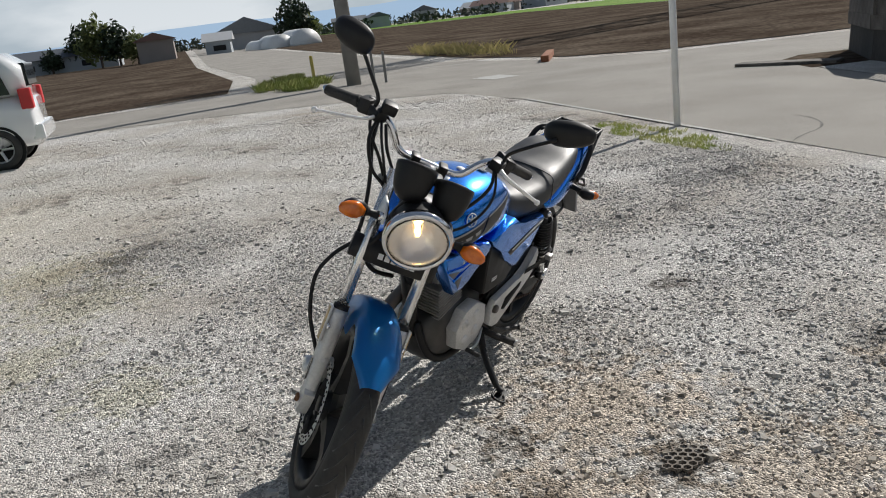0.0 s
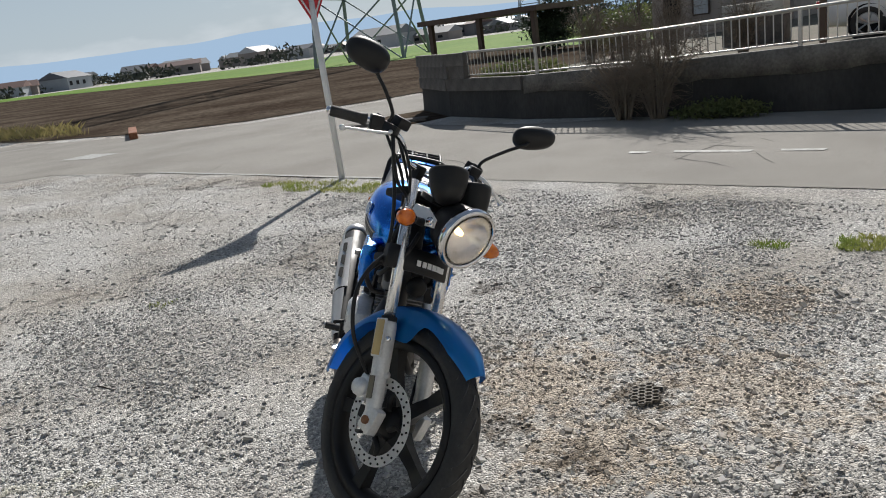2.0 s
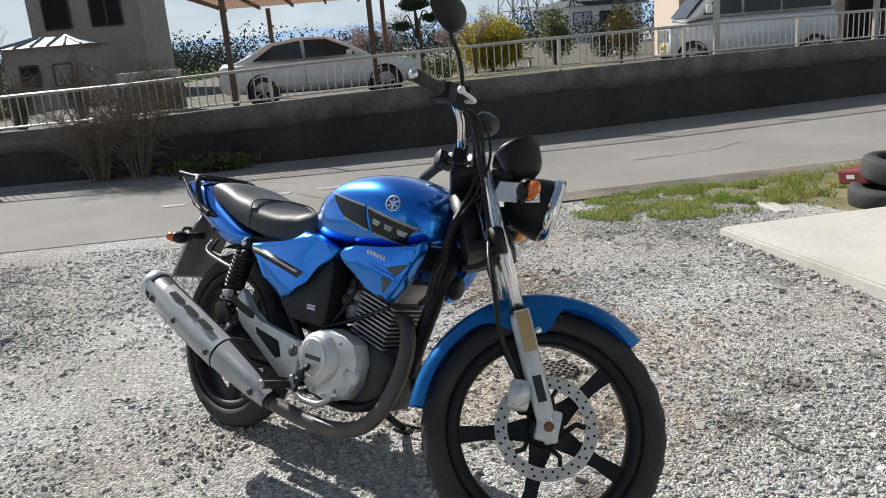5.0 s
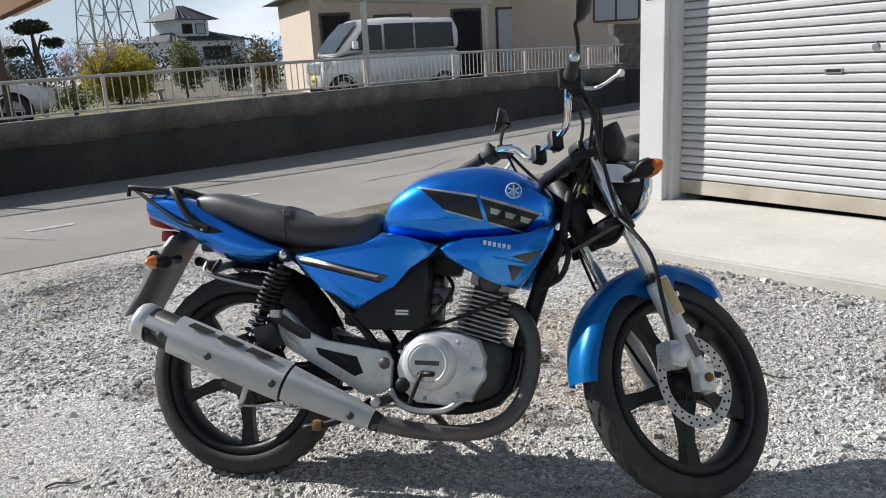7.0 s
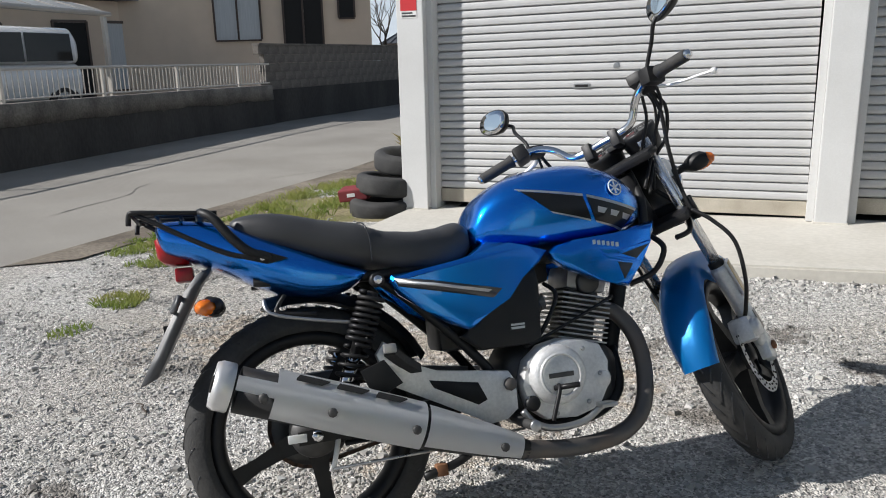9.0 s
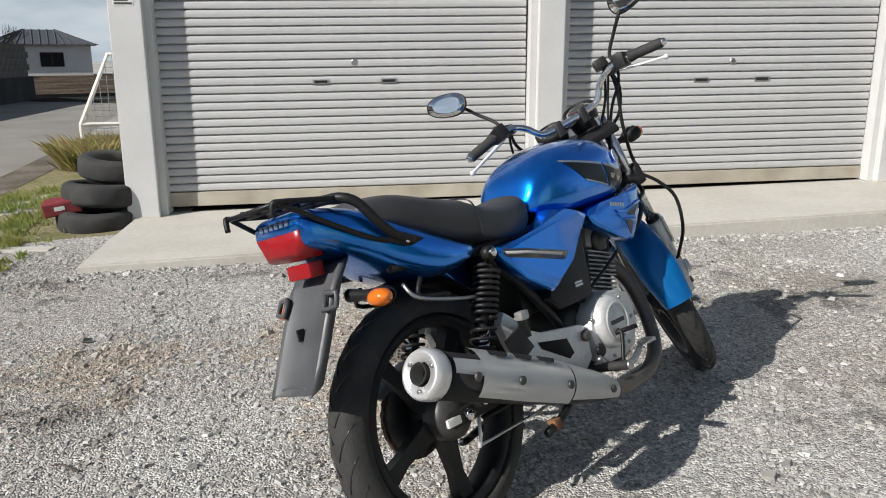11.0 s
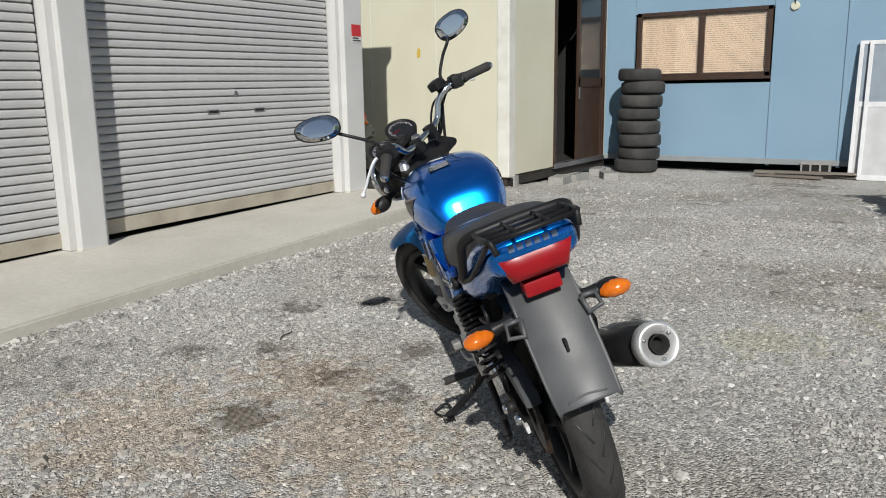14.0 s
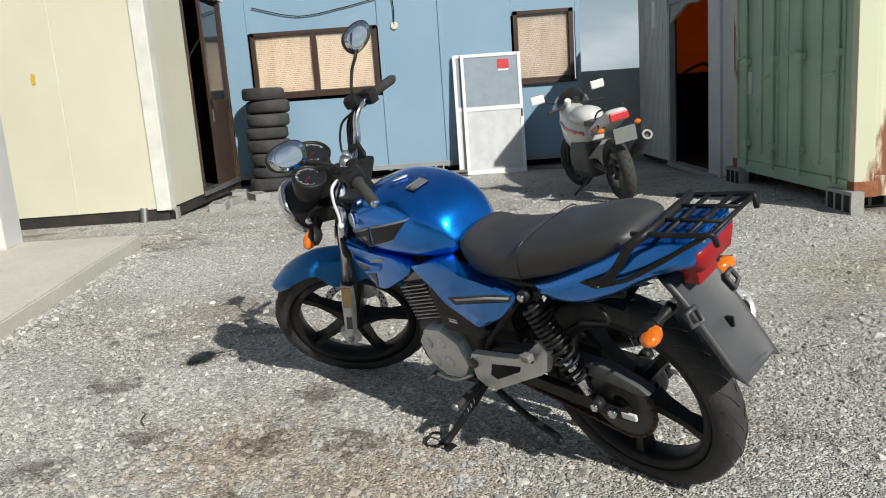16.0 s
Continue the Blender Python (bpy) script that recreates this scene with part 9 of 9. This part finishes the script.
    put("glass", loft([[mc2 + fx * (px * k) + fy * (py * k) + fz * zz for px, py in ringpts] for k, zz in ((0.930, 0.0042), (0.60, 0.0050), (0.02, 0.0054))]), M_mirror, mir, "mirror glass", st=True)
put("brake_reservoir", box((0.868, -0.195, 1.078), (0.913, -0.150, 1.112), 0.008), M_black, hb, "black brake fluid reservoir", st=True)


def cable(pts, r=0.0042, name="cable", mat=None, n=7):
    return put(name, tube(pts, r, 7, n), mat or M_black, st=True)


cable([(0.895, -0.19, 1.06), (0.955, -0.20, 1.01), (0.985, -0.16, 0.94), (1.00, -0.10, 0.90), (1.01, -0.06, 0.82)], 0.0055)
cable([(0.90, -0.18, 1.055), (0.965, -0.17, 1.03), (1.00, -0.13, 0.96), (0.99, -0.09, 0.88), (0.96, -0.06, 0.80)])
cable([(0.885, -0.215, 1.058), (0.935, -0.20, 1.02), (0.965, -0.15, 0.97), (0.975, -0.10, 0.90), (0.955, -0.055, 0.82)], 0.005)
cable([(0.905, -0.165, 1.05), (0.945, -0.14, 1.0), (0.96, -0.10, 0.95), (0.97, -0.06, 0.90)], 0.0048)
cable([(0.90, -0.19, 1.06), (0.945, -0.185, 1.00), (0.99, -0.150, 0.90), (1.03, -0.128, 0.80), (1.05, -0.125, 0.73)], 0.006, "brake_hose")
cable([(1.05, -0.125, 0.73), (1.062, -0.165, 0.675), (1.090, -0.190, 0.60), (1.130, -0.165, 0.50), (1.185, -0.118, 0.43), (1.205, -0.095, 0.405)], 0.0062, "brake_hose", n=8)
cable([(0.895, 0.19, 1.06), (0.955, 0.19, 1.01), (0.99, 0.14, 0.93), (0.98, 0.07, 0.84)], 0.0055)
cable([(0.90, 0.20, 1.05), (0.96, 0.215, 0.98), (1.01, 0.17, 0.90), (1.03, 0.09, 0.84), (0.99, 0.04, 0.78)])
cable([(1.02, 0.062, 0.91), (1.05, 0.10, 0.86), (1.07, 0.11, 0.74), (1.15, 0.105, 0.55), (1.25, 0.07, 0.36), (1.28, 0.055, 0.32)], 0.005, "speedometer_cable")
cable([(1.06, -0.05, 0.83), (1.09, -0.09, 0.76), (1.05, -0.10, 0.68), (1.0, -0.07, 0.66)], 0.008, "wiring_loom")
put("wiring_loom", tube([(0.985, 0.02, 0.90), (0.975, -0.05, 0.80), (0.96, -0.06, 0.70), (0.93, -0.05, 0.63)], 0.013, 8, 6), M_black)
put("engine_hose", tube([(0.97, -0.08, 0.70), (0.985, -0.12, 0.66), (0.96, -0.10, 0.60), (0.90, -0.06, 0.57)], 0.008, 8, 6), M_black)

# ---- loose stones and grass on the yard ----
def scatter_stones(name, centres, sizes, label, mat):
    """Angular little stones, each an uneven eight-cornered lump, all in one mesh."""
    n = len(centres)
    base = np.array([(-1, -1, -1), (1, -1, -1), (1, 1, -1), (-1, 1, -1), (-1, -1, 1), (1, -1, 1), (1, 1, 1), (-1, 1, 1)], float)
    base[4:, :2] *= 0.7
    faces = np.array([(0, 3, 2, 1), (4, 5, 6, 7), (0, 1, 5, 4), (1, 2, 6, 5), (2, 3, 7, 6), (3, 0, 4, 7)])
    v = base[None] * RNG.uniform(0.6, 1.25, (n, 8, 3))
    ang = RNG.uniform(0, 2 * np.pi, n)
    c, s = np.cos(ang), np.sin(ang)
    v[:, :, 2] *= RNG.uniform(0.30, 0.62, n)[:, None]
    tilt = RNG.normal(0, 0.25, (n, 2))
    v[:, :, 2] += v[:, :, 0] * tilt[:, 0:1] + v[:, :, 1] * tilt[:, 1:2]
    x = v[:, :, 0] * c[:, None] - v[:, :, 1] * s[:, None]
    y = v[:, :, 0] * s[:, None] + v[:, :, 1] * c[:, None]
    v = np.stack([x, y, v[:, :, 2]], 2) * sizes[:, None, None] + centres[:, None, :]
    ob = new(name, raw_mesh(name, v.reshape(-1, 3), (faces[None] + (np.arange(n) * 8)[:, None, None]).reshape(-1, 4), mat))
    return tagged(ob, label, "gravel", kind="stuff")


def ground_at(x, y):
    return np.interp(x, GX, GZ) + np.array([noise.noise(Vector((a * 0.6, b * 0.6, 0))) * 0.022 for a, b in zip(x, y)])


M_pebble = bpy.data.materials.new("mixed_pebbles")
M_pebble.use_nodes = True
pt = M_pebble.node_tree
pg_ = pt.nodes.new("ShaderNodeNewGeometry")
pr_ = pt.nodes.new("ShaderNodeValToRGB")
pr_.color_ramp.elements[0].color, pr_.color_ramp.elements[1].color = (0.19, 0.184, 0.172, 1), (0.74, 0.722, 0.685, 1)
e_ = pr_.color_ramp.elements.new(0.12)
e_.color = (0.32, 0.309, 0.288, 1)
e_ = pr_.color_ramp.elements.new(0.55)
e_.color = (0.455, 0.44, 0.412, 1)
e_ = pr_.color_ramp.elements.new(0.90)
e_.color = (0.55, 0.533, 0.50, 1)
pt.links.new(pg_.outputs["Random Per Island"], pr_.inputs[0])
pn_ = pt.nodes.new("ShaderNodeTexNoise")
pn_.inputs["Scale"].default_value = 140
pm_ = pt.nodes.new("ShaderNodeMix")
pm_.data_type, pm_.blend_type = "RGBA", "MULTIPLY"
pm_.inputs["Factor"].default_value = 0.2
pt.links.new(pr_.outputs[0], pm_.inputs["A"])
pt.links.new(pn_.outputs["Color"], pm_.inputs["B"])
p_co = pt.nodes.new("ShaderNodeTexCoord")
p_damp = pt.nodes.new("ShaderNodeTexNoise")
p_damp.inputs["Scale"].default_value, p_damp.inputs["Detail"].default_value, p_damp.inputs["Roughness"].default_value = 4.6, 9, 0.60
p_zone = pt.nodes.new("ShaderNodeTexNoise")
p_zone.inputs["Scale"].default_value, p_zone.inputs["Detail"].default_value = 0.8, 3
p_sum = pt.nodes.new("ShaderNodeMath")
p_sum.operation = "MULTIPLY_ADD"
p_sum.inputs[1].default_value = 0.9
p_wet = pt.nodes.new("ShaderNodeMapRange")
p_wet.inputs[1].default_value, p_wet.inputs[2].default_value, p_wet.inputs[3].default_value, p_wet.inputs[4].default_value = 1.085, 1.165, 1.0, 0.60
p_hs = pt.nodes.new("ShaderNodeHueSaturation")
for a_, b_ in ((p_co.outputs["Object"], p_damp.inputs["Vector"]), (p_co.outputs["Object"], p_zone.inputs["Vector"]), (p_zone.outputs["Fac"], p_sum.inputs[0]), (p_damp.outputs["Fac"], p_sum.inputs[2]), (p_sum.outputs[0], p_wet.inputs[0]), (p_wet.outputs[0], p_hs.inputs["Value"]), (pm_.outputs["Result"], p_hs.inputs["Color"])):
    pt.links.new(a_, b_)
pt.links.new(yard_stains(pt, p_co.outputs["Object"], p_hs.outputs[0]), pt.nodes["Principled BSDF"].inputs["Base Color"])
pt.nodes["Principled BSDF"].inputs["Roughness"].default_value = 0.92


def inside_yard(x, y):
    ok = (x > -3.55) & ~((x > -1.9) & (x < 4.3) & (y > 5.15 + 0.055 * (x + 1.9)))
    return ok & ~((x > 3.6) & (x < 6.0) & (y < -0.3)) & (x < 9.9)


def field_points(n, x0, x1, y0, y1, clump=0.5):
    x, y = RNG.uniform(x0, x1, n), RNG.uniform(y0, y1, n)
    d = np.array([noise.noise(Vector((a * 0.9, b * 0.9, 4.0))) + 0.5 * noise.noise(Vector((a * 2.7, b * 2.7, 9.0))) for a, b in zip(x, y)])
    keep = inside_yard(x, y) & (RNG.random(n) < np.clip(0.50 + clump * d, 0.05, 1))
    return x[keep], y[keep]


def scatter_grit(name, centres, sizes, label, mat):
    """The finest crushed stone: uneven four-sided chips, all in one mesh."""
    n = len(centres)
    ang = RNG.uniform(0, 2 * np.pi, (n, 1)) + np.array([0, 1.57, 3.14, 4.71])[None] + RNG.normal(0, 0.3, (n, 4))
    rad = RNG.uniform(0.55, 1.35, (n, 4))
    foot = np.stack([rad * np.cos(ang), rad * np.sin(ang), RNG.uniform(-0.5, 0.15, (n, 4))], 2)
    top = np.concatenate([RNG.normal(0, 0.35, (n, 1, 2)), RNG.uniform(0.35, 1.0, (n, 1, 1))], 2)
    v = np.concatenate([foot, top], 1) * sizes[:, None, None] + centres[:, None, :]
    f = np.array([(0, 1, 4), (1, 2, 4), (2, 3, 4), (3, 0, 4)])
    ob = new(name, raw_mesh(name, v.reshape(-1, 3), (f[None] + (np.arange(n) * 5)[:, None, None]).reshape(-1, 3), mat))
    return tagged(ob, label, "gravel", kind="stuff")


x, y = field_points(330000, -3.6, 5.0, -1.2, 6.2, 1.3)
z = ground_at(x, y)
scatter_grit("gravel_grit", np.stack([x, y, z], 1), RNG.lognormal(-5.45, 0.38, len(x)).clip(0.0018, 0.012), "dense fine grey crushed stone over the yard", M_pebble)
x, y = field_points(110000, -3.7, 9.9, -9.0, 9.0)
z = ground_at(x, y)
scatter_stones("gravel_coarse", np.stack([x, y, z + 0.001], 1), RNG.lognormal(-5.2, 0.42, len(x)).clip(0.003, 0.018), "coarser grey stones scattered on the yard", M_pebble)
x, y = field_points(80000, -3.4, 5.0, -0.6, 6.2, 1.2)
z = ground_at(x, y)
scatter_stones("gravel_coarse", np.stack([x, y, z + 0.002], 1), RNG.lognormal(-5.12, 0.36, len(x)).clip(0.004, 0.017), "coarser grey stones scattered on the yard", M_pebble)
x, y = field_points(3200, -3.4, 6.5, -2.0, 6.0, 0.5)
z = ground_at(x, y)
scatter_stones("loose_cobbles", np.stack([x, y, z + 0.002], 1), RNG.lognormal(-4.40, 0.35, len(x)).clip(0.007, 0.026), "a few larger pale stones lying about", M_pebble)

n = 1500
x = RNG.uniform(-1.95, 4.3, n)
y = 5.09 + 0.058 * (x + 1.9) - np.abs(RNG.normal(0, 0.09, n))
z = ground_at(x, y)
scatter_stones("edge_gravel", np.stack([x, y, z + 0.002], 1), RNG.lognormal(-4.7, 0.4, n).clip(0.004, 0.02), "loose stones gathered along the concrete edge", M_pebble)


def grass_patch(name, cx, cy, rx, ry, n, h, mat, label):
    r = np.sqrt(RNG.random(n))
    t = RNG.uniform(0, 2 * np.pi, n)
    x, y = cx + rx * r * np.cos(t), cy + ry * r * np.sin(t)
    keep = np.array([noise.noise(Vector((a * 3, b * 3, 1))) + 0.6 * noise.noise(Vector((a * 9, b * 9, 5))) > -0.02 for a, b in zip(x, y)])
    x, y = x[keep], y[keep]
    n = len(x)
    z = ground_at(x, y)
    hh = h * RNG.uniform(0.4, 1.3, n)
    a = RNG.uniform(0, 2 * np.pi, n)
    w = 0.0025 + 0.002 * RNG.random(n)
    lx, ly = RNG.normal(0, 0.45, n) * hh, RNG.normal(0, 0.45, n) * hh
    p0 = np.stack([x - w * np.cos(a), y - w * np.sin(a), z - 0.005], 1)
    p1 = np.stack([x + w * np.cos(a), y + w * np.sin(a), z - 0.005], 1)
    p2 = np.stack([x + lx * 0.5 + w * 0.6 * np.cos(a), y + ly * 0.5 + w * 0.6 * np.sin(a), z + hh * 0.65], 1)
    p3 = np.stack([x + lx, y + ly, z + hh], 1)
    v = np.stack([p0, p1, p2, p3], 1).reshape(-1, 3)
    i = np.arange(n)[:, None] * 4
    f = np.concatenate([i + [0, 1, 2], i + [0, 2, 3]], 0)
    me = bpy.data.meshes.new(name)
    me.from_pydata(v.tolist(), [], f.tolist())
    me.materials.append(mat)
    return tagged(new(name, me), label, "grass", kind="stuff")


grass_patch("grass_tufts", -3.35, -1.75, 0.30, 1.25, 3000, 0.042, M_blade, "short weedy grass round the sign pole")
grass_patch("grass_tufts", -2.25, 3.34, 0.08, 0.12, 200, 0.025, M_blade, "small green tuft in the gravel")
grass_patch("grass_tufts", -2.40, 3.80, 0.16, 0.15, 800, 0.035, M_blade, "small green tuft in the gravel")
grass_patch("grass_tufts", -3.02, 5.35, 0.66, 0.95, 13000, 0.040, M_blade, "rough green and straw grass beside the garage")
grass_patch("grass_tufts", -2.9, 7.2, 0.75, 1.6, 11000, 0.06, M_blade, "rough green grass beside the garage")
grass_patch("grass_tufts", -3.35, 10.3, 0.4, 0.6, 4000, 0.30, M_drygrass, "tall straw clump by the mesh guard")
for gx_, gy_, gr_ in ((-1.2, -15.3, 0.5), (-0.7, -16.2, 0.65), (-1.7, -16.8, 0.55), (-0.9, -17.8, 0.6), (-1.4, -19.2, 0.5)):
    grass_patch("grass_tufts", gx_, gy_, gr_, gr_ * 1.2, 1700, 0.20, M_weed, "rough yellow-green weeds along the field corner")
grass_patch("grass_tufts", -8.2, -24, 0.9, 6.0, 2500, 0.35, M_drygrass, "yellow grass strip at the field edge")
grass_patch("grass_tufts", 0.0, 0.35, 0.10, 0.10, 60, 0.02, M_blade, "tiny weeds in the gravel")


# ---- a worn scrap of honeycomb matting, a twig and a paper scrap in the gravel ----
M_mat = material("dark_brown_plastic_mesh", (0.13, 0.11, 0.09), 0.9, second=(0.27, 0.25, 0.22), scale=30, amount=0.8)
honey = empty("honeycomb_mat", pose(-0.22, 3.49, gz(-0.22, 3.49) - 0.006, 3, -3, 25))
tagged(honey, "worn brown honeycomb mat half buried in gravel", "mat")
for i in range(6):
    for j in range(4):
        if (i, j) in ((0, 0), (5, 3), (0, 3), (5, 0)):
            continue
        bm = bmesh.new()
        cx, cy = (i + 0.5 * (j % 2)) * 0.030, j * 0.026
        ri = [[Vector((cx + r * math.cos(math.pi / 3 * k + math.pi / 6), cy + r * math.sin(math.pi / 3 * k + math.pi / 6), h)) for k in range(6)] for r, h in ((0.0175, 0.0), (0.0175, 0.010), (0.0135, 0.010), (0.0125, -0.012))]
        vs = [[bm.verts.new(q) for q in row] for row in ri]
        for a in range(3):
            for k in range(6):
                bm.faces.new((vs[a][k], vs[a][(k + 1) % 6], vs[a + 1][(k + 1) % 6], vs[a + 1][k]))
        bm.faces.new(vs[3])
        part("cell", bm, M_mat, honey)
for k, (x0, y0, a0, l0) in enumerate(((0.55, 4.05, 20, 0.16), (-0.4, 1.75, 70, 0.12), (-1.15, 2.75, 150, 0.10), (0.9, 1.25, 110, 0.18))):
    tw = part("twig", tube([(0, 0, 0.006), (l0 * 0.3, 0.008, 0.012), (l0 * 0.7, -0.006, 0.008), (l0, 0.012, 0.007)], [0.004, 0.0035, 0.003, 0.0015], 6, 3), M_bark)
    tw.matrix_world = pose(x0, y0, gz(x0, y0), 0, 0, a0)
    tagged(tw, "short dry brown twig lying on gravel", "twig")
